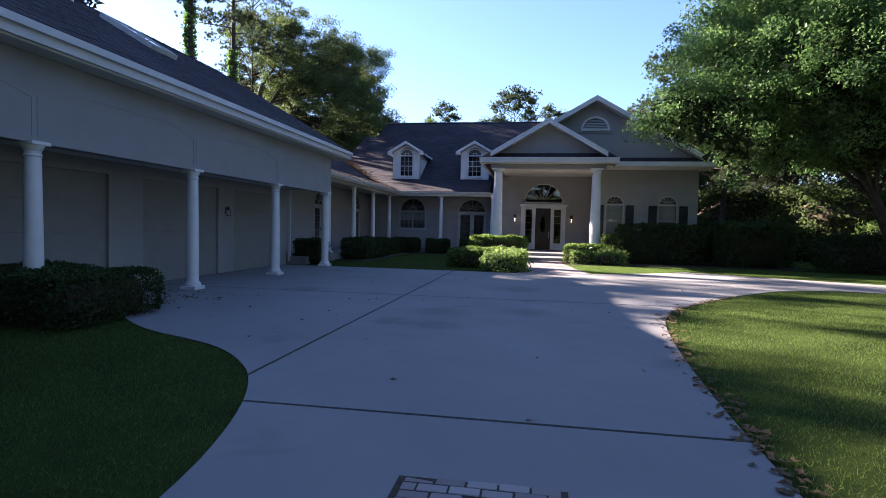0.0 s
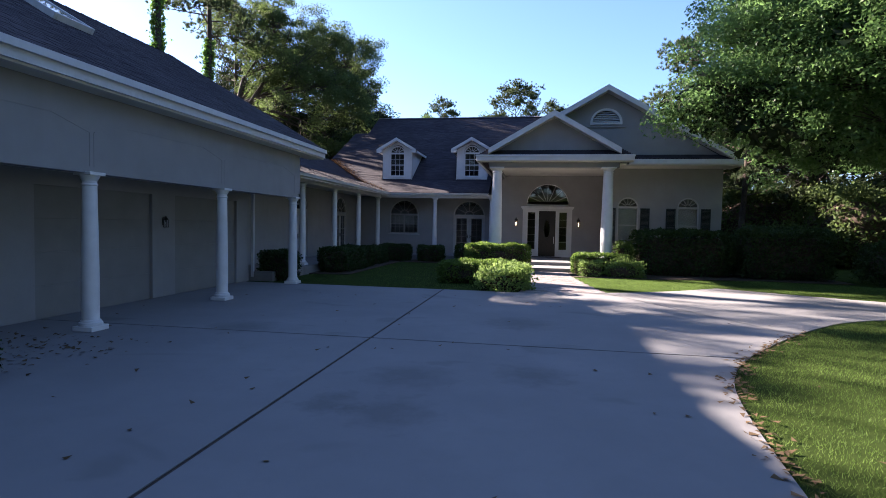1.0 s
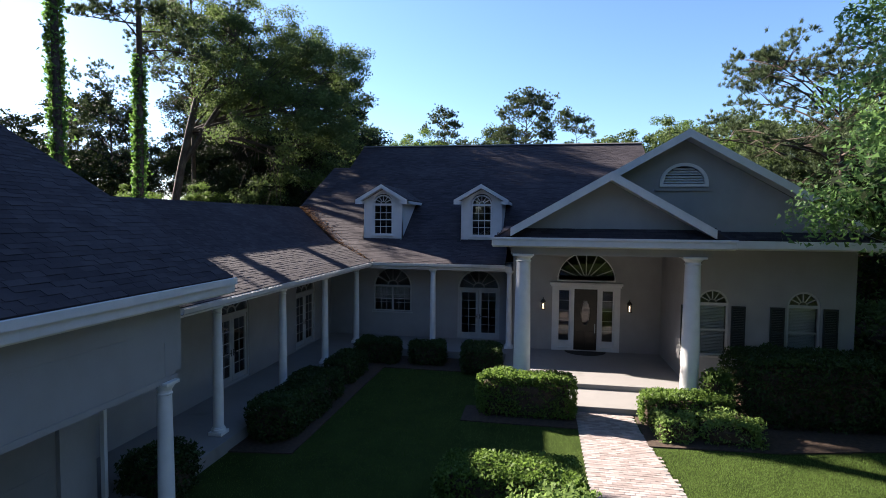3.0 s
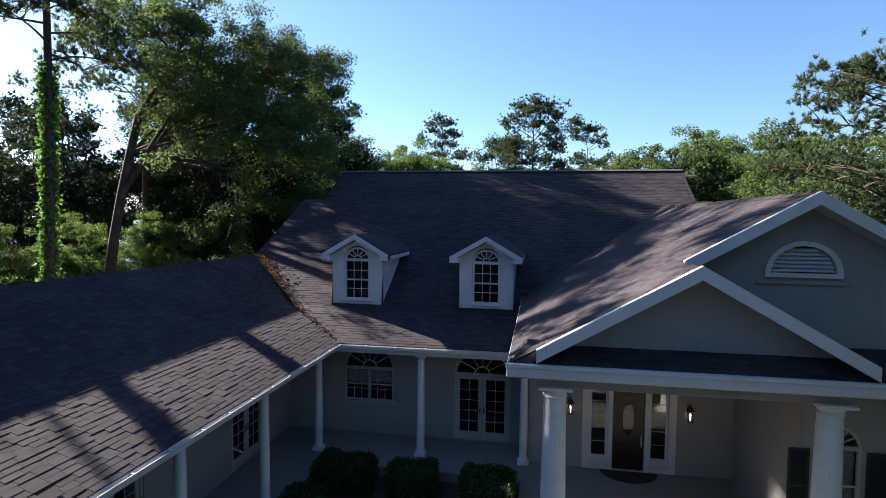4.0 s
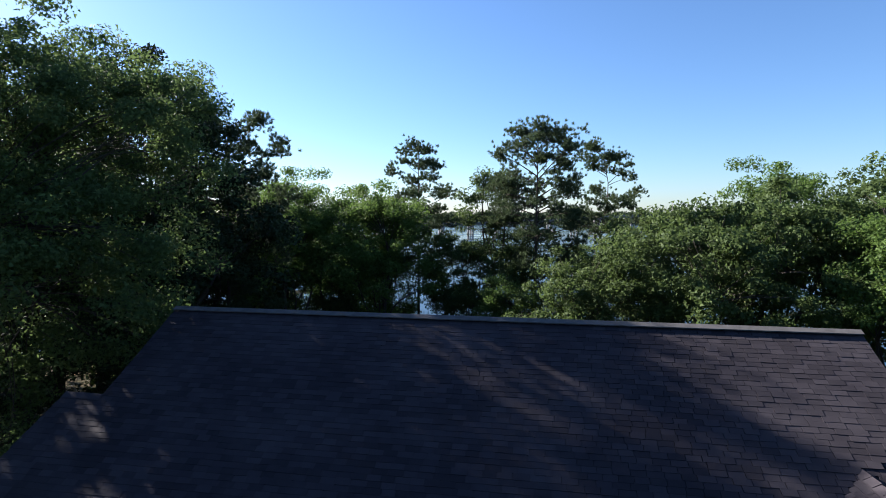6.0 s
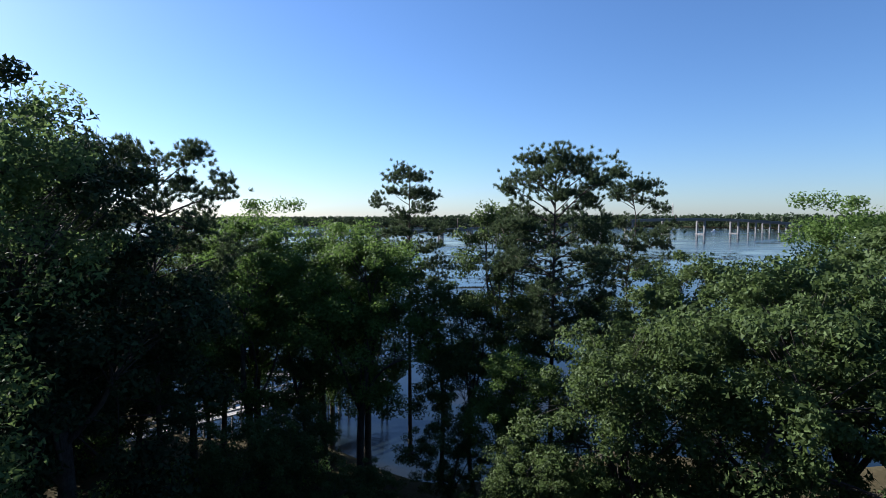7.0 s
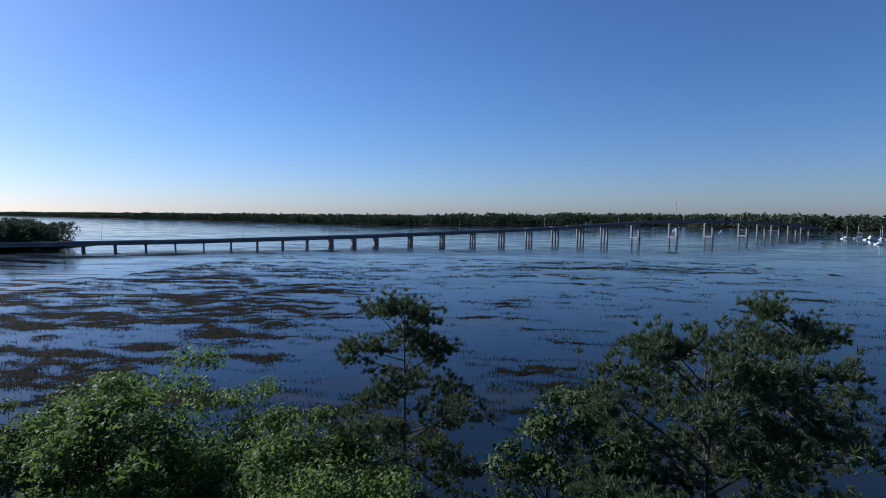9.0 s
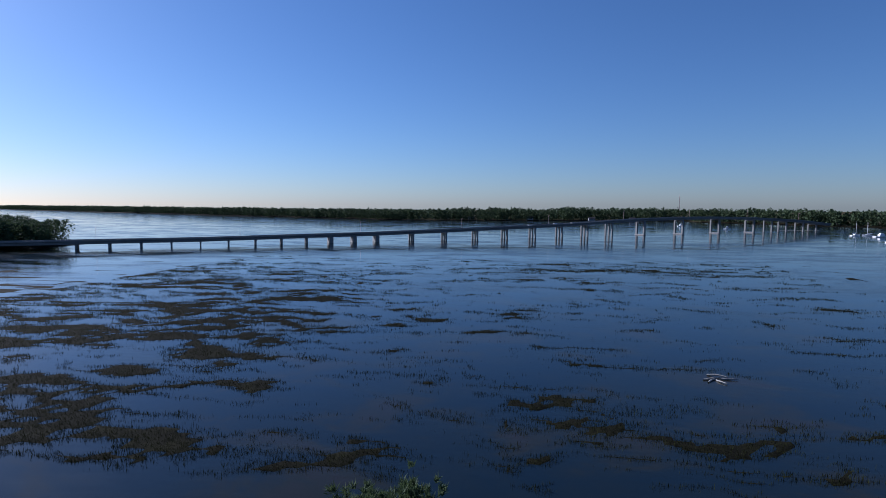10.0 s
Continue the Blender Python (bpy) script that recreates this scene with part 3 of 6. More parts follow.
# ridge caps
for a, b in (((XR, LRY, LR), (6.87, LRY, LR)), ((-13.69, LRY, LR), (XL, LRY, LR)), ((GXc, GYF, GZr), (GXc, yval(GZr), GZr)), ((WRX, GY1, WRZ), (WRX, yval(WRZ), WRZ)), ((GRX, GY0, GRZ), (GRX, GY1, GRZ))):
    a, b = Vector(a), Vector(b)
    d = (b - a).normalized()
    side = d.cross(Vector((0, 0, 1)))
    n = max(2, int((b - a).length / 0.28))
    down = Vector((0, 0, -1))
    for i in range(n):
        p, q = a + d * (b - a).length * i / n, a + d * ((b - a).length * (i + 1) / n + 0.02)
        hi, lo = 0.030 + 0.006 * (i % 2), 0.016 + 0.006 * (i % 2)
        mesh_object("ridge_cap", [p + side * 0.15 + down * 0.055, p - down * hi, p - side * 0.15 + down * 0.055, q + side * 0.15 + down * 0.065, q - down * lo, q - side * 0.15 + down * 0.065],
                    [(0, 1, 4, 3), (1, 2, 5, 4), (0, 2, 1)], M["shingle"], house)

# raised vent along the high ridge
bm = bmesh.new()
for s in (-1, 1):
    prism(bm, [(XL, RY, RZ + 0.055), (XR, RY, RZ + 0.055), (XR, RY + s * 0.15, RZ - 0.02), (XL, RY + s * 0.15, RZ - 0.02)], 0.025, (0, 0, 1))
part("ridge_vent", bm, M["ridge_vent"], house, "vent strip along the ridge, paled like a sunlit edge")
# Black core paints the shadow line into the gap below the vent
part("vent_shadow_core", boxes((XL + 0.05, RY - 0.06, RZ - 0.05, XR - 0.05, RY + 0.06, RZ + 0.045)), M["metal_black"], house)

# gable block: left slope with the portico in front, right slope
roof_slab(house, "portico_roof", [(PX0, yval(PZ), PZ), (PX0, PYF - 0.02, PZ), (1.07, PYF - 0.02, gz(1.07)), (1.07, GYF, gz(1.07)), (GXc, GYF, GZr), (GXc, yval(GZr), GZr)], label="pale weathered shingles dappled with leaf shade")
roof_slab(house, "gable_roof", [(PX1, GYF, PZ), (PX1, yval(PZ), PZ), (GXc, yval(GZr), GZr), (GXc, GYF, GZr)])
# right half of the little pediment
PXE = 2 * 1.07 - PX0
roof_slab(house, "pediment_roof", [(PXE - 0.12, PYF - 0.02, PZ + 0.07), (PXE - 0.12, GYF + 0.6, PZ + 0.07), (1.07, GYF + 0.6, gz(1.07)), (1.07, PYF - 0.02, gz(1.07))], shingles=False)
# pent roofs below the pediment and the gable
roof_slab(house, "pent_roof", [(PX0, PYF, 5.32), (PXE, PYF, 5.32), (PXE - 0.4, PYF + 0.62, 5.68), (PX0 + 0.4, PYF + 0.62, 5.68)], 0.06)
roof_slab(house, "pent_roof", [(PXE - 0.6, GYF + 0.02, 5.30), (PX1, GYF + 0.02, 5.30), (PX1 - 0.5, GYF + 0.70, 5.66), (PXE - 0.6, GYF + 0.70, 5.66)], 0.06)
# tympanum walls
part("pediment_wall", panel([(PX0 + 0.6, 5.55), (PXE - 0.6, 5.55), (1.07, gz(1.07) - 0.22)], [], 0.15), M["stucco"], house, m=pose(0, PYF + 0.50, 0))
vent_hole = arch_loop(GXc, 7.08, 7.10, 0.64, 0.56)
part("gable_wall", panel([(PX0 + 0.8, 5.5), (PX1 - 0.8, 5.5), (GXc, GZr - 0.22)], [vent_hole], 0.18), M["stucco"], house, m=pose(0, GYF + 0.5, 0))


def rake(house, apex, left, right, width=0.26, depth=0.14, soffit=0.5):
    """White boards up both slopes of a gable, with the soffit behind."""
    for end in (left, right):
        if end is None:
            continue
        bm = bmesh.new()
        a, e = Vector(apex), Vector(end)
        up = Vector((0, 0, width))
        prism(bm, [e, a, a - up, e - up], depth, (0, -1, 0))
        part("rake_board", bm, M["trim"], house)
        bm = bmesh.new()
        prism(bm, [e - up * 0.95, a - up * 0.95, a - up * 0.95 + Vector((0, soffit, 0)), e - up * 0.95 + Vector((0, soffit, 0))], 0.03, (0, 0, 1))
        part("rake_soffit", bm, M["trim"], house)


rake(house, (1.07, PYF, gz(1.07) + 0.02), (PX0 + 0.55, PYF, gz(PX0 + 0.55) + 0.02), (PXE - 0.55, PYF, gz(PX0 + 0.55) + 0.02))
rake(house, (GXc, GYF, GZr + 0.02), (1.07, GYF, gz(1.07) + 0.02), (PX1 - 0.3, GYF, gz(PX1 - 0.3) + 0.02))

# gable vent: arched louvre
vent = tagged(empty("gable_vent", parent=house), "white arched louvre in the gable")
for nm, o, h, dep, yy in (("vent_frame", arch_loop(GXc, 7.0, 7.1, 0.74, 0.66), [arch_loop(GXc, 7.09, 7.11, 0.63, 0.55)], 0.10, GYF + 0.43),):
    part(nm, panel(o, h, dep), M["trim"], vent, m=pose(0, yy, 0))
part("vent_sill", boxes((GXc - 0.9, GYF + 0.44, 6.86, GXc + 0.9, GYF + 0.56, 6.93)), M["stucco"], vent)
for i in range(6):
    z = 7.15 + i * 0.085
    hw = 0.62 * math.sqrt(max(0.02, 1 - ((z - 7.1) / 0.56) ** 2))
    bm = boxes((-hw, -0.05, -0.008, hw, 0.05, 0.008))
    part("slat", bm, M["trim"], vent, m=pose(GXc, GYF + 0.55, z, 38))

# fascias, gutters and soffits
bm = bmesh.new()
box(bm, PX0 - 0.02, PYF - 0.10, 5.08, PXE + 0.02, PYF, 5.33, 0.012)
box(bm, PX0 - 0.04, PYF - 0.14, 5.27, PXE + 0.04, PYF - 0.02, 5.345, 0.01)
part("portico_fascia", bm, M["trim"], house)
bm = boxes((PX0 - 0.02, PYF, 5.08, PX0 + 0.10, yval(PZ) - 0.1, 5.30))
part("portico_fascia", bm, M["trim"], house)
part("portico_soffit", boxes((PX0, PYF, 5.04, PXE, PYF + 0.35, 5.10)), M["soffit"], house)
part("portico_beam", boxes((PX0 + 0.55, PYF + 0.30, 4.80, PXE - 0.55, PYF + 0.72, 5.09), (PX0 + 0.55, PYF + 0.72, 4.80, PX0 + 0.97, 32.0, 5.09), bevel=0.01), M["stucco"], house)
part("portico_ceiling", boxes((PX0 + 0.5, PYF + 0.7, 5.0, 4.4, 32.2, 5.06)), M["soffit"], house)
part("gable_fascia", boxes((PXE, GYF - 0.10, 5.06, PX1, GYF, 5.29), (PX1 - 0.1, GYF, 5.06, PX1, 34, 5.29)), M["trim"], house)
part("gable_soffit", boxes((PXE - 0.3, GYF, 5.0, PX1, 28.2, 5.06)), M["soffit"], house)


def gutter(house, a, b, out):
    """A half-round gutter with brackets along an eave."""
    a, b, out = Vector(a), Vector(b), Vector(out)
    bm = bmesh.new()
    prof = [(0.0, 0.0), (0.0, -0.11), (0.05, -0.14), (0.10, -0.11), (0.12, 0.0), (0.105, 0.0), (0.09, -0.10), (0.05, -0.125), (0.015, -0.10), (0.015, 0.0)]
    ra, rb = [bm.verts.new(a + out * u + Vector((0, 0, w))) for u, w in prof], [bm.verts.new(b + out * u + Vector((0, 0, w))) for u, w in prof]
    for i in range(len(prof)):
        j = (i + 1) % len(prof)
        bm.faces.new((ra[i], ra[j], rb[j], rb[i]))
    bm.faces.new(ra)
    bm.faces.new(rb)
    n = int((b - a).length / 0.9)
    for i in range(n + 1):
        p = a.lerp(b, i / max(1, n)) + out * 0.06
        box(bm, p.x - 0.02 - abs(out.x) * 0.05, p.y - 0.02 - abs(out.y) * 0.05, p.z - 0.015, p.x + 0.02 + abs(out.x) * 0.05, p.y + 0.02 + abs(out.y) * 0.05, p.z + 0.006)
    return part("gutter", bm, M["gutter"], house)


gutter(house, (WEX, EY, EZ - 0.02), (PX0, EY, EZ - 0.02), (0, -1, 0))
gutter(house, (WEX, GY1 + 0.05, EZ - 0.02), (WEX, EY, EZ - 0.02), (1, 0, 0))
part("porch_beam", boxes((-9.25, 31.86, 3.66, PX0 + 0.3, 32.16, 3.86), (-9.25, 18.6, 3.66, -8.95, 31.86, 3.86), bevel=0.008), M["trim"], house)
part("porch_fascia", boxes((WEX, EY, 3.74, PX0, EY + 0.05, 3.94), (WEX - 0.05, GY1, 3.74, WEX, EY + 0.05, 3.94)), M["trim"], house)
part("porch_soffit", boxes((-11.0, 31.84, 3.82, PX0 + 0.2, 33.6, 3.88), (-11.0, 18.6, 3.82, WEX - 0.04, 31.84, 3.88)), M["soffit"], house)

# wing and garage roofs
roof_slab(house, "wing_porch_roof", [(WEX, GY1 - 0.6, EZ), (WEX, EY, EZ), (WKX, KY, KZ), (WKX, GY1 - 0.6, KZ)], label="brown shingles, striped by long shadows")
roof_slab(house, "wing_roof", [(WKX, GY1 - 0.6, KZ), (WKX, KY, KZ), (WRX, yval(WRZ), WRZ), (WRX, GY1 - 0.6, WRZ)], label="brown shingles in shade")
bm = bmesh.new()
prism(bm, [(WRX, GY1, WRZ - 0.02), (WRX, 36.4, WRZ - 0.02), (WRX - 4.0, 36.4, WRZ - 2.2), (WRX - 4.0, GY1, WRZ - 2.2)], -0.14, (-0.43, 0, 0.9))
part("wing_roof_back", bm, M["shingle"], house)

garage = tagged(empty("garage"), "long stucco garage wing with a columned front", "garage")
roof_slab(garage, "garage_roof", [(GEX, GY0, GEZ), (GEX, GY1, GEZ), (GRX, GY1, GRZ), (GRX, GY0, GRZ)], label="dark brown shingles in shade")
bm = bmesh.new()
prism(bm, [(GRX, GY0, GRZ - 0.02), (GRX, GY1, GRZ - 0.02), (GRX - 6.0, GY1, GEZ - 0.02), (GRX - 6.0, GY0, GEZ - 0.02)], -0.16, (-0.5, 0, 0.87))
part("garage_roof_back", bm, M["shingle"], garage)
part("eave_fascia", boxes((GEX - 0.04, GY0, 4.36, GEX + 0.02, GY1, 4.64), (GEX, GY0, 4.52, GEX + 0.09, GY1, 4.645)), M["trim"], garage)
part("eave_soffit", boxes((-7.8, GY0, 4.32, GEX - 0.04, GY1, 4.36)), M["soffit"], garage)
rk = bmesh.new()
prism(rk, [(GEX, GY1, GEZ - 0.06), (GRX, GY1, GRZ - 0.06), (GRX, GY1, GRZ - 0.28), (GEX, GY1, GEZ - 0.30)], 0.05, (0, 1, 0))
part("rake_board", rk, M["trim"], garage)
part("gable_wall", panel([(-18.6, -0.3), (-9.5, -0.3), (-9.5, 3.02), (-7.62, 3.02), (-7.62, 4.34), (GRX, GRZ - 0.42), (-18.6, 4.5)], [], 0.22), M["stucco"], garage, m=pose(0, 17.25, 0))
# front wall above the columns, with a shallow moulded reveal in each bay
part("front_wall", boxes((-7.86, GY0, 2.96, -7.60, 17.25, 4.34)), M["stucco"], garage)
part("lintel", boxes((-7.88, GY0, 2.88, -7.58, 17.30, 2.98)), M["stucco"], garage)
bays = [0.0, 4.30, 8.58, 12.80, 17.05]
for a, b in zip(bays, bays[1:]):
    lo, hi = a + 0.05, b - 0.05
    pts = [(lo, 3.0), (lo, 3.62), (lo + 0.8, 3.84), (hi - 0.8, 3.84), (hi, 3.62), (hi, 3.0)]
    bm = bmesh.new()
    for (y0, z0), (y1, z1) in zip(pts, pts[1:]):
        d = Vector((0, y1 - y0, z1 - z0)).normalized()
        nrm = Vector((0, -d.z, d.y)) * 0.016
        p, q = Vector((-7.60, y0, z0)), Vector((-7.60, y1, z1))
        prism(bm, [p - nrm, q - nrm, q + nrm, p + nrm], 0.007, (1, 0, 0))
    part("panel_moulding", bm, M["stucco"], garage)
# recessed wall with three overhead doors
door_spans = [(0.55, 3.85), (4.95, 8.0), (9.15, 12.55), (13.45, 16.6)]
outer = [(GY0, -0.05), (17.25, -0.05), (17.25, 4.3), (GY0, 4.3)]
part("door_wall", panel(outer, [rect_loop(a, b, -0.02, 2.72) for a, b in door_spans], 0.25), M["stucco"], garage, m=pose(-9.45, 0, 0, 0, 0, 90))
part("ceiling_board", boxes((-9.6, GY0, 3.03, -7.7, 17.3, 3.10)), M["soffit"], garage)
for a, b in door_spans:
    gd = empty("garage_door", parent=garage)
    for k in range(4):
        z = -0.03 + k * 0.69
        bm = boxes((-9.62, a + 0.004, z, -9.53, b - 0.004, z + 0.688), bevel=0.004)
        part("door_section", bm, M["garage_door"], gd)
part("back_wall", boxes((-18.7, GY0, -0.2, -18.5, 17.3, 4.6), (-18.7, GY0, -0.2, -9.5, GY0 + 0.2, 4.6)), M["stucco"], garage)
skylight = empty("skylight", parent=garage)
on_roof = pose(-11.0, 10.9, GEZ + GSL * (GEX + 11.0), 0, math.degrees(math.atan(GSL)), 0)
part("skylight_frame", boxes((-0.95, -0.55, 0.0, 0.95, -0.47, 0.16), (-0.95, 0.47, 0.0, 0.95, 0.55, 0.16), (-0.95, -0.47, 0.0, -0.87, 0.47, 0.16), (0.87, -0.47, 0.0, 0.95, 0.47, 0.16), bevel=0.008), M["gutter"], skylight, m=on_roof.copy())
# Flat dark plate in place of a deep well's shade
part("skylight_dark_plate", boxes((-0.87, -0.47, 0.015, 0.87, 0.47, 0.03)), M["interior"], skylight, m=on_roof.copy())
part("skylight_pane", boxes((-0.87, -0.47, 0.12, 0.87, 0.47, 0.135)), M["glass"], skylight, "roof glass catching the sky", m=on_roof.copy()).visible_shadow = False
part("vent_pipe", lathe(bmesh.new(), [(0.055, -0.1), (0.055, 0.42), (0.045, 0.42), (0.045, 0.30)], seg=14), M["trim"], garage, "short white vent pipe", m=pose(-12.40, 10.05, GEZ + GSL * (GEX + 12.40)))
part("downspout", boxes((-9.42, 17.48, 0.12, -9.33, 17.56, 4.2)), M["trim"], garage)


def column(name, x, y, z0, z1, r, material=None, label="", cat="column", group=""):
    """A plain classical column on a square plinth."""
    ob = tagged(empty(name, pose(x, y, z0)), label, cat, group)
    h = z1 - z0
    mt = material or M["column"]
    part("plinth", boxes((-r * 1.42, -r * 1.42, 0, r * 1.42, r * 1.42, 0.09), bevel=0.008), mt, ob)
    part("base_moulding", lathe(bmesh.new(), [(r * 1.36, 0.09), (r * 1.38, 0.12), (r * 1.33, 0.15), (r * 1.18, 0.165), (r * 1.16, 0.185), (r * 1.05, 0.20)]), mt, ob, smooth=True)
    prof = [(r * 1.05, 0.19)] + [(r * (1.0 - 0.17 * max(0, (k / 10 - 0.33)) / 0.67), 0.22 + (h - 0.44) * k / 10) for k in range(11)]
    part("shaft", lathe(bmesh.new(), prof), mt, ob, smooth=True)
    t = r * 0.83
    part("neck_ring", lathe(bmesh.new(), [(t, h - 0.25), (t * 1.12, h - 0.235), (t * 1.12, h - 0.215), (t, h - 0.20)]), mt, ob, smooth=True)
    part("capital", lathe(bmesh.new(), [(t, h - 0.16), (t * 1.15, h - 0.13), (t * 1.4, h - 0.075), (t * 1.42, h - 0.055)]), mt, ob, smooth=True)
    part("neck", lathe(bmesh.new(), [(t, h - 0.24), (t * 1.005, h - 0.10)]), mt, ob, smooth=True)
    part("abacus", boxes((-t * 1.5, -t * 1.5, h - 0.06, t * 1.5, t * 1.5, h), bevel=0.006), mt, ob)
    return ob


def at_with_scale(ob, x, y, z):
    return copy_thing(ob, pose(x, y, z))


gcol = column("garage_column", -7.66, 8.58, 0.0, 2.90, 0.145, label="slender white round column on the concrete drive", group="garage columns")
for y in (0.05, 4.31, 12.85, 17.05):
    at_with_scale(gcol, -7.66, y, 0.0)
pcol = column("porch_column", -9.05, 20.9, FLOOR - 0.02, 3.68, 0.13, label="slim white porch column under the low eave", group="porch columns")
for x, y in ((-9.05, 24.5), (-9.05, 28.0), (-9.08, 31.75), (-5.62, 32.0), (-2.25, 32.0)):
    at_with_scale(pcol, x, y, FLOOR - 0.02)
bigcol = column("portico_column", -1.50, PYF + 0.50, 0.17, 4.82, 0.265, label="tall white round column of the entrance portico", group="portico columns")
at_with_scale(bigcol, 3.56, PYF + 0.50, 0.17)

# ---- walls with openings ----
MW, DW, WW, RW = 33.5, 32.1, -10.96, 27.95      # main wall, entrance wall, wing wall, gable front wall
WIN_MAIN = dict(c=-7.88, half=0.93, z0=1.48, spring=2.68, rise=0.92)
FD = dict(c=-3.75, half=0.98, z0=FLOOR, spring=2.66, rise=0.92)
main_wall = panel([(-17.2, -0.3), (PX0 + 0.55, -0.3), (PX0 + 0.55, 3.95), (-17.2, 3.95)],
                  [arch_loop(WIN_MAIN["c"], WIN_MAIN["z0"], WIN_MAIN["spring"], WIN_MAIN["half"], WIN_MAIN["rise"]),
                   arch_loop(FD["c"], FD["z0"] + 0.02, FD["spring"], FD["half"], FD["rise"])], 0.22)
part("front_wall", main_wall, M["stucco"], house, m=pose(0, MW, 0))
FDW = [24.82, 30.52]
part("wing_wall", panel([(17.5, -0.3), (MW, -0.3), (MW, 3.95), (17.5, 3.95)], [arch_loop(y, FLOOR + 0.02, 2.66, 0.98, 0.92) for y in FDW], 0.22), M["stucco"], house, m=pose(WW, 0, 0, 0, 0, 90))
EC = 0.98
part("entrance_wall", panel([(-2.1, -0.3), (4.05, -0.3), (4.05, 5.05), (-2.1, 5.05)],
                            [rect_loop(-0.32, 2.28, FLOOR + 0.02, 3.12), arch_loop(EC, 3.30, 3.34, 1.20, 1.20, 28)], 0.22), M["stucco"], house, m=pose(0, DW, 0))
RWIN = [4.80, 7.60]
part("gable_front_wall", panel([(4.02, -0.3), (9.12, -0.3), (9.12, 5.05), (4.02, 5.05)], [arch_loop(x, 1.35, 3.10, 0.50, 0.50) for x in RWIN], 0.22), M["stucco"], house, m=pose(0, RW, 0))
part("portico_return_wall", boxes((4.02, RW + 0.22, -0.3, 4.24, DW + 0.2, 5.05)), M["stucco"], house)
part("portico_side_wall", boxes((-2.1, DW, -0.3, -1.88, MW + 0.2, 5.3)), M["stucco"], house)
part("gable_side_wall", boxes((8.90, RW + 0.22, -0.3, 9.12, 46, 5.2)), M["stucco"], house)
part("rear_wall", boxes((-16.6, 46.0, -1.2, 9.12, 46.22, 5.4), (-16.6, 33.5, -0.5, -16.4, 46.0, 4.2), (-17.6, 17.5, -0.5, -17.4, 33.5, 4.0)), M["stucco"], house)
part("interior_floor", boxes((-17.7, 33.75, 0.2, 8.85, 46, 0.30), (4.3, 28.2, 0.2, 8.85, 33.7, 0.30), (-17.7, 17.6, 0.2, -11.2, 33.7, 0.30), (-1.85, 32.35, 0.2, 4.2, 33.7, 0.295)), M["dark_wood"], house)
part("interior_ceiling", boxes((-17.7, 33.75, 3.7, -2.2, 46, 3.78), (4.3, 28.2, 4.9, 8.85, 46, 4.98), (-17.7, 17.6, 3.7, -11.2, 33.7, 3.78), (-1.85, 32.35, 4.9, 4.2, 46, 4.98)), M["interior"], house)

# Unseen walls added behind the entrance to keep light off the fanlight
part("hall_light_block", boxes((-1.86, 32.34, 0.28, -1.80, 38.0, 4.92), (3.95, 32.34, 0.28, 4.01, 38.0, 4.92), (-1.80, 37.94, 0.28, 3.95, 38.0, 4.92)), M["interior"], house)

# porch floors and step
part("porch_floor", boxes((-10.96, 30.9, -0.1, -2.0, MW, FLOOR - 0.02), (-10.96, 17.5, -0.1, -8.62, 30.9, FLOOR - 0.02), bevel=0.01), M["concrete"], house)
part("portico_floor", boxes((-2.3, 27.2, -0.1, 4.02, DW, FLOOR), bevel=0.012), M["concrete"], house)
part("portico_step", boxes((-2.3, PYF + 0.05, -0.1, 4.02, 27.2, 0.17), bevel=0.012), M["concrete"], house)


SASH = M["sash"]


def ring(cx, z0, spring, half, rise, w, depth, bottom=True):
    """A frame of width w that lines an opening."""
    inner = arch_loop(cx, z0 + (w if bottom else -0.001), spring, half - w, rise - w if rise > 0 else 0)
    o = arch_loop(cx, z0, spring, half, rise)
    if rise <= 0:
        inner = rect_loop(cx - half + w, cx + half - w, z0 + w, spring - w)
    return panel(o, [inner], depth)


def fan_parts(parent, m, cx, z, half, rise, spokes, w=0.018, hub=0.28, paint=SASH):
    """Spokes and hub of a fanlight, each a part."""
    for i in range(1, spokes):
        bm = bmesh.new()
        a = math.pi * i / spokes
        p0, p1 = Vector((cx + hub * half * math.cos(a), 0, z + hub * rise * math.sin(a))), Vector((cx + (half - 0.02) * math.cos(a), 0, z + (rise - 0.02) * math.sin(a)))
        d = (p1 - p0).normalized()
        s = Vector((-d.z, 0, d.x)) * w
        prism(bm, [p0 - s, p1 - s, p1 + s, p0 + s], 0.03, (0, 1, 0))
        part("fan_spoke", bm, paint, parent, m=m.copy())
    outer = [Vector((cx + half * hub * 1.12 * math.cos(math.pi * i / 14), 0, z + rise * hub * 1.12 * math.sin(math.pi * i / 14))) for i in range(15)]
    inner = [Vector((cx + half * hub * 0.88 * math.cos(math.pi * i / 14), 0, z + rise * hub * 0.88 * math.sin(math.pi * i / 14))) for i in range(14, -1, -1)]
    bm = bmesh.new()
    prism(bm, outer + inner, 0.032, (0, 1, 0))
    part("fan_hub", bm, paint, parent, m=m.copy())


def muntin_parts(parent, m, x0, x1, z0, z1, cols, rows, w=0.010, paint=SASH):
    for i in range(1, cols):
        x = x0 + (x1 - x0) * i / cols
        part("muntin", boxes((x - w, 0, z0, x + w, 0.025, z1)), paint, parent, m=m.copy())
    for j in range(1, rows):
        z = z0 + (z1 - z0) * j / rows
        part("muntin", boxes((x0, 0.002, z - w, x1, 0.027, z + w)), paint, parent, m=m.copy())


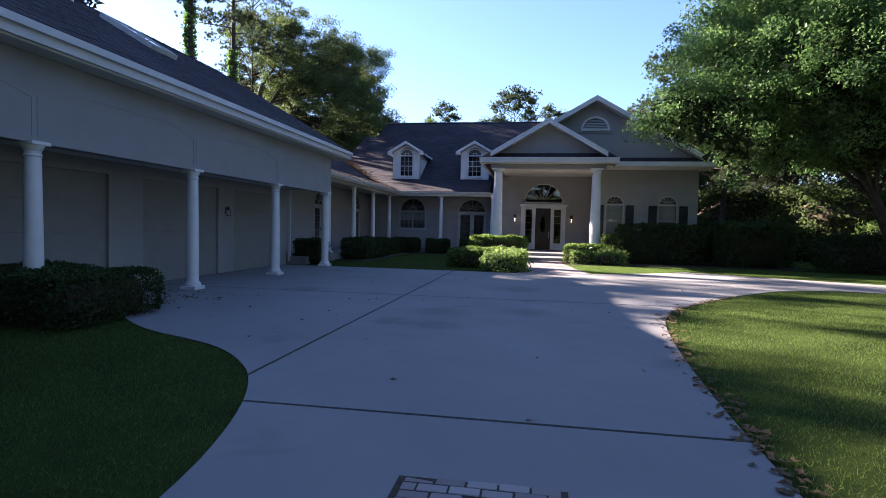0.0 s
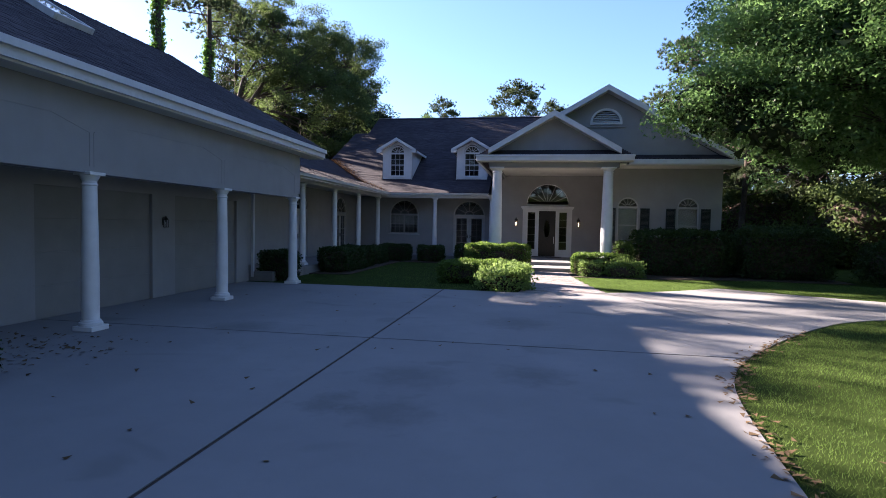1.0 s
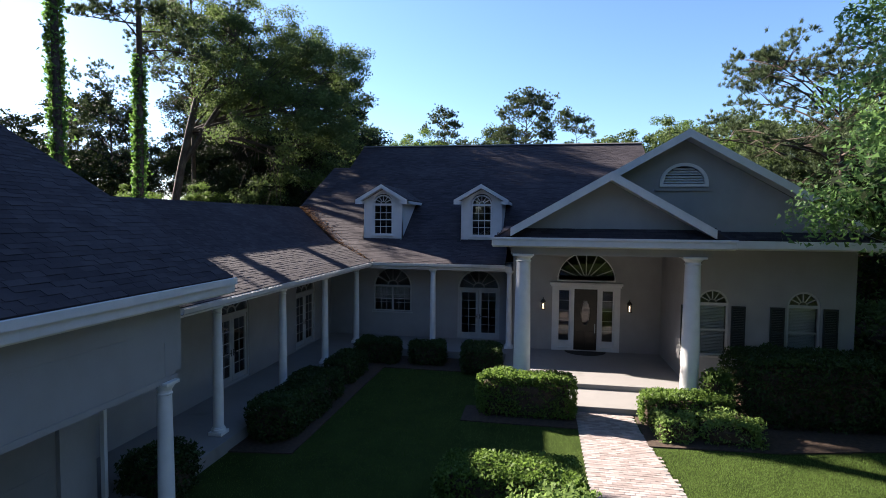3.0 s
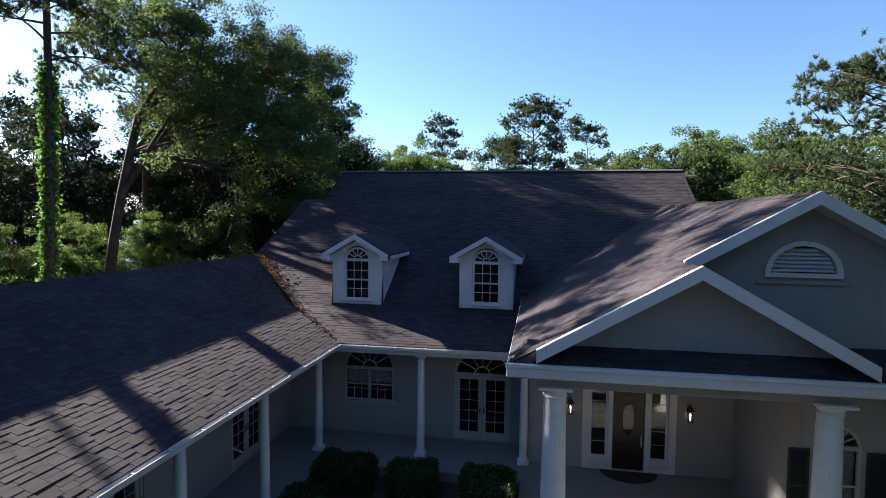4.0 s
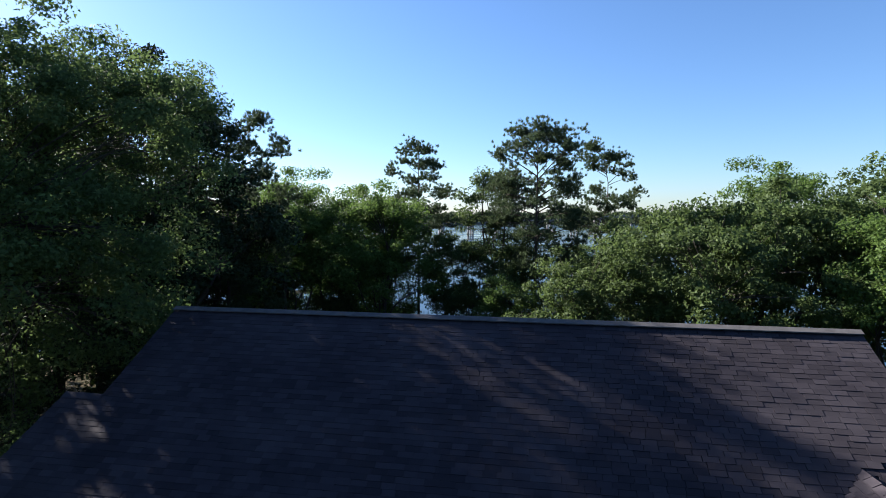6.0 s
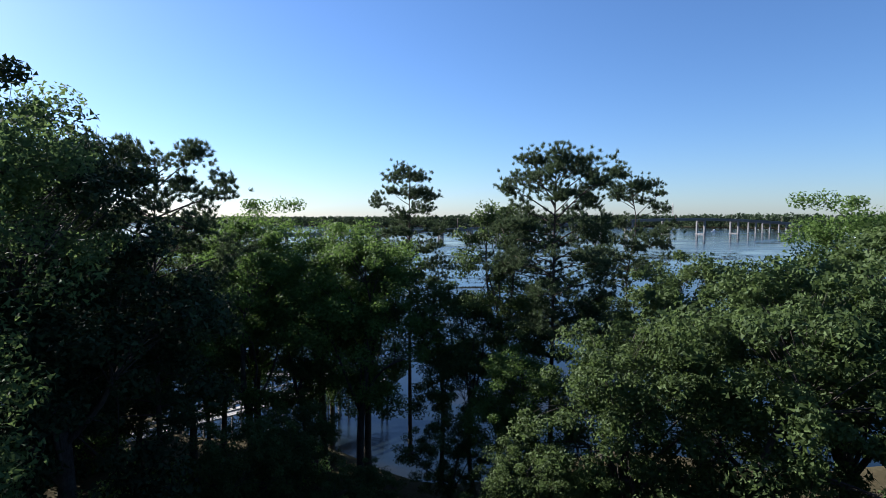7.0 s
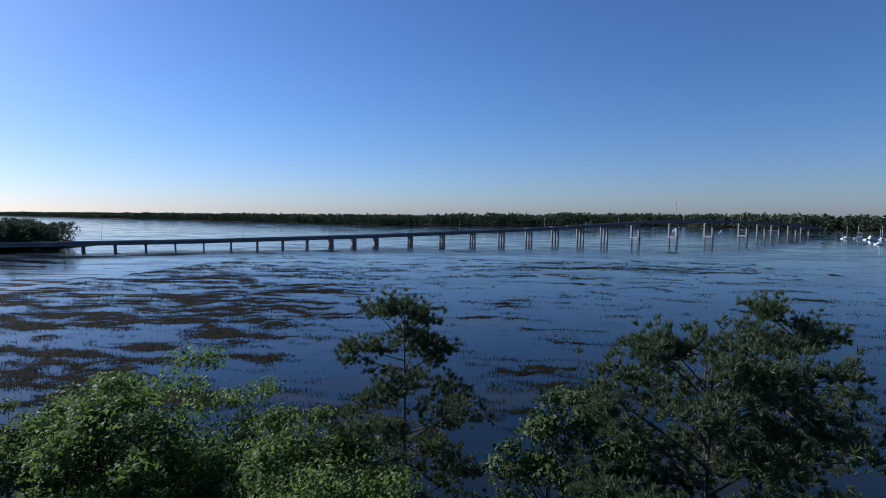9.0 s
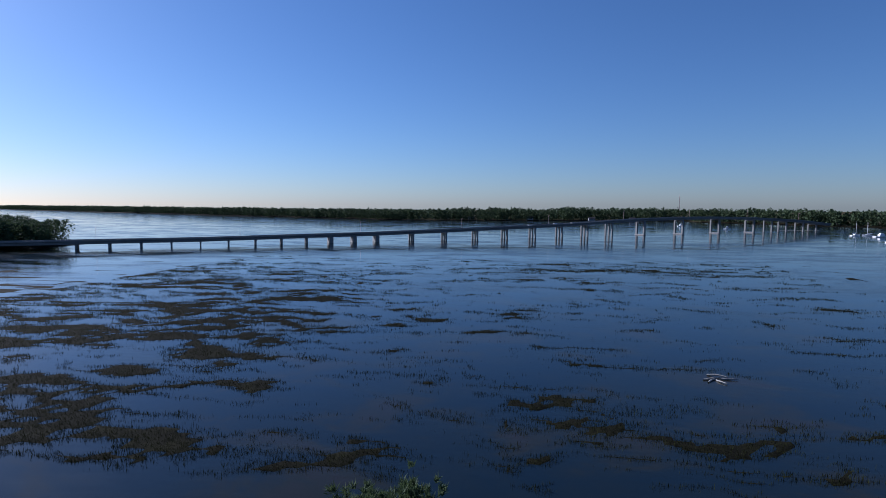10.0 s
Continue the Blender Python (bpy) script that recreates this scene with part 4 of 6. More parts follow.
def pane(parent, loop, y, m):
    bm = bmesh.new()
    bm.faces.new([bm.verts.new((u, y, z)) for u, z in loop])
    r = bmesh.ops.extrude_face_region(bm, geom=bm.faces[:])
    bmesh.ops.translate(bm, vec=(0, 0.006, 0), verts=[g for g in r["geom"] if isinstance(g, bmesh.types.BMVert)])
    ob = part("pane", bm, M["glass"], parent, m=m)
    ob.visible_shadow = False
    return ob


def arched_window(parent, name, m, half, z0, spring, rise, cols, rows, units=1, sash_split=True, fan=6, sill=True, blind=0.0, label="", paint=SASH):
    """A window in local x and z about x = 0: rectangular lights below, a fanlight above."""
    w = empty(name, parent=parent)
    if label:
        w["label"] = label
    part("window_frame", ring(0, z0, spring, half, rise, 0.065, 0.10), paint, w, m=m @ pose(0, -0.03, 0))
    part("transom_bar", boxes((-half + 0.03, -0.02, spring - 0.05, half - 0.03, 0.07, spring + 0.05)), paint, w, m=m.copy())
    if sill:
        part("window_sill", boxes((-half - 0.08, -0.10, z0 - 0.07, half + 0.08, 0.05, z0), bevel=0.01), paint, w, m=m.copy())
    fan_parts(w, m @ pose(0, 0.01, 0), 0, spring + 0.05, half - 0.06, rise - 0.10, fan, paint=paint)
    pane(w, arch_loop(0, spring + 0.03, spring + 0.04, half - 0.04, rise - 0.06), 0.03, m)
    step = (2 * half - 0.10) / units
    for u in range(units):
        a, b = -half + 0.05 + u * step, -half + 0.05 + (u + 1) * step
        if units > 1 and u:
            part("mullion", boxes((a - 0.045, -0.02, z0, a + 0.045, 0.07, spring)), paint, w, m=m.copy())
        muntin_parts(w, m @ pose(0, 0.005, 0), a + 0.02, b - 0.02, z0 + 0.06, spring - 0.05, cols, rows, paint=paint)
        if sash_split:
            zm = (z0 + spring) / 2
            part("meeting_rail", boxes((a, -0.005, zm - 0.025, b, 0.045, zm + 0.025)), paint, w, m=m.copy())
        pane(w, rect_loop(a, b, z0 + 0.03, spring - 0.02), 0.03, m)
    if blind:
        bm = bmesh.new()
        zt = spring - 0.02
        n = int((zt - z0) * blind / 0.05)
        for i in range(n):
            box(bm, -half + 0.08, 0.11, zt - 0.045 - i * 0.05, half - 0.08, 0.125, zt - i * 0.05 - 0.004)
        part("blind", bm, M["curtain"], w, m=m.copy())
    return w


def french_door(parent, m, half, z0, spring, rise, label=""):
    d = empty("french_door", parent=parent)
    if label:
        d["label"] = label
    part("door_frame", ring(0, z0, spring, half, rise, 0.075, 0.12), SASH, d, m=m @ pose(0, -0.04, 0))
    part("transom_bar", boxes((-half + 0.03, -0.03, spring - 0.06, half - 0.03, 0.08, spring + 0.06)), SASH, d, m=m.copy())
    fan_parts(d, m @ pose(0, 0.01, 0), 0, spring + 0.06, half - 0.07, rise - 0.12, 6)
    pane(d, arch_loop(0, spring + 0.04, spring + 0.05, half - 0.05, rise - 0.07), 0.03, m)
    for s in (-1, 1):
        leaf = empty("door_leaf", parent=d)
        a, b = sorted((s * 0.005, s * (half - 0.06)))
        part("leaf_frame", panel(rect_loop(a, b, z0 + 0.02, spring - 0.05), [rect_loop(a + 0.13, b - 0.13, z0 + 0.26, spring - 0.17)], 0.05), SASH, leaf, m=m.copy())
        muntin_parts(leaf, m @ pose(0, 0.01, 0), a + 0.13, b - 0.13, z0 + 0.26, spring - 0.17, 2, 5)
        pane(leaf, rect_loop(a + 0.12, b - 0.12, z0 + 0.25, spring - 0.16), 0.025, m)
        bm = boxes((s * 0.065 - 0.018, -0.012, z0 + 0.92, s * 0.065 + 0.018, 0, z0 + 1.14))
        box(bm, min(s * 0.065, s * 0.17), -0.05, z0 + 1.02, max(s * 0.065, s * 0.17), -0.03, z0 + 1.045)
        part("door_handle", bm, M["metal_black"], leaf, "dark lever handle", m=m.copy())
    return d


FACE = lambda x, y: pose(x, y, 0)
SIDE = lambda x, y: pose(x, y, 0, 0, 0, 90)
arched_window(house, "window", FACE(WIN_MAIN["c"], MW + 0.06), WIN_MAIN["half"], WIN_MAIN["z0"], WIN_MAIN["spring"], WIN_MAIN["rise"], 3, 3, units=2, sash_split=True, blind=0.5, label="paired white sash window under a round fanlight")
french_door(house, FACE(FD["c"], MW + 0.06), FD["half"], FD["z0"] + 0.02, FD["spring"], FD["rise"], "white glazed double door under a round fanlight")
for y in FDW:
    french_door(house, SIDE(WW - 0.06, y), 0.98, FLOOR + 0.02, 2.66, 0.92, "white glazed double door under a round fanlight")
for x in RWIN:
    arched_window(house, "window", FACE(x, RW + 0.06), 0.50, 1.35, 3.10, 0.50, 1, 2, blind=1.0, label="white sash window with drawn blinds and a fanlight")
    for s in (-1, 1):
        sh = empty("shutter", parent=house)
        a = x + s * 0.80
        bm = panel(rect_loop(a - 0.22, a + 0.22, 1.33, 3.06), [rect_loop(a - 0.17, a + 0.17, 1.40, 2.16), rect_loop(a - 0.17, a + 0.17, 2.24, 2.99)], 0.045)
        part("shutter_frame", bm, M["shutter"], sh, m=pose(0, RW - 0.05, 0))
        bm = bmesh.new()
        for k in range(28):
            z = 1.42 + k * 0.0565
            prism(bm, [(a - 0.17, RW - 0.045, z), (a + 0.17, RW - 0.045, z), (a + 0.17, RW - 0.015, z + 0.04), (a - 0.17, RW - 0.015, z + 0.04)], 0.006, (0, 0, 1))
        part("louvres", bm, M["shutter"], sh)
        sh["label"] = "black louvred window shutter"

# entrance: dark door, sidelights, great fanlight
entry = empty("entrance_door", parent=house)
entry["label"] = "dark panelled front door with oval glass and sidelights"
mE = FACE(0, DW + 0.05)
part("surround", panel(rect_loop(-0.42, 2.38, FLOOR, 3.24), [rect_loop(-0.20, 0.36, FLOOR + 0.14, 2.98), rect_loop(0.50, 1.46, FLOOR + 0.02, 2.98), rect_loop(1.60, 2.16, FLOOR + 0.14, 2.98)], 0.14), M["trim"], entry, m=mE @ pose(0, -0.10, 0))
part("cornice", boxes((-0.52, -0.18, 3.14, 2.48, 0.02, 3.24), (-0.47, -0.15, 3.06, 2.43, 0.02, 3.14), bevel=0.012), M["trim"], entry, m=mE.copy())
oval = [(0.98 + 0.17 * math.cos(2 * math.pi * i / 24), 1.95 + 0.52 * math.sin(2 * math.pi * i / 24)) for i in range(24)]
leaf = part("door_leaf", panel(rect_loop(0.505, 1.455, FLOOR + 0.025, 2.97), [oval], 0.06), M["dark_wood"], entry, m=mE.copy())
ov2 = [(0.98 + 0.205 * math.cos(2 * math.pi * i / 24), 1.95 + 0.555 * math.sin(2 * math.pi * i / 24)) for i in range(24)]
part("oval_moulding", panel(ov2, [oval], 0.03), M["dark_wood"], entry, m=mE @ pose(0, -0.02, 0))
bm = bmesh.new()
for z0, z1 in ((0.50, 1.18),):
    for a, b in ((0.60, 0.94), (1.02, 1.36)):
        box(bm, a, -0.018, z0, b, 0.0, z1, 0.012)
part("door_panel", bm, M["dark_wood"], entry, m=mE.copy())
pane(entry, oval, 0.02, mE)
part("door_handle", boxes((1.36, -0.05, 1.10, 1.39, -0.02, 1.50), (1.365, -0.05, 1.12, 1.385, 0, 1.14), (1.365, -0.05, 1.46, 1.385, 0, 1.48)), M["gutter"], entry, "long brushed-steel pull", m=mE.copy())
for a, b in ((-0.20, 0.36), (1.60, 2.16)):
    sl = empty("sidelight", parent=entry)
    part("sash", panel(rect_loop(a, b, FLOOR + 0.14, 2.98), [rect_loop(a + 0.07, b - 0.07, FLOOR + 0.42, 2.90)], 0.05), M["trim"], sl, m=mE.copy())
    muntin_parts(sl, mE @ pose(0, 0.01, 0), a + 0.07, b - 0.07, FLOOR + 0.42, 2.90, 1, 5)
    pane(sl, rect_loop(a + 0.06, b - 0.06, FLOOR + 0.41, 2.91), 0.025, mE)
fan = empty("fanlight", parent=house)
fan["label"] = "great half-round fanlight with white spokes"
part("fan_frame", ring(EC, 3.26, 3.34, 1.25, 1.25, 0.09, 0.12), M["trim"], fan, m=FACE(0, DW + 0.02))
fan_parts(fan, FACE(0, DW + 0.08), EC, 3.36, 1.17, 1.15, 8, 0.022, 0.16)
pane(fan, arch_loop(EC, 3.34, 3.36, 1.18, 1.17, 28), 0.11, FACE(0, DW))


def wall_lantern(x, y, z, lit=True, turn=0):
    ob = tagged(empty("wall_lantern", pose(x, y, z, 0, 0, turn)), "black iron wall lantern with clear panes, " + ("lit" if lit else "unlit"), "lantern", "wall lanterns")
    part("back_plate", boxes((-0.055, -0.025, -0.14, 0.055, 0, 0.16), bevel=0.006), M["metal_black"], ob)
    part("arm", boxes((-0.015, -0.16, 0.20, 0.015, 0, 0.225), (-0.015, -0.02, 0.10, 0.015, 0, 0.22)), M["metal_black"], ob)
    bm = boxes((-0.085, -0.245, -0.24, 0.085, -0.075, -0.215))
    for sx in (-1, 1):
        for sy in (-0.235, -0.085):
            box(bm, sx * 0.075 - 0.008, sy - 0.008, -0.215, sx * 0.075 + 0.008, sy + 0.008, 0.09)
    part("cage", bm, M["metal_black"], ob)
    part("roof_cap", lathe(bmesh.new(), [(0.125, 0.09), (0.115, 0.11), (0.05, 0.20), (0.02, 0.215), (0.022, 0.26), (0.004, 0.28)], 0, -0.16, 8), M["metal_black"], ob)
    part("bulb", lathe(bmesh.new(), [(0.01, -0.21), (0.016, -0.19), (0.016, -0.10), (0.028, -0.06), (0.022, -0.015), (0.004, 0.02)], 0, -0.16, 10), M["bulb" if lit else "boat"], ob, smooth=True)
    return ob


lant = wall_lantern(-0.80, DW, 2.32)
copy_thing(lant, pose(2.74, DW, 2.32))
small = wall_lantern(-9.45, 12.95, 2.0, False, 90)
small.scale = (0.6, 0.6, 0.6)

bm = bmesh.new()
prism(bm, [(EC + 0.85 * math.cos(math.pi * i / 16), DW - 0.12 - 0.75 * math.sin(math.pi * i / 16), FLOOR + 0.022) for i in range(17)], 0.02, (0, 0, -1))
tagged(part("door_mat", bm, M["mat"]), "dark half-round coir mat at the front door", "mat")

# dormers
for cx in (-8.51, -3.71):
    d = empty("dormer", parent=house)
    d["label"] = "white dormer with an arched sash window"
    fy, hw, zt = 34.02, 0.965, 6.78
    zap = 7.52
    part("face", panel([(cx - hw, 4.86), (cx + hw, 4.86), (cx + hw, zt), (cx, zap - 0.20), (cx - hw, zt)], [arch_loop(cx, 5.10, 6.60, 0.50, 0.50)], 0.12), M["trim"], d, m=pose(0, fy, 0))
    for s in (-1, 1):
        x = cx + s * hw
        bm = bmesh.new()
        prism(bm, [(x, fy + 0.125, 4.86), (x, fy + 0.125, zt), (x, yval(zt) + 0.1, zt), (x, yval(4.86), 4.86)], 0.10, (-s, 0, 0))
        part("cheek", bm, M["trim"], d)
        ex = cx + s * 1.28
        ez = zap - 0.575 * 1.28
        bm = bmesh.new()
        prism(bm, [(cx, fy - 0.32, zap), (ex, fy - 0.32, ez), (ex, yval(ez) + 0.15, ez), (cx, yval(zap) + 0.1, zap)], -0.07, (s * 0.5, 0, 0.87))
        dr = part("dormer_roof", bm, M["shingle"], d)
        q = [Vector(v) for v in ((ex, fy - 0.32, ez + 0.015), (ex, yval(ez) + 0.05, ez + 0.015), (cx, yval(zap) + 0.05, zap + 0.015), (cx, fy - 0.32, zap + 0.015))]
        shingle_jobs.append((dr, q, Vector((s * 0.575, 0, 1)).normalized(), 0.305))
        part("eave_return", boxes((min(ex, ex - s * 0.34), fy - 0.375, ez - 0.19, max(ex, ex - s * 0.34), fy - 0.02, ez - 0.03)), M["trim"], d)
        bm = bmesh.new()
        prism(bm, [(cx, fy - 0.33, zap + 0.015), (ex, fy - 0.33, ez + 0.015), (ex, fy - 0.33, ez - 0.17), (cx, fy - 0.33, zap - 0.17)], 0.05, (0, -1, 0))
        part("rake_board", bm, M["trim"], d)
        part("eave_board", boxes((min(ex, ex - s * 0.05), fy - 0.33, ez - 0.17, max(ex, ex - s * 0.05), yval(ez) - 0.05, ez - 0.03)), M["trim"], d)
        bm = bmesh.new()
        prism(bm, [(cx, fy - 0.32, zap - 0.17), (ex, fy - 0.32, ez - 0.17), (ex, fy, ez - 0.17), (cx, fy, zap - 0.17)], 0.02, (0, 0, 1))
        part("soffit", bm, M["trim"], d)
    arched_window(d, "sash_window", FACE(cx, fy + 0.03), 0.49, 5.11, 6.58, 0.47, 3, 4, sash_split=True, fan=6, paint=M["trim"])
    # Closed dark box added behind the window, shutting out light from the attic
    part("dark_room_box", boxes((cx - 0.85, fy + 1.2, 4.9, cx + 0.85, fy + 1.25, 6.95), (cx - 0.86, fy + 0.13, 4.9, cx - 0.82, fy + 1.2, 6.95), (cx + 0.82, fy + 0.13, 4.9, cx + 0.86, fy + 1.2, 6.95), (cx - 0.86, fy + 0.13, 6.95, cx + 0.86, fy + 1.25, 7.0), (cx - 0.86, fy + 0.13, 4.87, cx + 0.86, fy + 1.25, 4.91)), M["interior"], d)

# ---- walk and brick panel ----
walkway = tagged(empty("walkway"), "clay-brick front walk flaring to the drive", "walkway", kind="structure")
walk_half = lambda y: (0.18 - 0.9 * max(0, (19.2 - y) / 2.2) ** 2 * 0.35, 1.80 + 0.80 * max(0, (26 - y) / 8.3) ** 1.8)
walk_keep = lambda x, y: walk_half(y)[0] < x < walk_half(y)[1] and y > 17.1 + max(0, x) * 0.22
bm = bmesh.new()
ys = [17.05 + (25.34 - 17.05) * i / 14 for i in range(15)]
lv = [(walk_half(y)[0], y, 0.0) for y in ys]
rv = [(walk_half(y)[1], y + (0.55 if i == 0 else 0), 0.0) for i, y in enumerate(ys)]
prism(bm, lv + rv[::-1], 0.1, (0, 0, -1))
part("mortar_bed", bm, M["concrete"], walkway)
pad = tagged(empty("brick_panel"), "brick panel set into the concrete drive", "paving", kind="structure")
part("edging", boxes((-0.30, -1.6, -0.03, 0.79, -0.03, 0.004)), M["mulch"], pad)

# ---- shingles ----


def lay_shingles(ob, pts, nrm, tab, expo=0.143, single=None):
    """Courses of separate tabs over one roof plane, clipped to its outline."""
    rng = np.random.RandomState(abs(int(pts[0].x * 37 + pts[0].y * 11)) % 99991)
    along = Vector((nrm.y, -nrm.x, 0)).normalized()
    up = nrm.cross(along).normalized()
    if up.z < 0:
        up = -up
    o = pts[0]
    uv = [((p - o).dot(along), (p - o).dot(up)) for p in pts]
    v0, v1 = min(v for _, v in uv), max(v for _, v in uv)
    quads, picked = [], []
    A, U, N, O = np.array(along), np.array(up), np.array(nrm), np.array(o)
    rows = int((v1 - v0) / expo) + 1
    for r in range(rows):
        a, b = v0 + r * expo, v0 + (r + 1) * expo
        mid = min((a + b) / 2, v1 - 0.01)
        cross = []
        for i in range(len(uv)):
            (x0, y0), (x1, y1) = uv[i], uv[(i + 1) % len(uv)]
            if (y0 <= mid) != (y1 <= mid):
                cross.append(x0 + (x1 - x0) * (mid - y0) / (y1 - y0))
        cross.sort()
        for s, e in zip(cross[::2], cross[1::2]):
            x = s - rng.uniform(0, tab)
            while x < e:
                w = tab * rng.uniform(0.9, 1.1)
                p, q = max(x, s), min(x + w, e)
                x += w
                if q - p < 0.03:
                    continue
                h = 0.010 + 0.008 * rng.rand()
                top = min(b + 0.015, v1)
                c = np.array([O + A * (p + 0.004) + U * (a + rng.uniform(-0.006, 0.006)) + N * h, O + A * (q - 0.004) + U * (a + rng.uniform(-0.006, 0.006)) + N * h,
                              O + A * (q - 0.004) + U * top + N * (h - 0.005), O + A * (p + 0.004) + U * top + N * (h - 0.005)])
                d = N * (h + 0.012)
                if single is not None and single(c.mean(0)) and len(picked) < 300:
                    picked.append((c, d))
                    continue
                quads += [c, np.array([c[0] - d, c[1] - d, c[1], c[0]])]
                quads.append(np.array([c[1] - d, c[2] - d, c[2], c[1]]))
    if quads:
        t = quads_object("shingle_field", np.array(quads), M["shingle"], ob)
        t["kind"] = "stuff"
    for c, d in picked:
        v = np.concatenate([c, c - d])
        mesh_object("shingle", v.tolist(), [(0, 1, 2, 3), (4, 5, 1, 0), (5, 6, 2, 1), (7, 4, 0, 3), (6, 7, 3, 2)], M["shingle"], ob)


# ---- vegetation ----


def tube(verts, faces, pts, radii, seg=7):
    """Adds one tapered limb through the points."""
    pts = [Vector(p) for p in pts]
    base = len(verts)
    for i, (p, r) in enumerate(zip(pts, radii)):
        d = (pts[min(i + 1, len(pts) - 1)] - pts[max(i - 1, 0)]).normalized()
        x = d.orthogonal().normalized() if abs(d.z) < 0.9 else Vector((1, 0, 0))
        x = (x - d * x.dot(d)).normalized()
        y = d.cross(x)
        for k in range(seg):
            a = 2 * math.pi * k / seg
            verts.append(p + (x * math.cos(a) + y * math.sin(a)) * r)
    for i in range(len(pts) - 1):
        for k in range(seg):
            a, b = base + i * seg + k, base + i * seg + (k + 1) % seg
            faces.append((a, b, b + seg, a + seg))
    faces.append(tuple(base + (len(pts) - 1) * seg + k for k in range(seg)))


def bend(a, b, rng, sag=0.12, n=5):
    a, b = Vector(a), Vector(b)
    L = (b - a).length
    off = Vector((rng.uniform(-1, 1), rng.uniform(-1, 1), rng.uniform(0.0, 1.2))) * L * sag
    return [a.lerp(b, t) + off * math.sin(math.pi * t) for t in [i / n for i in range(n + 1)]]


def leaf_cloud(rng, centres, spread, per, size, up=0.4, stretch=1.7, flat=0.7, tri=True):
    """Leaf-shaped faces scattered round the centres. rng is a numpy generator."""
    c = np.repeat(np.asarray(centres, float), per, axis=0)
    n = len(c)
    sp = np.repeat(np.broadcast_to(np.asarray(spread, float), (len(centres),)), per)[:, None]
    d = rng.normal(size=(n, 3))
    d /= np.linalg.norm(d, axis=1, keepdims=True) + 1e-9
    rad = rng.random((n, 1)) ** 0.45
    p = c + d * rad * sp * np.array([1, 1, flat])
    nrm = d * 0.6 + rng.normal(size=(n, 3)) * 0.7 + np.array([0, 0, up])
    nrm /= np.linalg.norm(nrm, axis=1, keepdims=True)
    t = np.cross(nrm, rng.normal(size=(n, 3)))
    t /= np.linalg.norm(t, axis=1, keepdims=True) + 1e-9
    b = np.cross(nrm, t)
    s = size * rng.uniform(0.6, 1.3, size=(n, 1))
    t, b = t * s * stretch * 0.5, b * s * 0.5
    if tri:
        return np.stack([p - t * 0.7 + b, p - t * 0.7 - b, p + t * 1.1], 1)
    return np.stack([p - t, p + b * 0.9 - t * 0.1, p + t, p - b * 0.9 - t * 0.1], 1)


def crown_points(rng, blobs, n):
    """Clump centres in the outer part of a crown made of several ellipsoids."""
    vol = np.array([b[3] * b[4] * b[5] for b in blobs])
    out = []
    for k in rng.choice(len(blobs), size=n, p=vol / vol.sum()):
        x, y, z, rx, ry, rz = blobs[k]
        d = rng.normal(size=3)
        d /= np.linalg.norm(d)
        if d[2] < -0.45:
            d[2] *= -0.6
        r = rng.uniform(0.55, 1.0) * rng.uniform(0.85, 1.12)
        out.append((x + d[0] * rx * r, y + d[1] * ry * r, z + d[2] * rz * r))
    return np.array(out)


def broad_tree(name, base, trunk_r, fork, blobs, clumps, per, size, leaf, label, lean=(0, 0), seed=1, group="", spread=0.8, bark="oak_bark", limbs=8, flat=0.7, inner=0):
    """A leafy tree at base: trunk, forked limbs to the clumps, and a ragged crown."""
    rng, pr = np.random.default_rng(seed), random.Random(seed)
    ob = tagged(empty(name, pose(*base)), label, "tree", group)
    verts, faces = [], []
    top = Vector((lean[0], lean[1], fork))
    tp = bend((0, 0, -0.3), top, pr, 0.05, 6)
    tube(verts, faces, tp, [trunk_r * (1.5 if i == 0 else 1.0 - 0.35 * i / 6) for i in range(7)], 10)
    pts = crown_points(rng, blobs, clumps)
    order = pr.sample(range(clumps), min(limbs, clumps))
    ends = []
    for i in order:
        e = Vector(pts[i])
        s = tp[pr.choice((4, 5, 6))]
        limb = bend(s, e, pr, 0.16, 6)
        r0 = trunk_r * pr.uniform(0.28, 0.5)
        tube(verts, faces, limb, [r0 * (1 - 0.85 * k / 6) for k in range(7)], 6)
        ends.append(limb)
    for i in range(clumps):
        if pr.random() < 0.55:
            e = Vector(pts[i])
            limb = min(ends, key=lambda l: (l[4] - e).length)
            tube(verts, faces, bend(limb[pr.choice((3, 4))], e, pr, 0.12, 3), [trunk_r * 0.10, trunk_r * 0.07, trunk_r * 0.045, 0.01], 4)
    mesh_object("trunk", verts, faces, M[bark], ob, smooth=True)
    sp = spread * rng.uniform(0.6, 1.35, size=clumps)
    quads_object("crown", leaf_cloud(rng, pts, sp, per, size, flat=flat), M[leaf], ob)
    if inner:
        # Oversized dark leaves added inside to block light and darken the hollows
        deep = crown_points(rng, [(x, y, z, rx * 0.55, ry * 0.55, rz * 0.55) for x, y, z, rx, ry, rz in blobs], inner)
        quads_object("inner_shade_leaves", leaf_cloud(rng, deep, spread * 1.1, 46, 0.26), M["shaded_leaf"], ob)
    return ob


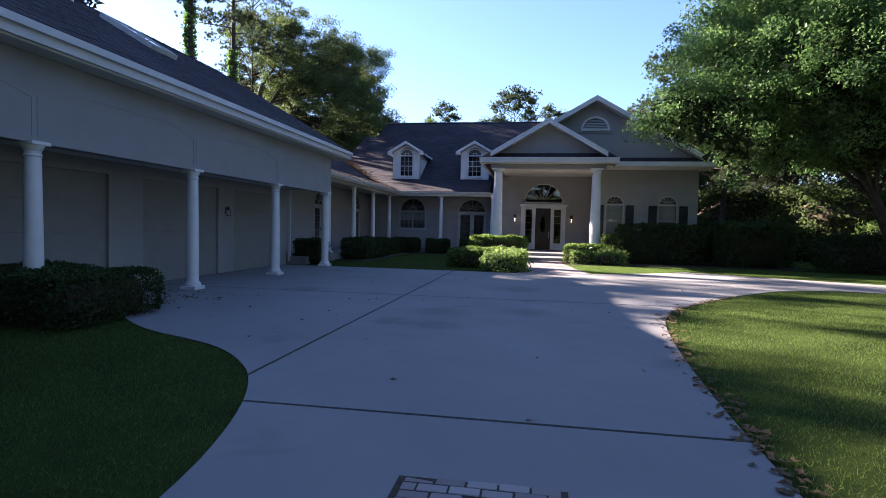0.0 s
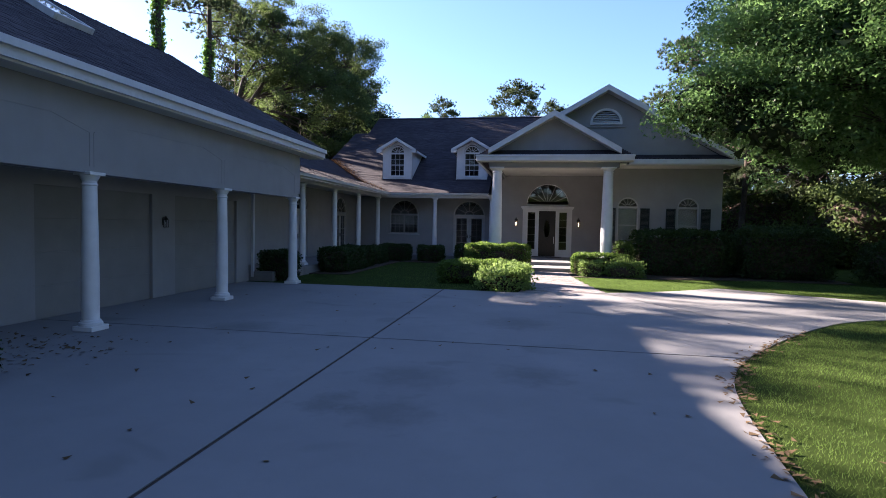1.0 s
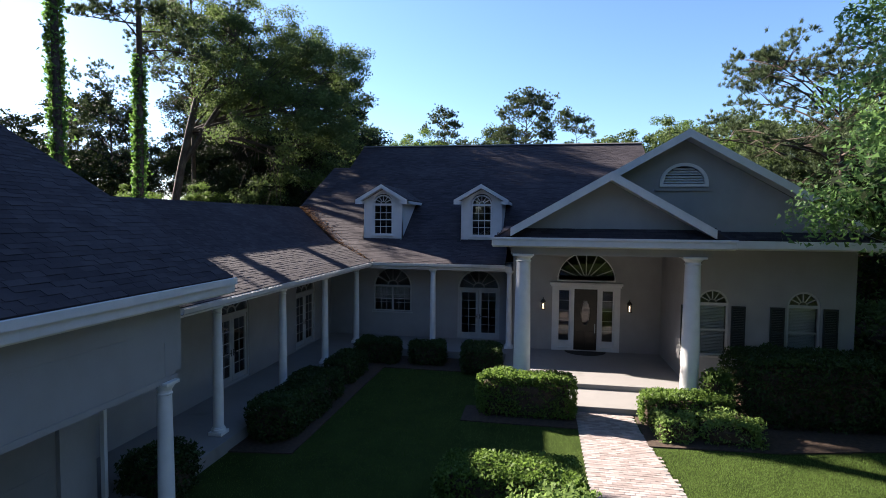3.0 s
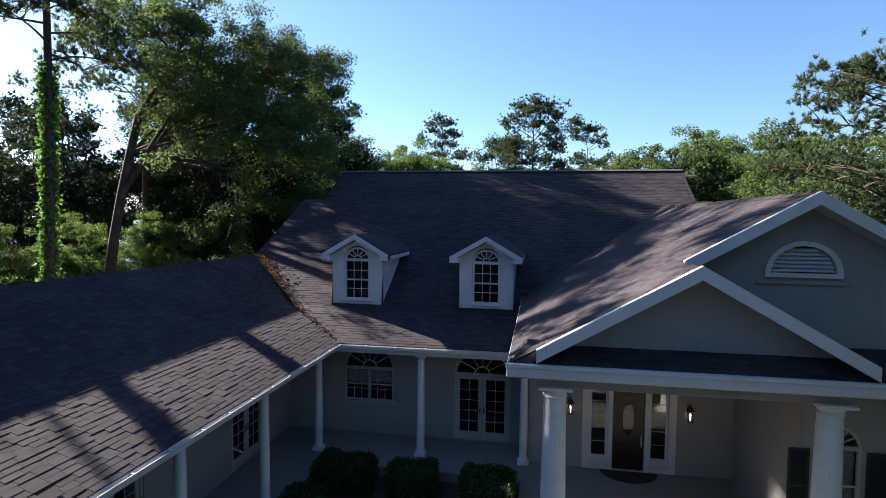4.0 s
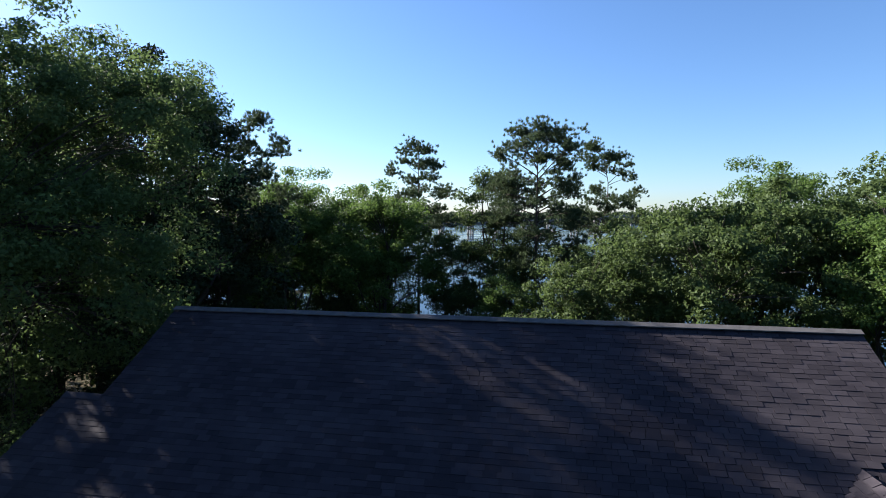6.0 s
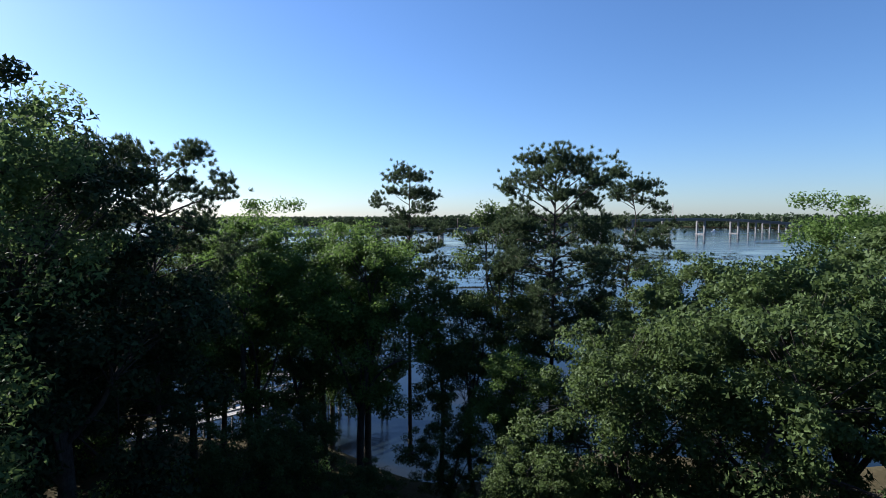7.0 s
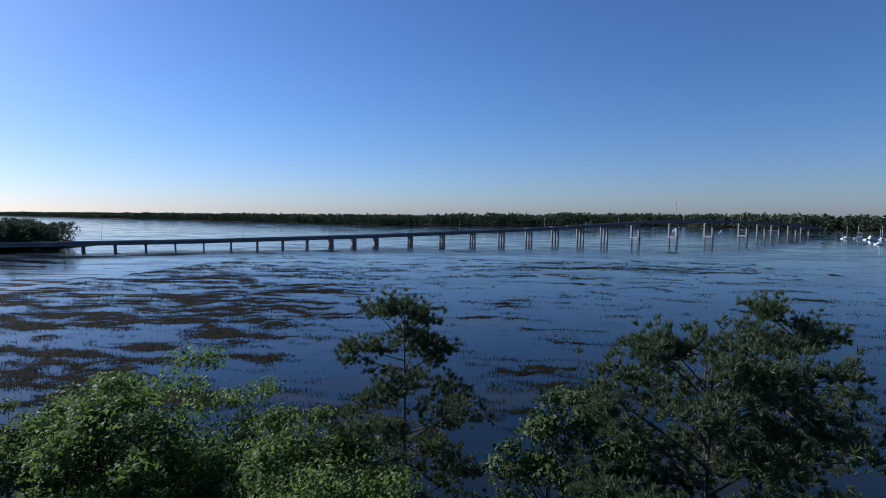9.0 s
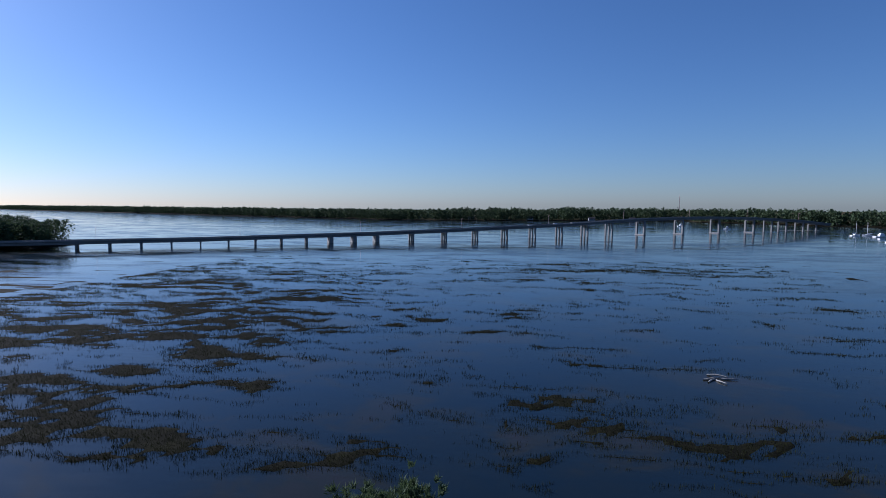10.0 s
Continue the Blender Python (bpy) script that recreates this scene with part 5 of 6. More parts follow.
def pine_tree(base, height, start, spread, branches, seed, label="tall pine with a bare trunk and tufted crown", lean=(0, 0), tufts=9, r=0.2, vines=0.0, group="pines", dome=True, bands=((0.0, 1.0),), wiggle=0.0, pad=0.42):
    """A pine: bare stem, uneven limbs, flat pads of needle sprays on their outer twigs, with gaps between."""
    rng, pr = np.random.default_rng(seed), random.Random(seed)
    ob = tagged(empty("pine_tree", pose(*base)), label, "tree", group)
    verts, faces = [], []
    stem = bend((0, 0, -0.3), (lean[0], lean[1], height), pr, 0.02, 14)
    stem = [p + Vector((math.sin(i * 1.25), math.cos(i * 1.1), 0)) * wiggle * (i / 14) for i, p in enumerate(stem)]
    tube(verts, faces, stem, [r * (1.25 if i == 0 else 1 - 0.064 * i) for i in range(15)], 9)
    at = lambda z: stem[min(13, int(z / height * 14))].lerp(stem[min(14, int(z / height * 14) + 1)], (z / height * 14) % 1)
    tips, cores = [], []
    for i in range(branches):
        f = (i + pr.uniform(0, 0.9)) / branches
        lo, hi = bands[i % len(bands)]
        f = lo + (hi - lo) * f
        z = start + (height - start) * f
        a = i * 2.4 + pr.uniform(-0.6, 0.6)
        if dome:
            reach = spread * (0.20 + 0.80 * math.sin(math.pi * (0.20 + 0.72 * f))) * pr.uniform(0.6, 1.08)
        else:
            reach = spread * (1.0 - 0.80 * f ** 1.2) * pr.uniform(0.55, 1.1)
        if f < 0.3 and pr.random() < 0.3:
            reach *= 0.45
        s = at(z * 0.97)
        e = s + Vector((math.cos(a) * reach, math.sin(a) * reach, reach * (pr.uniform(-0.08, 0.25) + 0.65 * f ** 2)))
        e.z = min(e.z, height + 0.2)
        limb = bend(s, e, pr, 0.10, 6)
        tube(verts, faces, limb, [r * 0.30 * (1 - 0.8 * k / 6) * (0.5 + reach / spread * 0.5) for k in range(7)], 5)
        out = (e - s).normalized()
        side = out.cross(Vector((0, 0, 1))).normalized()
        spots = [limb[6]]
        for k in range(2 + int(reach * 1.1)):
            j = pr.choice((3, 4, 4, 5, 5))
            spots.append(limb[j] + side * pr.choice((-1, 1)) * reach * pr.uniform(0.12, 0.34) + out * pr.uniform(0.0, 0.35) + Vector((0, 0, pr.uniform(-0.15, 0.22) * reach * 0.8)))
        for q in spots:
            root = min(limb[2:], key=lambda p: (p - q).length)
            tube(verts, faces, [root, root.lerp(q, 0.5) + Vector((0, 0, 0.05)), q], [0.030, 0.022, 0.012], 3)
            size = pad * pr.uniform(0.65, 1.25)
            for k in range(tufts):
                c = q + Vector((pr.gauss(0, 0.62), pr.gauss(0, 0.62), abs(pr.gauss(0, 0.62)) - 0.12)) * size
                tips.append(c)
                cores.append(q - Vector((0, 0, 0.45 * size)))
    mesh_object("trunk", verts, faces, M["pine_bark"], ob, smooth=True)
    per = 26
    tip = np.array([list(p) for p in tips])
    out = tip - np.array([list(p) for p in cores])
    out /= np.linalg.norm(out, axis=1, keepdims=True) + 1e-9
    c = np.repeat(tip, per, axis=0)
    d = rng.normal(size=c.shape) * 0.62 + np.repeat(out, per, axis=0) * 0.9 + np.array([0, 0, 0.25])
    d /= np.linalg.norm(d, axis=1, keepdims=True)
    s = np.cross(d, rng.normal(size=c.shape))
    s /= np.linalg.norm(s, axis=1, keepdims=True)
    L = 0.20 * rng.uniform(0.7, 1.25, size=(len(c), 1))
    j = rng.normal(size=c.shape) * 0.035
    quads_object("needles", np.stack([c + j - s * 0.019, c + j + s * 0.019, c + j + d * L], 1), M["needle"], ob)
    if vines:
        n = 3000
        z = height * vines * rng.random(n) ** 0.8 + 0.4
        cen = np.array([list(at(v)) for v in z])
        a = rng.normal(2.6, 1.3, n)
        cen += np.stack([np.cos(a), np.sin(a), np.zeros(n)], 1) * (r * 0.9 + rng.exponential(0.06, (n, 1)))
        quads_object("vine_leaves", leaf_cloud(rng, cen, 0.08, 2, 0.12), M["vine"], ob, "green ivy climbing the stem")
    return ob


def scaled_copy(ob, x, y, s, turn, sz=None, z=None):
    gz_ = float(ground_height(x, y)) if z is None else z
    c = copy_thing(ob, pose(x, y, gz_, 0, 0, turn))
    c.scale = (s, s, sz or s)
    return c


def hedge(name, x0, x1, y0, y1, h, leaf, label, seed, size=0.055, dens=900, loose=0.05, z=0.0, turn=0.0):
    """A clipped or loose shrub: solid dark core as its shaded inside, leaves all over it."""
    rng = np.random.default_rng(seed)
    cx, cy = (x0 + x1) / 2, (y0 + y1) / 2
    hx, hy = (x1 - x0) / 2, (y1 - y0) / 2
    ob = tagged(empty(name, pose(cx, cy, z, 0, 0, turn)), label, "hedge" if "hedge" in name else "shrub")
    bm = bmesh.new()
    box(bm, -hx * 0.88, -hy * 0.88, -0.05, hx * 0.88, hy * 0.88, h * 0.86, bevel=min(hx, hy, h) * 0.35)
    bmesh.ops.subdivide_edges(bm, edges=bm.edges[:], cuts=3, use_grid_fill=True)
    for v in bm.verts:
        v.co += noise.noise_vector(v.co * 2.1 + Vector((seed, 0, 0))) * 0.07
    part("core", bm, M["mulch"], ob)
    area = 4 * (hx + hy) * h + 4 * hx * hy
    n = int(area * dens)
    p = rng.uniform(-1, 1, size=(n, 3))
    w = np.array([hy * h, hx * h, 2 * hx * hy])
    k = rng.choice(3, size=n, p=w / w.sum())
    sgn = np.where(rng.random(n) < 0.5, -1.0, 1.0)
    p[np.arange(n), k] = sgn
    p[:, 2] = np.where(k == 2, 1.0, p[:, 2])
    # superellipsoid rounding of the edges
    q = p / (np.sum(np.abs(p) ** 7, axis=1, keepdims=True) ** (1 / 7))
    pos = q * np.array([hx, hy, h / 2]) + np.array([0, 0, h / 2])
    bumpy = (fractal(pos[:, 0] * 1.6 + 30, pos[:, 1] * 1.6 + pos[:, 2] * 1.3, seed) - 0.5) * loose * 6
    nd = q / np.linalg.norm(q, axis=1, keepdims=True)
    pos += nd * (bumpy[:, None] + np.minimum(rng.exponential(loose, (n, 1)), loose * 2.4) - loose)
    pos[:, 2] = np.maximum(pos[:, 2], 0.03)
    quads_object("leaves", leaf_cloud(rng, pos, 0.03, 1, size, up=0.3), M[leaf], ob)
    return ob


# hero trees
oak = broad_tree("live_oak", (-25.5, 40.6, 0), 0.31, 13.6, [(6.0, 3.0, 12.4, 5.6, 5.5, 4.6), (3.8, 4.0, 17.4, 5.6, 5.0, 3.8), (9.8, 3.5, 11.0, 3.6, 4.5, 3.8), (4.6, 1.5, 14.6, 3.4, 4, 3.2), (6.6, 6.6, 8.0, 4.0, 3.4, 2.6), (7.0, 8.0, 16.4, 4.6, 4.4, 4.0), (3.4, 0.2, 17.4, 4.2, 3.6, 3.4), (9.4, 4.6, 15.8, 3.4, 3.6, 3.4), (4.5, 4.0, 6.0, 3.0, 3.0, 2.2)], 560, 250, 0.090,
                 "live_oak_leaf", "large live oak leaning over the house roof", (2.4, 0.4), 3, spread=0.80, limbs=12)
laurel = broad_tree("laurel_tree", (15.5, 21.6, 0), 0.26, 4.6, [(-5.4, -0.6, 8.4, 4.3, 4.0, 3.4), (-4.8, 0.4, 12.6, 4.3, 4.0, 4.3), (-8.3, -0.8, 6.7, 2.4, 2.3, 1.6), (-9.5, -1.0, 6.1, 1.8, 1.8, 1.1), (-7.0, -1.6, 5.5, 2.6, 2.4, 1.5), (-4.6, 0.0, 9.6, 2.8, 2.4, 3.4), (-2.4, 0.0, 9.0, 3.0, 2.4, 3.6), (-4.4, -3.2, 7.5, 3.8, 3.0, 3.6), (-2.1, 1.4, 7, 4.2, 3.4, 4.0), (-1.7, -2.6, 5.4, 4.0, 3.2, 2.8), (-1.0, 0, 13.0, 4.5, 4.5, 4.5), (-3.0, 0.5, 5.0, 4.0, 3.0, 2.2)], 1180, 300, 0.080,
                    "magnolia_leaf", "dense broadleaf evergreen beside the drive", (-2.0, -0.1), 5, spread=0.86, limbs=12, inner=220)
ped_z = lambda x, y: float(ground_height(x, y))
pine_tree((-13.0, 76.9, -2.0), 21.4, 9.5, 5.8, 34, 11, "slim pine with open tiers by the water", tufts=18, r=0.17, dome=False, pad=0.50)
pine_tree((-2.8, 70.4, -1.4), 20.7, 9.0, 4.4, 50, 12, "full-crowned pine by the water", tufts=18, r=0.20, lean=(0.2, 0), pad=0.52)
pine_tree((2.9, 79.2, -3.0), 22.3, 10.0, 3.6, 36, 13, "crooked open pine by the water", tufts=15, r=0.14, lean=(0.4, 0), bands=((0.76, 1.0), (0.10, 0.62), (0.30, 0.66)), wiggle=0.40, pad=0.46)
pine_tree((-21.0, 60.2, -0.7), 19.5, 7, 4.6, 52, 14, "dark pine among the oaks", tufts=17, r=0.18, pad=0.48)
pine_tree((13.8, 39.6, 0), 13.8, 4.5, 7.2, 44, 15, "wide-limbed pine beside the house", tufts=12, r=0.24, pad=0.45)
pine_tree((-21.7, 29.2, 0), 31.0, 16.0, 5.2, 30, 16, "tall pine with ivy on its stem", tufts=13, r=0.26, vines=0.5, pad=0.50)
pine_tree((-21.9, 33.9, 0), 32.0, 14.2, 5.4, 44, 17, "tall pine with ivy on its stem", tufts=15, r=0.24, vines=0.42, pad=0.50)
# The next seven pines are added to throw dapples on drive, lawn and roof
pine_tree((-31.5, 19.5, 0), 24.5, 13, 5.0, 18, 56, "tall pine beyond the garage", tufts=14, r=0.22, pad=0.5)
pine_tree((-30.0, 25.0, 0), 22.5, 12, 4.6, 28, 57, "tall pine beyond the garage", tufts=14, r=0.22, pad=0.5)
pine_tree((-33.5, 14.5, 0), 25.5, 12, 5.2, 34, 58, "tall pine beyond the garage", tufts=14, r=0.22, pad=0.5)
pine_tree((-33.0, 10.0, 0), 25.5, 11, 5.8, 28, 62, "tall pine beyond the garage", tufts=14, r=0.22, pad=0.5)
pine_tree((-40.0, 19.0, 0), 28.0, 14, 5.6, 22, 63, "tall pine beyond the garage", tufts=9, r=0.24, pad=0.5)
pine_tree((-26.5, 45.5, 0), 25.5, 14, 5.2, 28, 59, "tall pine beside the live oak", tufts=9, r=0.22, pad=0.5)
pine_tree((-33.5, 32.5, 0), 25.0, 19.5, 4.0, 14, 64, "tall bare-stemmed pine behind the wing", tufts=13, r=0.22, pad=0.5)
pine_tree((-42.0, 55.0, 0), 19.5, 8, 5.0, 24, 19, "tall pine among the oaks", tufts=9, r=0.2, pad=0.5)

# wood round the house and along the shore: a few kinds, set out with their own size and turn
kind_a = broad_tree("oak_tree", (-14.6, 70.2, -1.3), 0.24, 6.0, [(0, 0, 11.4, 3.7, 3.5, 3.4), (1.5, 1, 8.2, 3.3, 3.1, 2.6), (-1.6, -0.8, 8.8, 3.1, 3.3, 2.8), (0, 0, 5.0, 3.2, 3.2, 2.0)], 165, 190, 0.102, "bright_leaf", "fresh-green broadleaf tree on the bank", (0.3, 0), 21, "shore trees", 0.75)
kind_b = broad_tree("oak_tree", (0.8, 63.0, -0.9), 0.28, 5.0, [(0, 0, 9.6, 4.6, 4.4, 3.4), (2.5, 1.2, 7.4, 3.7, 3.7, 3.0), (-2.4, -1.0, 7.0, 3.9, 3.5, 3.2), (0.5, -0.5, 4.0, 4.4, 4.2, 2.2)], 190, 185, 0.116, "oak_leaf", "broad oak with a dense crown on the bank", (-0.2, 0.2), 22, "shore trees", 0.68)
kind_c = broad_tree("oak_tree", (-6.3, 73.8, -1.5), 0.22, 8.0, [(0, 0, 14.0, 2.6, 2.5, 3.8), (0.9, 0.4, 9.8, 3.0, 2.9, 3.4), (-0.8, 0.2, 6.6, 2.6, 2.6, 2.4)], 140, 150, 0.122, "oak_leaf", "slender dark oak on the bank", (0.2, 0), 23, "shore trees", 0.72)
kind_d = broad_tree("oak_tree", (-20.6, 53.6, -0.2), 0.34, 9.0, [(0, 0, 15.4, 4.2, 4.0, 4.4), (2.0, 0.8, 10.6, 4.5, 4.3, 4.0), (-2.4, -0.8, 9.6, 4.3, 4.3, 4.4), (0, 0, 5.6, 4.4, 4.4, 2.8)], 210, 215, 0.128, "shaded_leaf", "tall dark oak in the wood", (0.4, 0.2), 24, "wood trees", 0.9)
kind_e = broad_tree("oak_tree", (-42.0, 27.0, 0), 0.34, 9.0, [(0, 0, 15.4, 4.2, 4.0, 4.4), (2.0, 0.8, 10.6, 4.5, 4.3, 4.0), (-2.4, -0.8, 9.6, 4.3, 4.3, 4.4), (0, 0, 5.6, 4.4, 4.4, 2.8)], 190, 62, 0.23, "shaded_leaf", "tall dark oak in the wood", (0.4, 0.2), 25, "wood trees", 0.9)
kind_a.scale = (1.17, 1.17, 1.17)
kind_d.scale = (1.08, 1.08, 1.08)
kind_c.scale = (1.08, 1.08, 1.08)
place = random.Random(77)
for kind, x, y, s in ((kind_a, -23.4, 73.5, 1.26), (kind_a, -20.8, 80.6, 1.1), (kind_a, -18.8, 74.2, 1.22), (kind_a, -21.6, 69.0, 1.12), (kind_a, -27.0, 70.8, 1.2), (kind_a, -15.6, 74.4, 1.16), (kind_a, -27.5, 79.0, 1.08), (kind_a, -17.2, 77.5, 0.98), (kind_a, -4.4, 65.2, 0.72), (kind_b, 5.4, 61.6, 1.22), (kind_b, 6.4, 72.4, 1.28), (kind_b, 11.0, 66.0, 1.34), (kind_a, 15.5, 60.0, 1.05),
                      (kind_b, 20.5, 67.0, 1.5), (kind_a, 14.5, 73.0, 1.3), (kind_a, 27.5, 61.0, 1.25), (kind_b, 25.0, 75.0, 1.4), (kind_b, 35.0, 70.0, 1.6), (kind_e, 37.0, 57.0, 0.8), (kind_e, 27.0, 48.0, 0.72), (kind_b, 12.8, 48.0, 0.92),
                      (kind_c, -27.0, 74.5, 1.0), (kind_b, -41.0, 77.5, 1.2), (kind_d, -32.5, 66.0, 0.9), (kind_e, -38.5, 70.0, 1.0), (kind_e, -47.0, 79.0, 1.0), (kind_d, -27.5, 57.0, 1.04), (kind_d, -35.0, 61.5, 1.12), (kind_e, -44.0, 57.0, 0.95),
                      (kind_d, -30.0, 53.5, 0.95), (kind_e, -45.0, 40.0, 0.7), (kind_e, -52.0, 44.0, 0.8), (kind_d, -24.5, 49.0, 0.78), (kind_d, -28.5, 62.5, 0.88), (kind_c, -24.4, 63.5, 0.92), (kind_d, -33.0, 70.5, 0.8), (kind_b, -16.8, 60.0, 0.62), (kind_c, -19.0, 70.5, 0.7), (kind_e, -42.0, 33.0, 1.0), (kind_a, -29.0, 42.5, 0.56), (kind_a, -32.5, 40.0, 0.56), (kind_a, -25.5, 45.0, 0.56), (kind_a, -36.0, 40.5, 0.6),
                      (kind_c, -10.0, 73.2, 0.78), (kind_c, -7.4, 71.0, 0.76), (kind_c, -4.6, 69.6, 0.64), (kind_c, 0.5, 74.6, 0.75), (kind_b, -16.2, 64.0, 0.6), (kind_c, -25.0, 69.0, 0.8), (kind_b, -8.2, 66.5, 0.52), (kind_b, -3.6, 60.5, 0.60), (kind_b, -11.8, 61.5, 0.42),
                      (kind_d, 16.4, 46.3, 0.66), (kind_e, 18.4, 40.0, 0.70), (kind_e, 23.0, 35.5, 0.75), (kind_e, 29.0, 27.0, 0.74), (kind_e, 33.0, 39.0, 0.8), (kind_b, 21.5, 26.5, 0.85), (kind_a, 31.0, 19.0, 0.75), (kind_e, 41.0, 30.0, 0.9)):
    scaled_copy(kind, x, y, s * place.uniform(0.96, 1.04), place.uniform(0, 360))
# The first oaks stand past the garage, sized for the shade they cast
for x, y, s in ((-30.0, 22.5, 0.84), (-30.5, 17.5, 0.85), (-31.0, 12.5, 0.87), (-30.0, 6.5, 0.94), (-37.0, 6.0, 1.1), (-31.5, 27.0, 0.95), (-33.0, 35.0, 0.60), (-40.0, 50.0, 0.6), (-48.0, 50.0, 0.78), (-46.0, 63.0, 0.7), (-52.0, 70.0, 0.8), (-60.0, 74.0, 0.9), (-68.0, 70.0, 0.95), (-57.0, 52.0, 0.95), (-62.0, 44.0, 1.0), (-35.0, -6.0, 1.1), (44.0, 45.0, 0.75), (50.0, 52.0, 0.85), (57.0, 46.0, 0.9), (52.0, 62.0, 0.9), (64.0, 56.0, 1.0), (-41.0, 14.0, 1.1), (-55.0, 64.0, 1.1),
                # Unseen oaks behind and beside the camera, added to cut the skylight
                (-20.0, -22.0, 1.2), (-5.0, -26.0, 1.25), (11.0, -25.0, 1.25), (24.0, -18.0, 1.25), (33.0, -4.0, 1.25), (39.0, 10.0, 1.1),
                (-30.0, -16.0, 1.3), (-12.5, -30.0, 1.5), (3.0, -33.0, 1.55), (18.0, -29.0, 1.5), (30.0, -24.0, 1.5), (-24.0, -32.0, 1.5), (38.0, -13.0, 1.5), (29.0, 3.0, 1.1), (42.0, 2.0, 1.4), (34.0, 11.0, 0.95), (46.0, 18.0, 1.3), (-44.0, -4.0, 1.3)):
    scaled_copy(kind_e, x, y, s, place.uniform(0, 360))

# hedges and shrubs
HL = "clipped hedge in a mulch bed, leaves darkened for shade"
hedge("hedge", -9.2, -6.1, 3.4, 5.6, 0.76, "shaded_hedge_leaf", "low rounded hedge at the garage corner", 31, 0.036, 1700, 0.04)
hedge("hedge", -2.75, 0.12, 24.4, 25.3, 1.22, "hedge_leaf", "clipped hedge beside the portico column, sunlit on top", 32)
hedge("hedge", 1.98, 4.5, 24.4, 25.3, 0.85, "hedge_leaf", "clipped hedge beside the portico column, sunlit on top", 33)
hedge("hedge", -3.05, -0.02, 18.95, 20.25, 0.74, "hedge_leaf", "clipped hedge beside the front walk", 34)
hedge("shrub", -1.5, 0.10, 17.2, 18.7, 0.56, "shrub_leaf", "loose pale-green shrub spilling beside the walk", 35, 0.07, 900, 0.14)
hedge("hedge", 4.75, 8.8, 24.9, 26.9, 1.95, "shaded_hedge_leaf", "tall dark hedge below the gable windows", 36, 0.065, 520, 0.07)
hedge("hedge", 9.1, 12.6, 24.6, 26.8, 2.05, "shaded_hedge_leaf", "tall dark hedge past the house corner", 37, 0.065, 520, 0.09)
hedge("hedge", 13.5, 20.5, 23.0, 25.5, 1.6, "shaded_hedge_leaf", "long dark hedge under the trees", 38, 0.07, 400, 0.12)
hedge("shrub", 2.25, 3.15, 23.35, 24.1, 0.62, "shrub_leaf", "small loose shrub in the portico bed", 39, 0.06, 1100, 0.10)
hedge("shrub", 3.35, 4.75, 23.4, 24.2, 0.55, "shrub_leaf", "small loose shrub in the portico bed", 40, 0.06, 900, 0.12)
hedge("shrub", 3.9, 4.6, 25.2, 25.7, 1.4, "bright_leaf", "leafy shrub by the portico column", 41, 0.07, 700, 0.10)
hedge("hedge", -8.55, -7.35, 21.2, 25.6, 0.95, "shaded_hedge_leaf", HL, 42)
hedge("hedge", -8.5, -7.5, 26.4, 28.6, 0.80, "shaded_hedge_leaf", HL, 43)
hedge("hedge", -8.4, -6.6, 29.4, 30.6, 0.90, "shaded_hedge_leaf", HL, 44)
hedge("hedge", -6.1, -4.75, 29.5, 30.6, 0.85, "shaded_hedge_leaf", HL, 45)
hedge("hedge", -3.9, -2.4, 28.6, 30.4, 0.95, "shaded_hedge_leaf", HL, 46)
hedge("hedge", -9.3, -8.2, 17.7, 18.9, 0.90, "shaded_hedge_leaf", "dark rounded shrub at the garage end", 47, 0.055, 900, 0.07)
# Last five thickets are unseen, added behind the camera to darken window reflections
for i, (x, y, w, h) in enumerate(((-24, 52, 5, 2.2), (-29, 42, 6, 2.6), (-33, 39, 6, 2.4), (-36, 49, 7, 3.0), (16, 36, 5, 2.0), (22, 30, 6, 2.2), (26, 24, 6, 2.0), (12, 55, 6, 2.5), (20, 56, 7, 2.6), (-14, 62, 4, 1.6), (6, 68, 6, 2.6), (-24, 63, 6, 2.4), (-36, 70, 6, 2.4), (31, 66, 8, 3.0), (-20, 71, 4, 2.0), (1, 70, 4, 2.2), (14, 67, 6, 2.6), (-45, 57, 10, 3.4), (-53, 62, 11, 3.6), (44, 52, 11, 3.6), (54, 54, 12, 4.0), (36, 48, 9, 3.0), (48, 40, 10, 3.2), (31, 33, 9, 4.2), (38, 38, 10, 4.6), (25, 34, 7, 3.6), (33, 22, 8, 3.4), (40, 27, 9, 4.0), (17.5, 44, 9, 4.8), (24, 44, 9, 5.0), (30.5, 44, 10, 5.2), (21, 37, 8, 4.6), (14.5, 50, 7, 4.6), (36, 33, 9, 5.0), (-24, -25, 16, 6.0), (-9, -27, 16, 6.5), (6, -28, 16, 6.5), (20, -27, 15, 6.5), (33, -21, 15, 6.0))):
    hedge("thicket_shrub", x - w / 2, x + w / 2, y - w * 0.4, y + w * 0.4, h, ("bright_leaf", "oak_leaf", "oak_leaf" if i > 24 else "shrub_leaf")[i % 3], "wild shrub thicket under the trees", 60 + i, 0.15, 72, 0.30, z=ped_z(x, y) - 0.05)

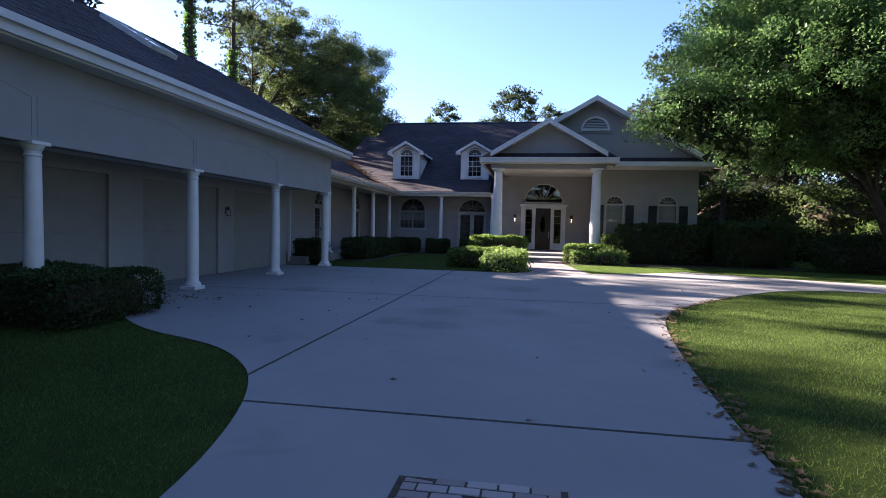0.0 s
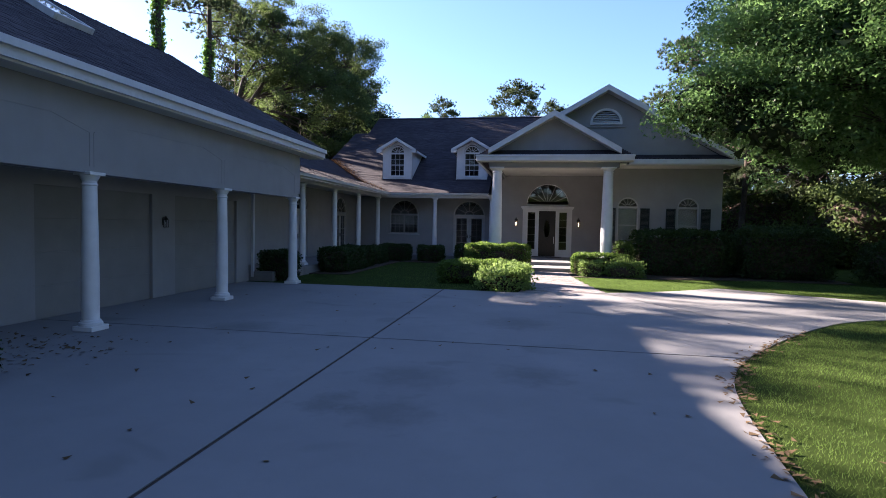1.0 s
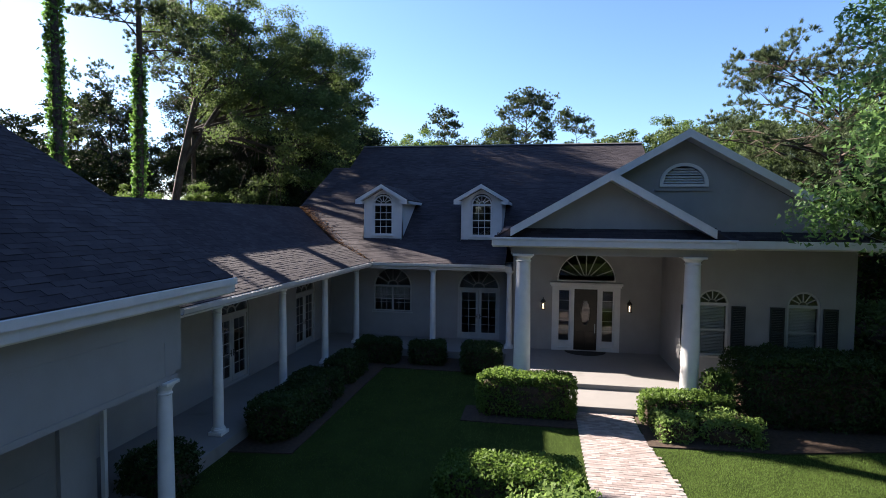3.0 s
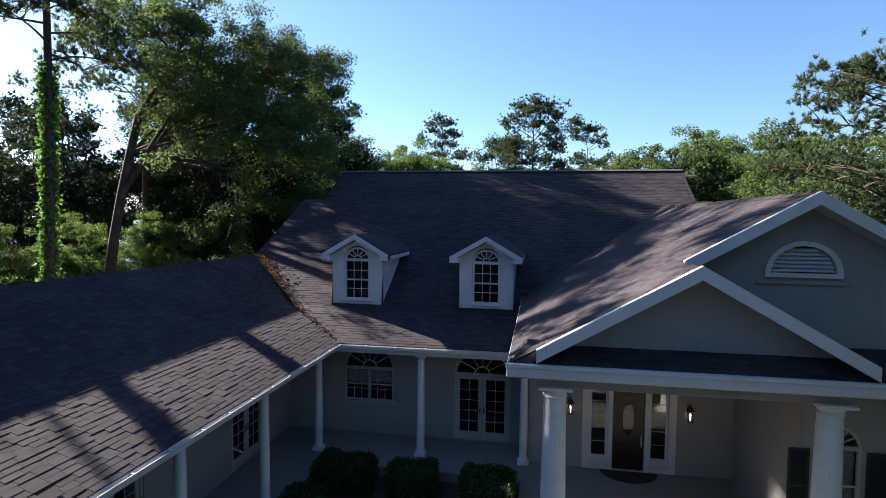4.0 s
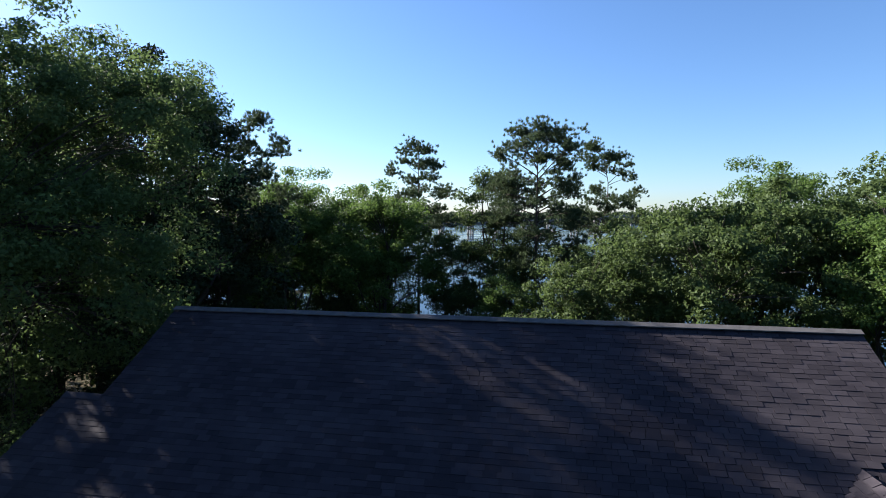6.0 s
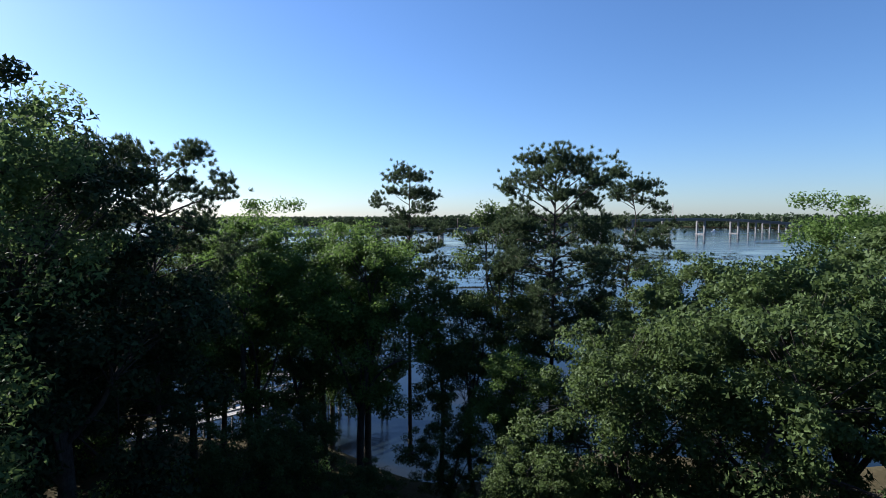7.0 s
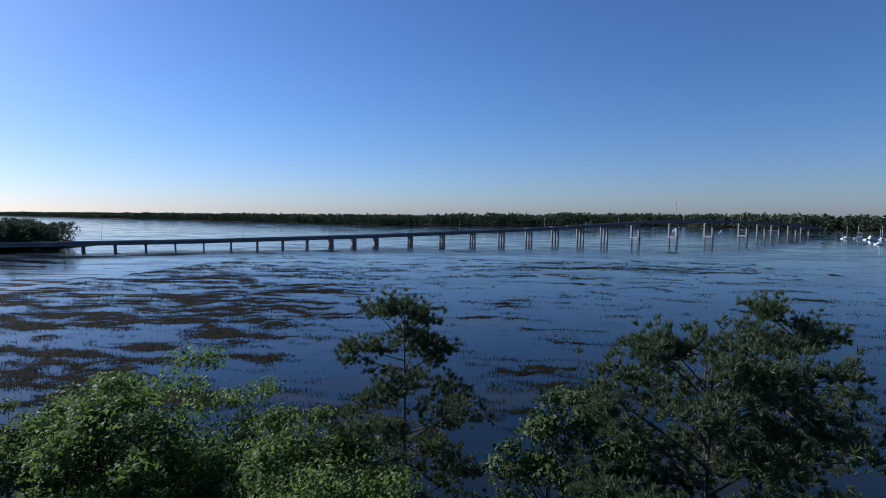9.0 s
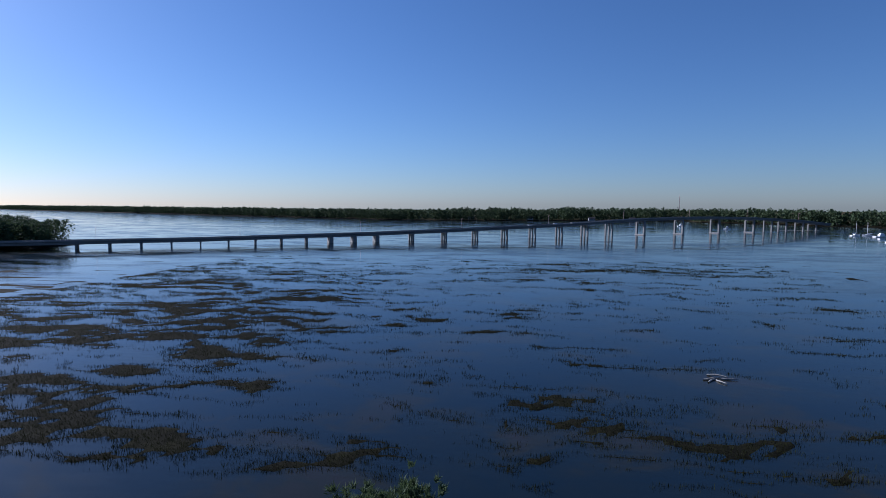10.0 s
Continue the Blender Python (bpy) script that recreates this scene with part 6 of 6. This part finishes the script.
# beds
for poly in ([(-3.2, 23.9), (0.16, 23.9), (0.16, 25.2), (-2.4, 25.3), (-3.2, 25.2)], [(1.9, 23.0), (5.2, 23.2), (9.4, 24.2), (13, 24), (13, 27.9), (4.0, 27.9), (4.0, 25.3), (1.9, 25.2)], [(-8.7, 20.6), (-7.0, 20.8), (-7.0, 29.0), (-2.2, 29.0), (-2.2, 30.9), (-8.62, 30.9)], [(-9.45, 3.3), (-6.4, 3.6), (-6.3, 5.2), (-7.2, 5.6), (-9.45, 6.0)]):
    bm = bmesh.new()
    prism(bm, [(x, y, 0.012) for x, y in poly], 0.06, (0, 0, -1))
    tagged(part("mulch_bed", bm, M["mulch"]), "dark mulch bed along the planting", "bed", kind="structure")


def inside(poly, x, y):
    r = np.zeros(len(x), bool)
    for i in range(len(poly)):
        (x0, y0), (x1, y1) = poly[i], poly[(i + 1) % len(poly)]
        hit = ((y0 > y) != (y1 > y)) & (x < (x1 - x0) * (y - y0) / (y1 - y0 + 1e-12) + x0)
        r ^= hit
    return r


def lawn(label, poly, density, height, seed):
    rng = np.random.default_rng(seed)
    xs, ys = [p[0] for p in poly], [p[1] for p in poly]
    n = int((max(xs) - min(xs)) * (max(ys) - min(ys)) * density)
    x, y = rng.uniform(min(xs), max(xs), n), rng.uniform(min(ys), max(ys), n)
    k = inside(poly, x, y)
    x, y = x[k], y[k]
    n = len(x)
    a = rng.uniform(0, 2 * math.pi, n)
    h = height * rng.uniform(0.5, 1.3, n)
    w = rng.uniform(0.003, 0.006, n)
    lean = rng.normal(0, 0.5, (n, 2)) * h[:, None]
    z = np.full(n, -0.025)
    p0 = np.stack([x - np.cos(a) * w, y - np.sin(a) * w, z], 1)
    p1 = np.stack([x + np.cos(a) * w, y + np.sin(a) * w, z], 1)
    p2 = np.stack([x + lean[:, 0], y + lean[:, 1], z + h], 1)
    return tagged(quads_object("grass", np.stack([p0, p1, p2], 1), M["grass_blade"]), label, "grass", kind="stuff")


R_LAWN = [(2.1, -9), (2.2, -1), (2.28, 1.0), (2.36, 2.4), (2.56, 4.6), (2.85, 6.7), (3.15, 7.9), (3.7, 9.1), (4.6, 10.4), (5.9, 12.1), (7.6, 13.9), (9.6, 14.7), (12.5, 13.6), (12.5, -9)]
W_LAWN = [(2.62, 17.8), (4.0, 18.45), (5.3, 19.3), (6.75, 20.55), (9.2, 19.0), (13, 17.2), (16, 22), (9.5, 24), (5.2, 23.1), (1.9, 22.9), (2.0, 21.5)]
C_LAWN = [(-8.9, 17.1), (-0.1, 17.1), (0.12, 19.5), (0.14, 23.8), (-3.1, 24), (-2.3, 29), (-7, 29), (-7.1, 20.6), (-8.9, 20.4)]
lawn("mown lawn beside the drive, striped with tree shade", R_LAWN, 700, 0.040, 51)
lawn("mown grass island beside the drive", [(max(x, -9.3), max(y, -4)) for x, y in ISLAND], 1300, 0.035, 52)
lawn("mown front lawn beside the brick walk", W_LAWN, 1300, 0.050, 53)
# Sparse grass; few blades on dark ground also deepen the courtyard's shade
lawn("shaded courtyard lawn before the porch", C_LAWN, 260, 0.050, 54)

# fallen leaves along the edges of the drive
rng = np.random.default_rng(9)
pts = []
edge = [(2.2, -1), (2.28, 1.0), (2.36, 2.4), (2.56, 4.6), (2.85, 6.7), (3.15, 7.9), (3.7, 9.1), (4.6, 10.4), (5.9, 12.1)]
for (x0, y0), (x1, y1) in zip(edge, edge[1:]):
    t = rng.random(70)[:, None]
    pts.append(np.array([[x0, y0]]) * (1 - t) + np.array([[x1, y1]]) * t + rng.normal(0.04, 0.09, (70, 2)))
pts.append(rng.normal((-7.4, 7.0), (0.7, 0.6), (170, 2)))
pts.append(rng.uniform((-9, 1), (10, 16), (120, 2)))
pts = np.concatenate(pts)
cl = leaf_cloud(rng, np.concatenate([pts, np.full((len(pts), 1), 0.012)], 1), 0.006, 1, 0.055, up=3.0)
cl[:, :, 2] = np.clip(cl[:, :, 2], 0.004, 0.03)
tagged(quads_object("fallen_leaves", cl, M["dead_leaf"]), "brown fallen leaves along the drive edge", "leaves", kind="stuff")

# leaf litter caught in the roof valley
rng = np.random.default_rng(19)
lo_v, mid_v, hi_v = np.array((WEX, EY, EZ)), np.array((WKX, KY, KZ)), np.array((WRX, yval(WRZ), WRZ))
u = rng.random((1500, 1)) ** 0.6
litter = np.where(u < 0.35, lo_v + (mid_v - lo_v) * u / 0.35, mid_v + (hi_v - mid_v) * (u - 0.35) / 0.65)
litter += np.array([0.45, 0.05, 0.13]) * (rng.exponential(0.35, (1500, 1)) * (0.3 + u)) + np.array([0, 0, 0.035])
tagged(quads_object("leaf_litter", leaf_cloud(rng, litter, 0.03, 1, 0.050, up=2.0), M["rust_leaf"]), "rust-brown leaf litter caught in the roof valley", "leaves", kind="stuff")

# fan palm on the bank
palm = tagged(empty("palm_tree", pose(2.6, 67.5, ped_z(2.6, 67.5))), "small fan palm with drooping fronds on the bank", "tree")
verts, faces = [], []
tube(verts, faces, [(0, 0, -0.2), (0.1, 0, 1.5), (0.15, 0.05, 3.2)], [0.2, 0.16, 0.14], 9)
mesh_object("trunk", verts, faces, M["oak_bark"], palm, smooth=True)
pr = random.Random(4)
for k in range(22):
    a, el = k * 2.4, pr.uniform(-0.5, 1.2)
    stalk = Vector((math.cos(a) * math.cos(el), math.sin(a) * math.cos(el), math.sin(el)))
    c = Vector((0.15, 0.05, 3.2)) + stalk * pr.uniform(0.7, 1.1)
    side = stalk.cross(Vector((0, 0, 1))).normalized()
    fan_q = []
    for j in range(15):
        b = (j - 7) / 7 * 1.75
        d = stalk * math.cos(b) + side * math.sin(b) - Vector((0, 0, 0.25 + 0.15 * abs(b)))
        w = side * math.cos(b) - stalk * math.sin(b)
        fan_q.append([c - w * 0.02, c + w * 0.02, c + d * pr.uniform(0.65, 0.85)])
    fan_q.append([Vector((0.15, 0.05, 3.15)), Vector((0.15, 0.08, 3.2)), c])
    quads_object("frond", np.array([[list(p) for p in q] for q in fan_q]), M["palm_leaf"], palm)

# ---- across the water ----
BA, BD = Vector((-380, 375, 0)), Vector((720, 497, 0)).normalized()
BN = Vector((-BD.y, BD.x, 0))


def deck_z(s):
    knots = [(-60, 1.0), (130, 1.25), (272, 3.3), (340, 5.0), (405, 6.9), (470, 8.8), (534, 11.8), (580, 13.7), (640, 14.9), (696, 15.1), (757, 14.0), (800, 12.4), (853, 9.8), (910, 5.0)]
    for (a, za), (b, zb) in zip(knots, knots[1:]):
        if s <= b:
            return za + (zb - za) * (s - a) / (b - a)
    return 5.0


bridge = tagged(empty("bridge"), "long concrete road bridge rising across the water", "bridge")
bspot = lambda s, side, z: BA + BD * s + BN * side + Vector((0, 0, z))
stations = list(range(-60, 911, 10))
bm = bmesh.new()
sec = [(-6.4, 0.0), (-6.4, 1.0), (-6.1, 1.0), (-6.0, 0.25), (6.0, 0.25), (6.1, 1.0), (6.4, 1.0), (6.4, 0.0), (5.6, -0.35), (5.2, -2.1), (-5.2, -2.1), (-5.6, -0.35)]
prev = None
for s in stations:
    cur = [bm.verts.new(bspot(s, u, deck_z(s) - 0.9 + w)) for u, w in sec]
    if prev:
        for i in range(len(sec)):
            j = (i + 1) % len(sec)
            bm.faces.new((prev[i], prev[j], cur[j], cur[i]))
    prev = cur
part("deck", bm, M["bridge"], bridge)


def pier(s, posts, w, cap, pilecap, wide=5.0):
    p = empty("pier", parent=bridge)
    zt = deck_z(s) - 3.0
    rot = Matrix.Translation(bspot(s, 0, 0)) @ Matrix.Rotation(math.atan2(BD.y, BD.x), 4, "Z")
    part("cap_beam", boxes((-w * 0.7, -wide - 0.4, zt - cap, w * 0.7, wide + 0.4, zt + 0.05), bevel=0.1), M["bridge"], p, m=rot.copy())
    for k in range(posts):
        y = -wide + 2 * wide * k / (posts - 1) if posts > 1 else 0
        part("post", boxes((-w / 2, y - w / 2, WATER - 2, w / 2, y + w / 2, zt - cap + 0.05)), M["bridge"], p, m=rot.copy())
    if pilecap:
        part("footing", boxes((-w, -wide - 1.2, WATER - 1, w, wide + 1.2, WATER + 1.1), bevel=0.1), M["bridge"], p, m=rot.copy())


for i in range(12):
    s = 49 + 20.32 * i
    pier(s, 4, 1.0, 0.9, False, 4.6)
    if i in (9, 10, 11):
        part("fender_wall", boxes((-1.6, -5.2, WATER - 2, 1.6, 5.2, deck_z(s) - 3.2)), M["bridge"], bridge, m=Matrix.Translation(bspot(s, 0, 0)) @ Matrix.Rotation(math.atan2(BD.y, BD.x), 4, "Z"))
for i in range(8):
    pier(306 + 32.6 * i, 3, 1.5, 1.0, False, 5.0)
for s in (579, 637, 696, 757):
    pier(s, 2, 2.0, 1.5, True, 5.6)
for s in (791, 819, 853, 880):
    pier(s, 2, 1.6, 1.2, False, 5.2)
for i in range(9):
    s = 60 + i * 100
    lp = empty("lamp_post", parent=bridge)
    part("post", lathe(bmesh.new(), [(0.12, 0), (0.09, 8), (0.06, 9)], seg=6), M["tower_metal"], lp, m=Matrix.Translation(bspot(s, 6.2, deck_z(s))))
    part("arm", boxes((-0.06, -2.2, 8.9, 0.06, 0, 9.05)), M["tower_metal"], lp, m=Matrix.Translation(bspot(s, 6.2, deck_z(s))) @ Matrix.Rotation(math.atan2(BD.y, BD.x), 4, "Z"))


def car(s, side, tint, turn=0):
    c = tagged(empty("car", Matrix.Translation(bspot(s, side, deck_z(s) - 0.65)) @ Matrix.Rotation(math.atan2(BD.y, BD.x) + turn, 4, "Z")), "small pale car crossing the bridge", "car", "bridge cars")
    part("body", boxes((-2.2, -0.9, 0.35, 2.2, 0.9, 0.95), bevel=0.15), M[tint], c)
    part("cabin", boxes((-1.3, -0.8, 0.9, 1.1, 0.8, 1.5), bevel=0.25), M["metal_black"], c)
    for x in (-1.4, 1.4):
        for y in (-0.85, 0.85):
            part("wheel", lathe(bmesh.new(), [(0.33, -0.1), (0.33, 0.1)], seg=12), M["metal_black"], c, m=pose(x, y, 0.33, 90))
    return c


for s, side in ((432, -2.5), (466, 2.5), (484, -2.5), (770, 2.5), (838, -2.5)):
    car(s, side, "boat")

# radio mast on the far shore
mast = tagged(empty("radio_mast", pose(410, 1900, WATER + 1.5)), "thin lattice radio mast above the far trees", "mast")
bm = bmesh.new()
for a in range(3):
    x, y = 1.0 * math.cos(a * 2.1), 1.0 * math.sin(a * 2.1)
    box(bm, x - 0.25, y - 0.25, 0, x + 0.25, y + 0.25, 62)
for k in range(31):
    box(bm, -1.1, -0.9, k * 2, 1.1, 0.9, k * 2 + 0.25)
part("lattice", bm, M["tower_metal"], mast)
part("antenna", lathe(bmesh.new(), [(0.3, 62), (0.15, 70)], seg=6), M["tower_metal"], mast)


def far_wood(name, label, n, path, depth, height, leaf, seed, per=9, leaf_size=0.14):
    """Distant woodland along a shoreline: trunks of foliage piled into uneven crowns, one object."""
    rng = np.random.default_rng(seed)
    t = np.sort(rng.random(n))
    px, py = path(t)
    d = rng.random(n) ** 1.3 * depth
    px, py = px + rng.normal(0, 6, n), py + d
    h = height * (0.62 + 0.60 * fractal(px * 0.02, py * 0.03, seed)) * rng.uniform(0.82, 1.10, n) * (1.0 + 0.22 * smooth01(-500, 200, px))
    cen, spread = [], []
    for k, f in enumerate((0.22, 0.5, 0.72, 0.9)):
        cen.append(np.stack([px + rng.normal(0, 1.6, n), py + rng.normal(0, 1.6, n), WATER + 1.2 + h * f], 1))
        spread.append(h * (0.24, 0.27, 0.22, 0.13)[k])
    q = leaf_cloud(rng, np.concatenate(cen), np.concatenate(spread), per, height * leaf_size, up=0.5, stretch=1.3, flat=0.85)
    return tagged(quads_object(name, q, M[leaf]), label, "woods", kind="stuff")


def far_path(t):
    x = -3300 + 4100 * t
    return x, np.maximum(shore_far(x), 830 - 0.55 * (x - 360)) + 8


far_wood("far_woods", "dark wooded far shore across the water", 6200, far_path, 160, 22, "far_leaf", 71)


def isle_path(t):
    a = t * 2 * math.pi
    r = 0.2 + 0.75 * ((t * 7919) % 1.0) ** 0.5
    return -462 + 92 * np.cos(a) * r, 395 + 48 * np.sin(a) * r


far_wood("island_woods", "dark wooded point beside the causeway", 620, isle_path, 30, 20, "far_leaf", 72, 40, 0.06)

# small houses on the far bank
for i, (x, y, w) in enumerate(((-300, 1318, 14), (-255, 1312, 10), (-170, 1300, 16), (-95, 1292, 12), (-40, 1286, 14), (90, 1262, 13), (170, 1250, 11))):
    h = tagged(empty("far_house", pose(x, y - 4, WATER + 1.6, 0, 0, -6 + 5 * (i % 3))), "small pale house on the far bank", "house", "far houses")
    part("wall", boxes((-w / 2, -4, 0, w / 2, 4, 5)), M["stucco"], h)
    bm = bmesh.new()
    prism(bm, [(-w / 2 - 0.5, -4.6, 4.9), (w / 2 + 0.5, -4.6, 4.9), (w / 2 + 0.5, 0, 7.6), (-w / 2 - 0.5, 0, 7.6)], 0.3, (0, 0, -1))
    prism(bm, [(-w / 2 - 0.5, 4.6, 4.9), (w / 2 + 0.5, 4.6, 4.9), (w / 2 + 0.5, 0, 7.6), (-w / 2 - 0.5, 0, 7.6)], 0.3, (0, 0, -1))
    part("roof", bm, M["shingle"], h)
    for k in range(3):
        part("window", boxes((-w / 3 + k * w / 3 - 0.8, -4.06, 1.5, -w / 3 + k * w / 3 + 0.8, -3.98, 3.4)), M["metal_black"], h)


def sail_boat(x, y, turn, length, mast_h=11.0, cabin=True, sail=True):
    b = tagged(empty("sail_boat" if sail else "motor_boat", pose(x, y, WATER, 0, 0, turn)), "white moored sailing boat with a bare mast" if sail else "white moored motor cruiser with a high cabin", "boat", "moored boats")
    bm = bmesh.new()
    L, W = length / 2, length * 0.15
    ring_ = []
    for k in range(9):
        f = k / 8
        xx = -L + 2 * L * f
        w = max(0.03, W * (1 - max(0, (f - 0.45) / 0.55) ** 2.2))
        ring_.append([bm.verts.new((xx, -w, 1.0 + 0.35 * f)), bm.verts.new((xx * 0.94, -w * 0.6, -0.3)), bm.verts.new((xx * 0.94, w * 0.6, -0.3)), bm.verts.new((xx, w, 1.0 + 0.35 * f))])
    for a, c in zip(ring_, ring_[1:]):
        for i in range(4):
            bm.faces.new((a[i], a[(i + 1) % 4], c[(i + 1) % 4], c[i]))
    bm.faces.new(ring_[0])
    bm.faces.new(ring_[-1][::-1])
    part("hull", bm, M["boat"], b)
    part("cabin", boxes((-L * 0.35, -W * 0.6, 0.9, L * 0.35, W * 0.6, 1.9 if sail else 3.2), bevel=0.15), M["boat"], b)
    part("cabin_windows", boxes((-L * 0.3, -W * 0.61, 1.35 if sail else 2.2, L * 0.3, W * 0.61, 1.65 if sail else 2.8)), M["metal_black"], b)
    if sail:
        part("mast", lathe(bmesh.new(), [(0.12, 1.2), (0.08, mast_h)], L * 0.1, 0, 8), M["boat"], b)
        part("boom", boxes((-L * 0.75, -0.14, 2.6, L * 0.1, 0.14, 2.95), bevel=0.08), M["boat"], b)
    else:
        part("flybridge", boxes((-L * 0.2, -W * 0.5, 3.2, L * 0.2, W * 0.5, 4.3), bevel=0.15), M["boat"], b)
    return b


for x, y, tr, ln, mh, sl in ((335, 752, 20, 12, 16, True), (350, 757, 165, 11, 15, True), (349, 730, 15, 17, 0, False), (301, 626, 25, 11, 14, True), (363, 737, 40, 12, 16, True), (377, 745, 10, 11, 16, True), (391, 760, 185, 12, 15, True), (210, 1010, 15, 12, 0, False), (246, 900, 170, 9, 0, False)):
    sail_boat(x, y, tr, ln, mh, sail=sl)
far_dock = tagged(empty("far_pier"), "low timber pier along the far bank", "pier")
part("pier_deck", boxes((300, 866, WATER + 0.7, 352, 869, WATER + 1.0)), M["deck"], far_dock)
for k in range(14):
    part("pile", boxes((301 + k * 3.8, 867, WATER - 2, 301.4 + k * 3.8, 867.4, WATER + 0.75)), M["deck"], far_dock)

# ---- boardwalk by the shore ----
dock = tagged(empty("boardwalk"), "weathered timber boardwalk with handrails over the water", "boardwalk")


def boardwalk(m, length, bays):
    """One straight run of planks on posts, with two rails either side."""
    for k in range(int(length / 0.30)):
        part("plank", boxes((-0.95, k * 0.30, -0.05, 0.95, k * 0.30 + 0.27, 0.0)), M["deck"], dock, m=m.copy())
    for k in range(bays + 1):
        y = 0.1 + k * (length - 0.2) / bays
        for s in (-1, 1):
            part("post", boxes((s * 0.98 - 0.07, y - 0.07, -5.0, s * 0.98 + 0.07, y + 0.07, 1.05)), M["deck"], dock, m=m.copy())
        part("cross_beam", boxes((-1.1, y - 0.06, -0.32, 1.1, y + 0.06, -0.12)), M["deck"], dock, m=m.copy())
    for s in (-1, 1):
        for z in (0.45, 0.98):
            part("rail", boxes((s * 0.98 - 0.05, 0, z - 0.06, s * 0.98 + 0.05, length, z + 0.06)), M["deck"], dock, m=m.copy())
        part("stringer", boxes((s * 0.8 - 0.05, 0, -0.14, s * 0.8 + 0.05, length, -0.05)), M["deck"], dock, m=m.copy())


boardwalk(pose(-36.6, 73.8, -1.5, 0, 0, -35), 23.5, 9)
boardwalk(pose(-20.0, 94.2, -1.5, 0, 0, 90), 22.0, 8)

# ---- marsh reeds ----
rng = np.random.default_rng(15)
x, y = rng.uniform(-190, 110, 1500000), 110 + 330 * rng.random(1500000) ** 1.7
mk = marsh_mask(x, y)
thick = np.clip((mk - 0.435) / 0.09, 0, 1) ** 1.4
k = np.where(rng.random(len(x)) < 0.85 * thick + 0.004 * (mk > 0.40))[0][:250000]
x, y = x[k], y[k]
n = len(x)
a, h, w = rng.uniform(0, math.pi, n), rng.uniform(0.15, 0.6, n), rng.uniform(0.013, 0.034, n) * (1 + y / 220)
lean = rng.normal(0, 0.25, (n, 2)) * h[:, None]
z = np.full(n, WATER - 0.05)
tagged(quads_object("marsh_reeds", np.stack([np.stack([x - np.cos(a) * w, y - np.sin(a) * w, z], 1), np.stack([x + np.cos(a) * w, y + np.sin(a) * w, z], 1), np.stack([x + lean[:, 0], y + lean[:, 1], z + h], 1)], 1), M["reed"]),
       "sparse brown marsh reeds standing in shallow water", "reeds", kind="stuff")

# driftwood on the flats
for i, (dx, dy, L, tr) in enumerate(((22, 171, 5.0, 20), (23, 172.5, 4.2, -25), (21.2, 170, 3.4, 50), (24.5, 171.2, 3.0, 5), (22.6, 169.2, 2.6, -60))):
    vv, ff = [], []
    tube(vv, ff, bend((-L / 2, 0, 0), (L / 2, 0, 0.1), random.Random(i), 0.06, 5), [0.14, 0.16, 0.15, 0.12, 0.09, 0.04], 7)
    lg = mesh_object("driftwood", vv, ff, M["deck"], smooth=True)
    lg.matrix_basis = pose(dx, dy, WATER + 0.08, 0, 0, tr)
    tagged(lg, "bleached driftwood log lying on the flats", "log", "driftwood")

# neighbour's house seen through the trees
nb = tagged(empty("neighbour_house", pose(46, 44, 0, 0, 0, 20)), "white neighbouring house half hidden by trees", "house")
part("wall", boxes((-6, -4, -0.5, 6, 4, 4)), M["trim"], nb)
bm = bmesh.new()
prism(bm, [(-6.6, -4.6, 3.9), (6.6, -4.6, 3.9), (6.6, 0, 6.6), (-6.6, 0, 6.6)], 0.2, (0, 0, -1))
prism(bm, [(-6.6, 4.6, 3.9), (6.6, 4.6, 3.9), (6.6, 0, 6.6), (-6.6, 0, 6.6)], 0.2, (0, 0, -1))
part("roof", bm, M["shingle"], nb)
for x in (-4.2, -1.4, 1.4, 4.2):
    part("window", boxes((x - 0.5, -4.05, 1.0, x + 0.5, -3.98, 2.6)), M["metal_black"], nb)

# ---- pieces ----
brick_field(pad, -0.26, 0.75, -1.58, -0.06, 0.008, 0.205, 0.105, lambda x, y: True, 90)
brick_field(walkway, -0.6, 2.8, 17.0, PYF + 0.04, 0.006, 0.215, 0.108, walk_keep, 300, 0.010, 0.045)
for ob, pts, nrm, tab in shingle_jobs:
    near = (lambda c: -4.6 < c[0] < 3.2 and c[2] > 9.3) if ob.name.startswith("main_roof") else None
    lay_shingles(ob, pts, nrm, tab, single=near)
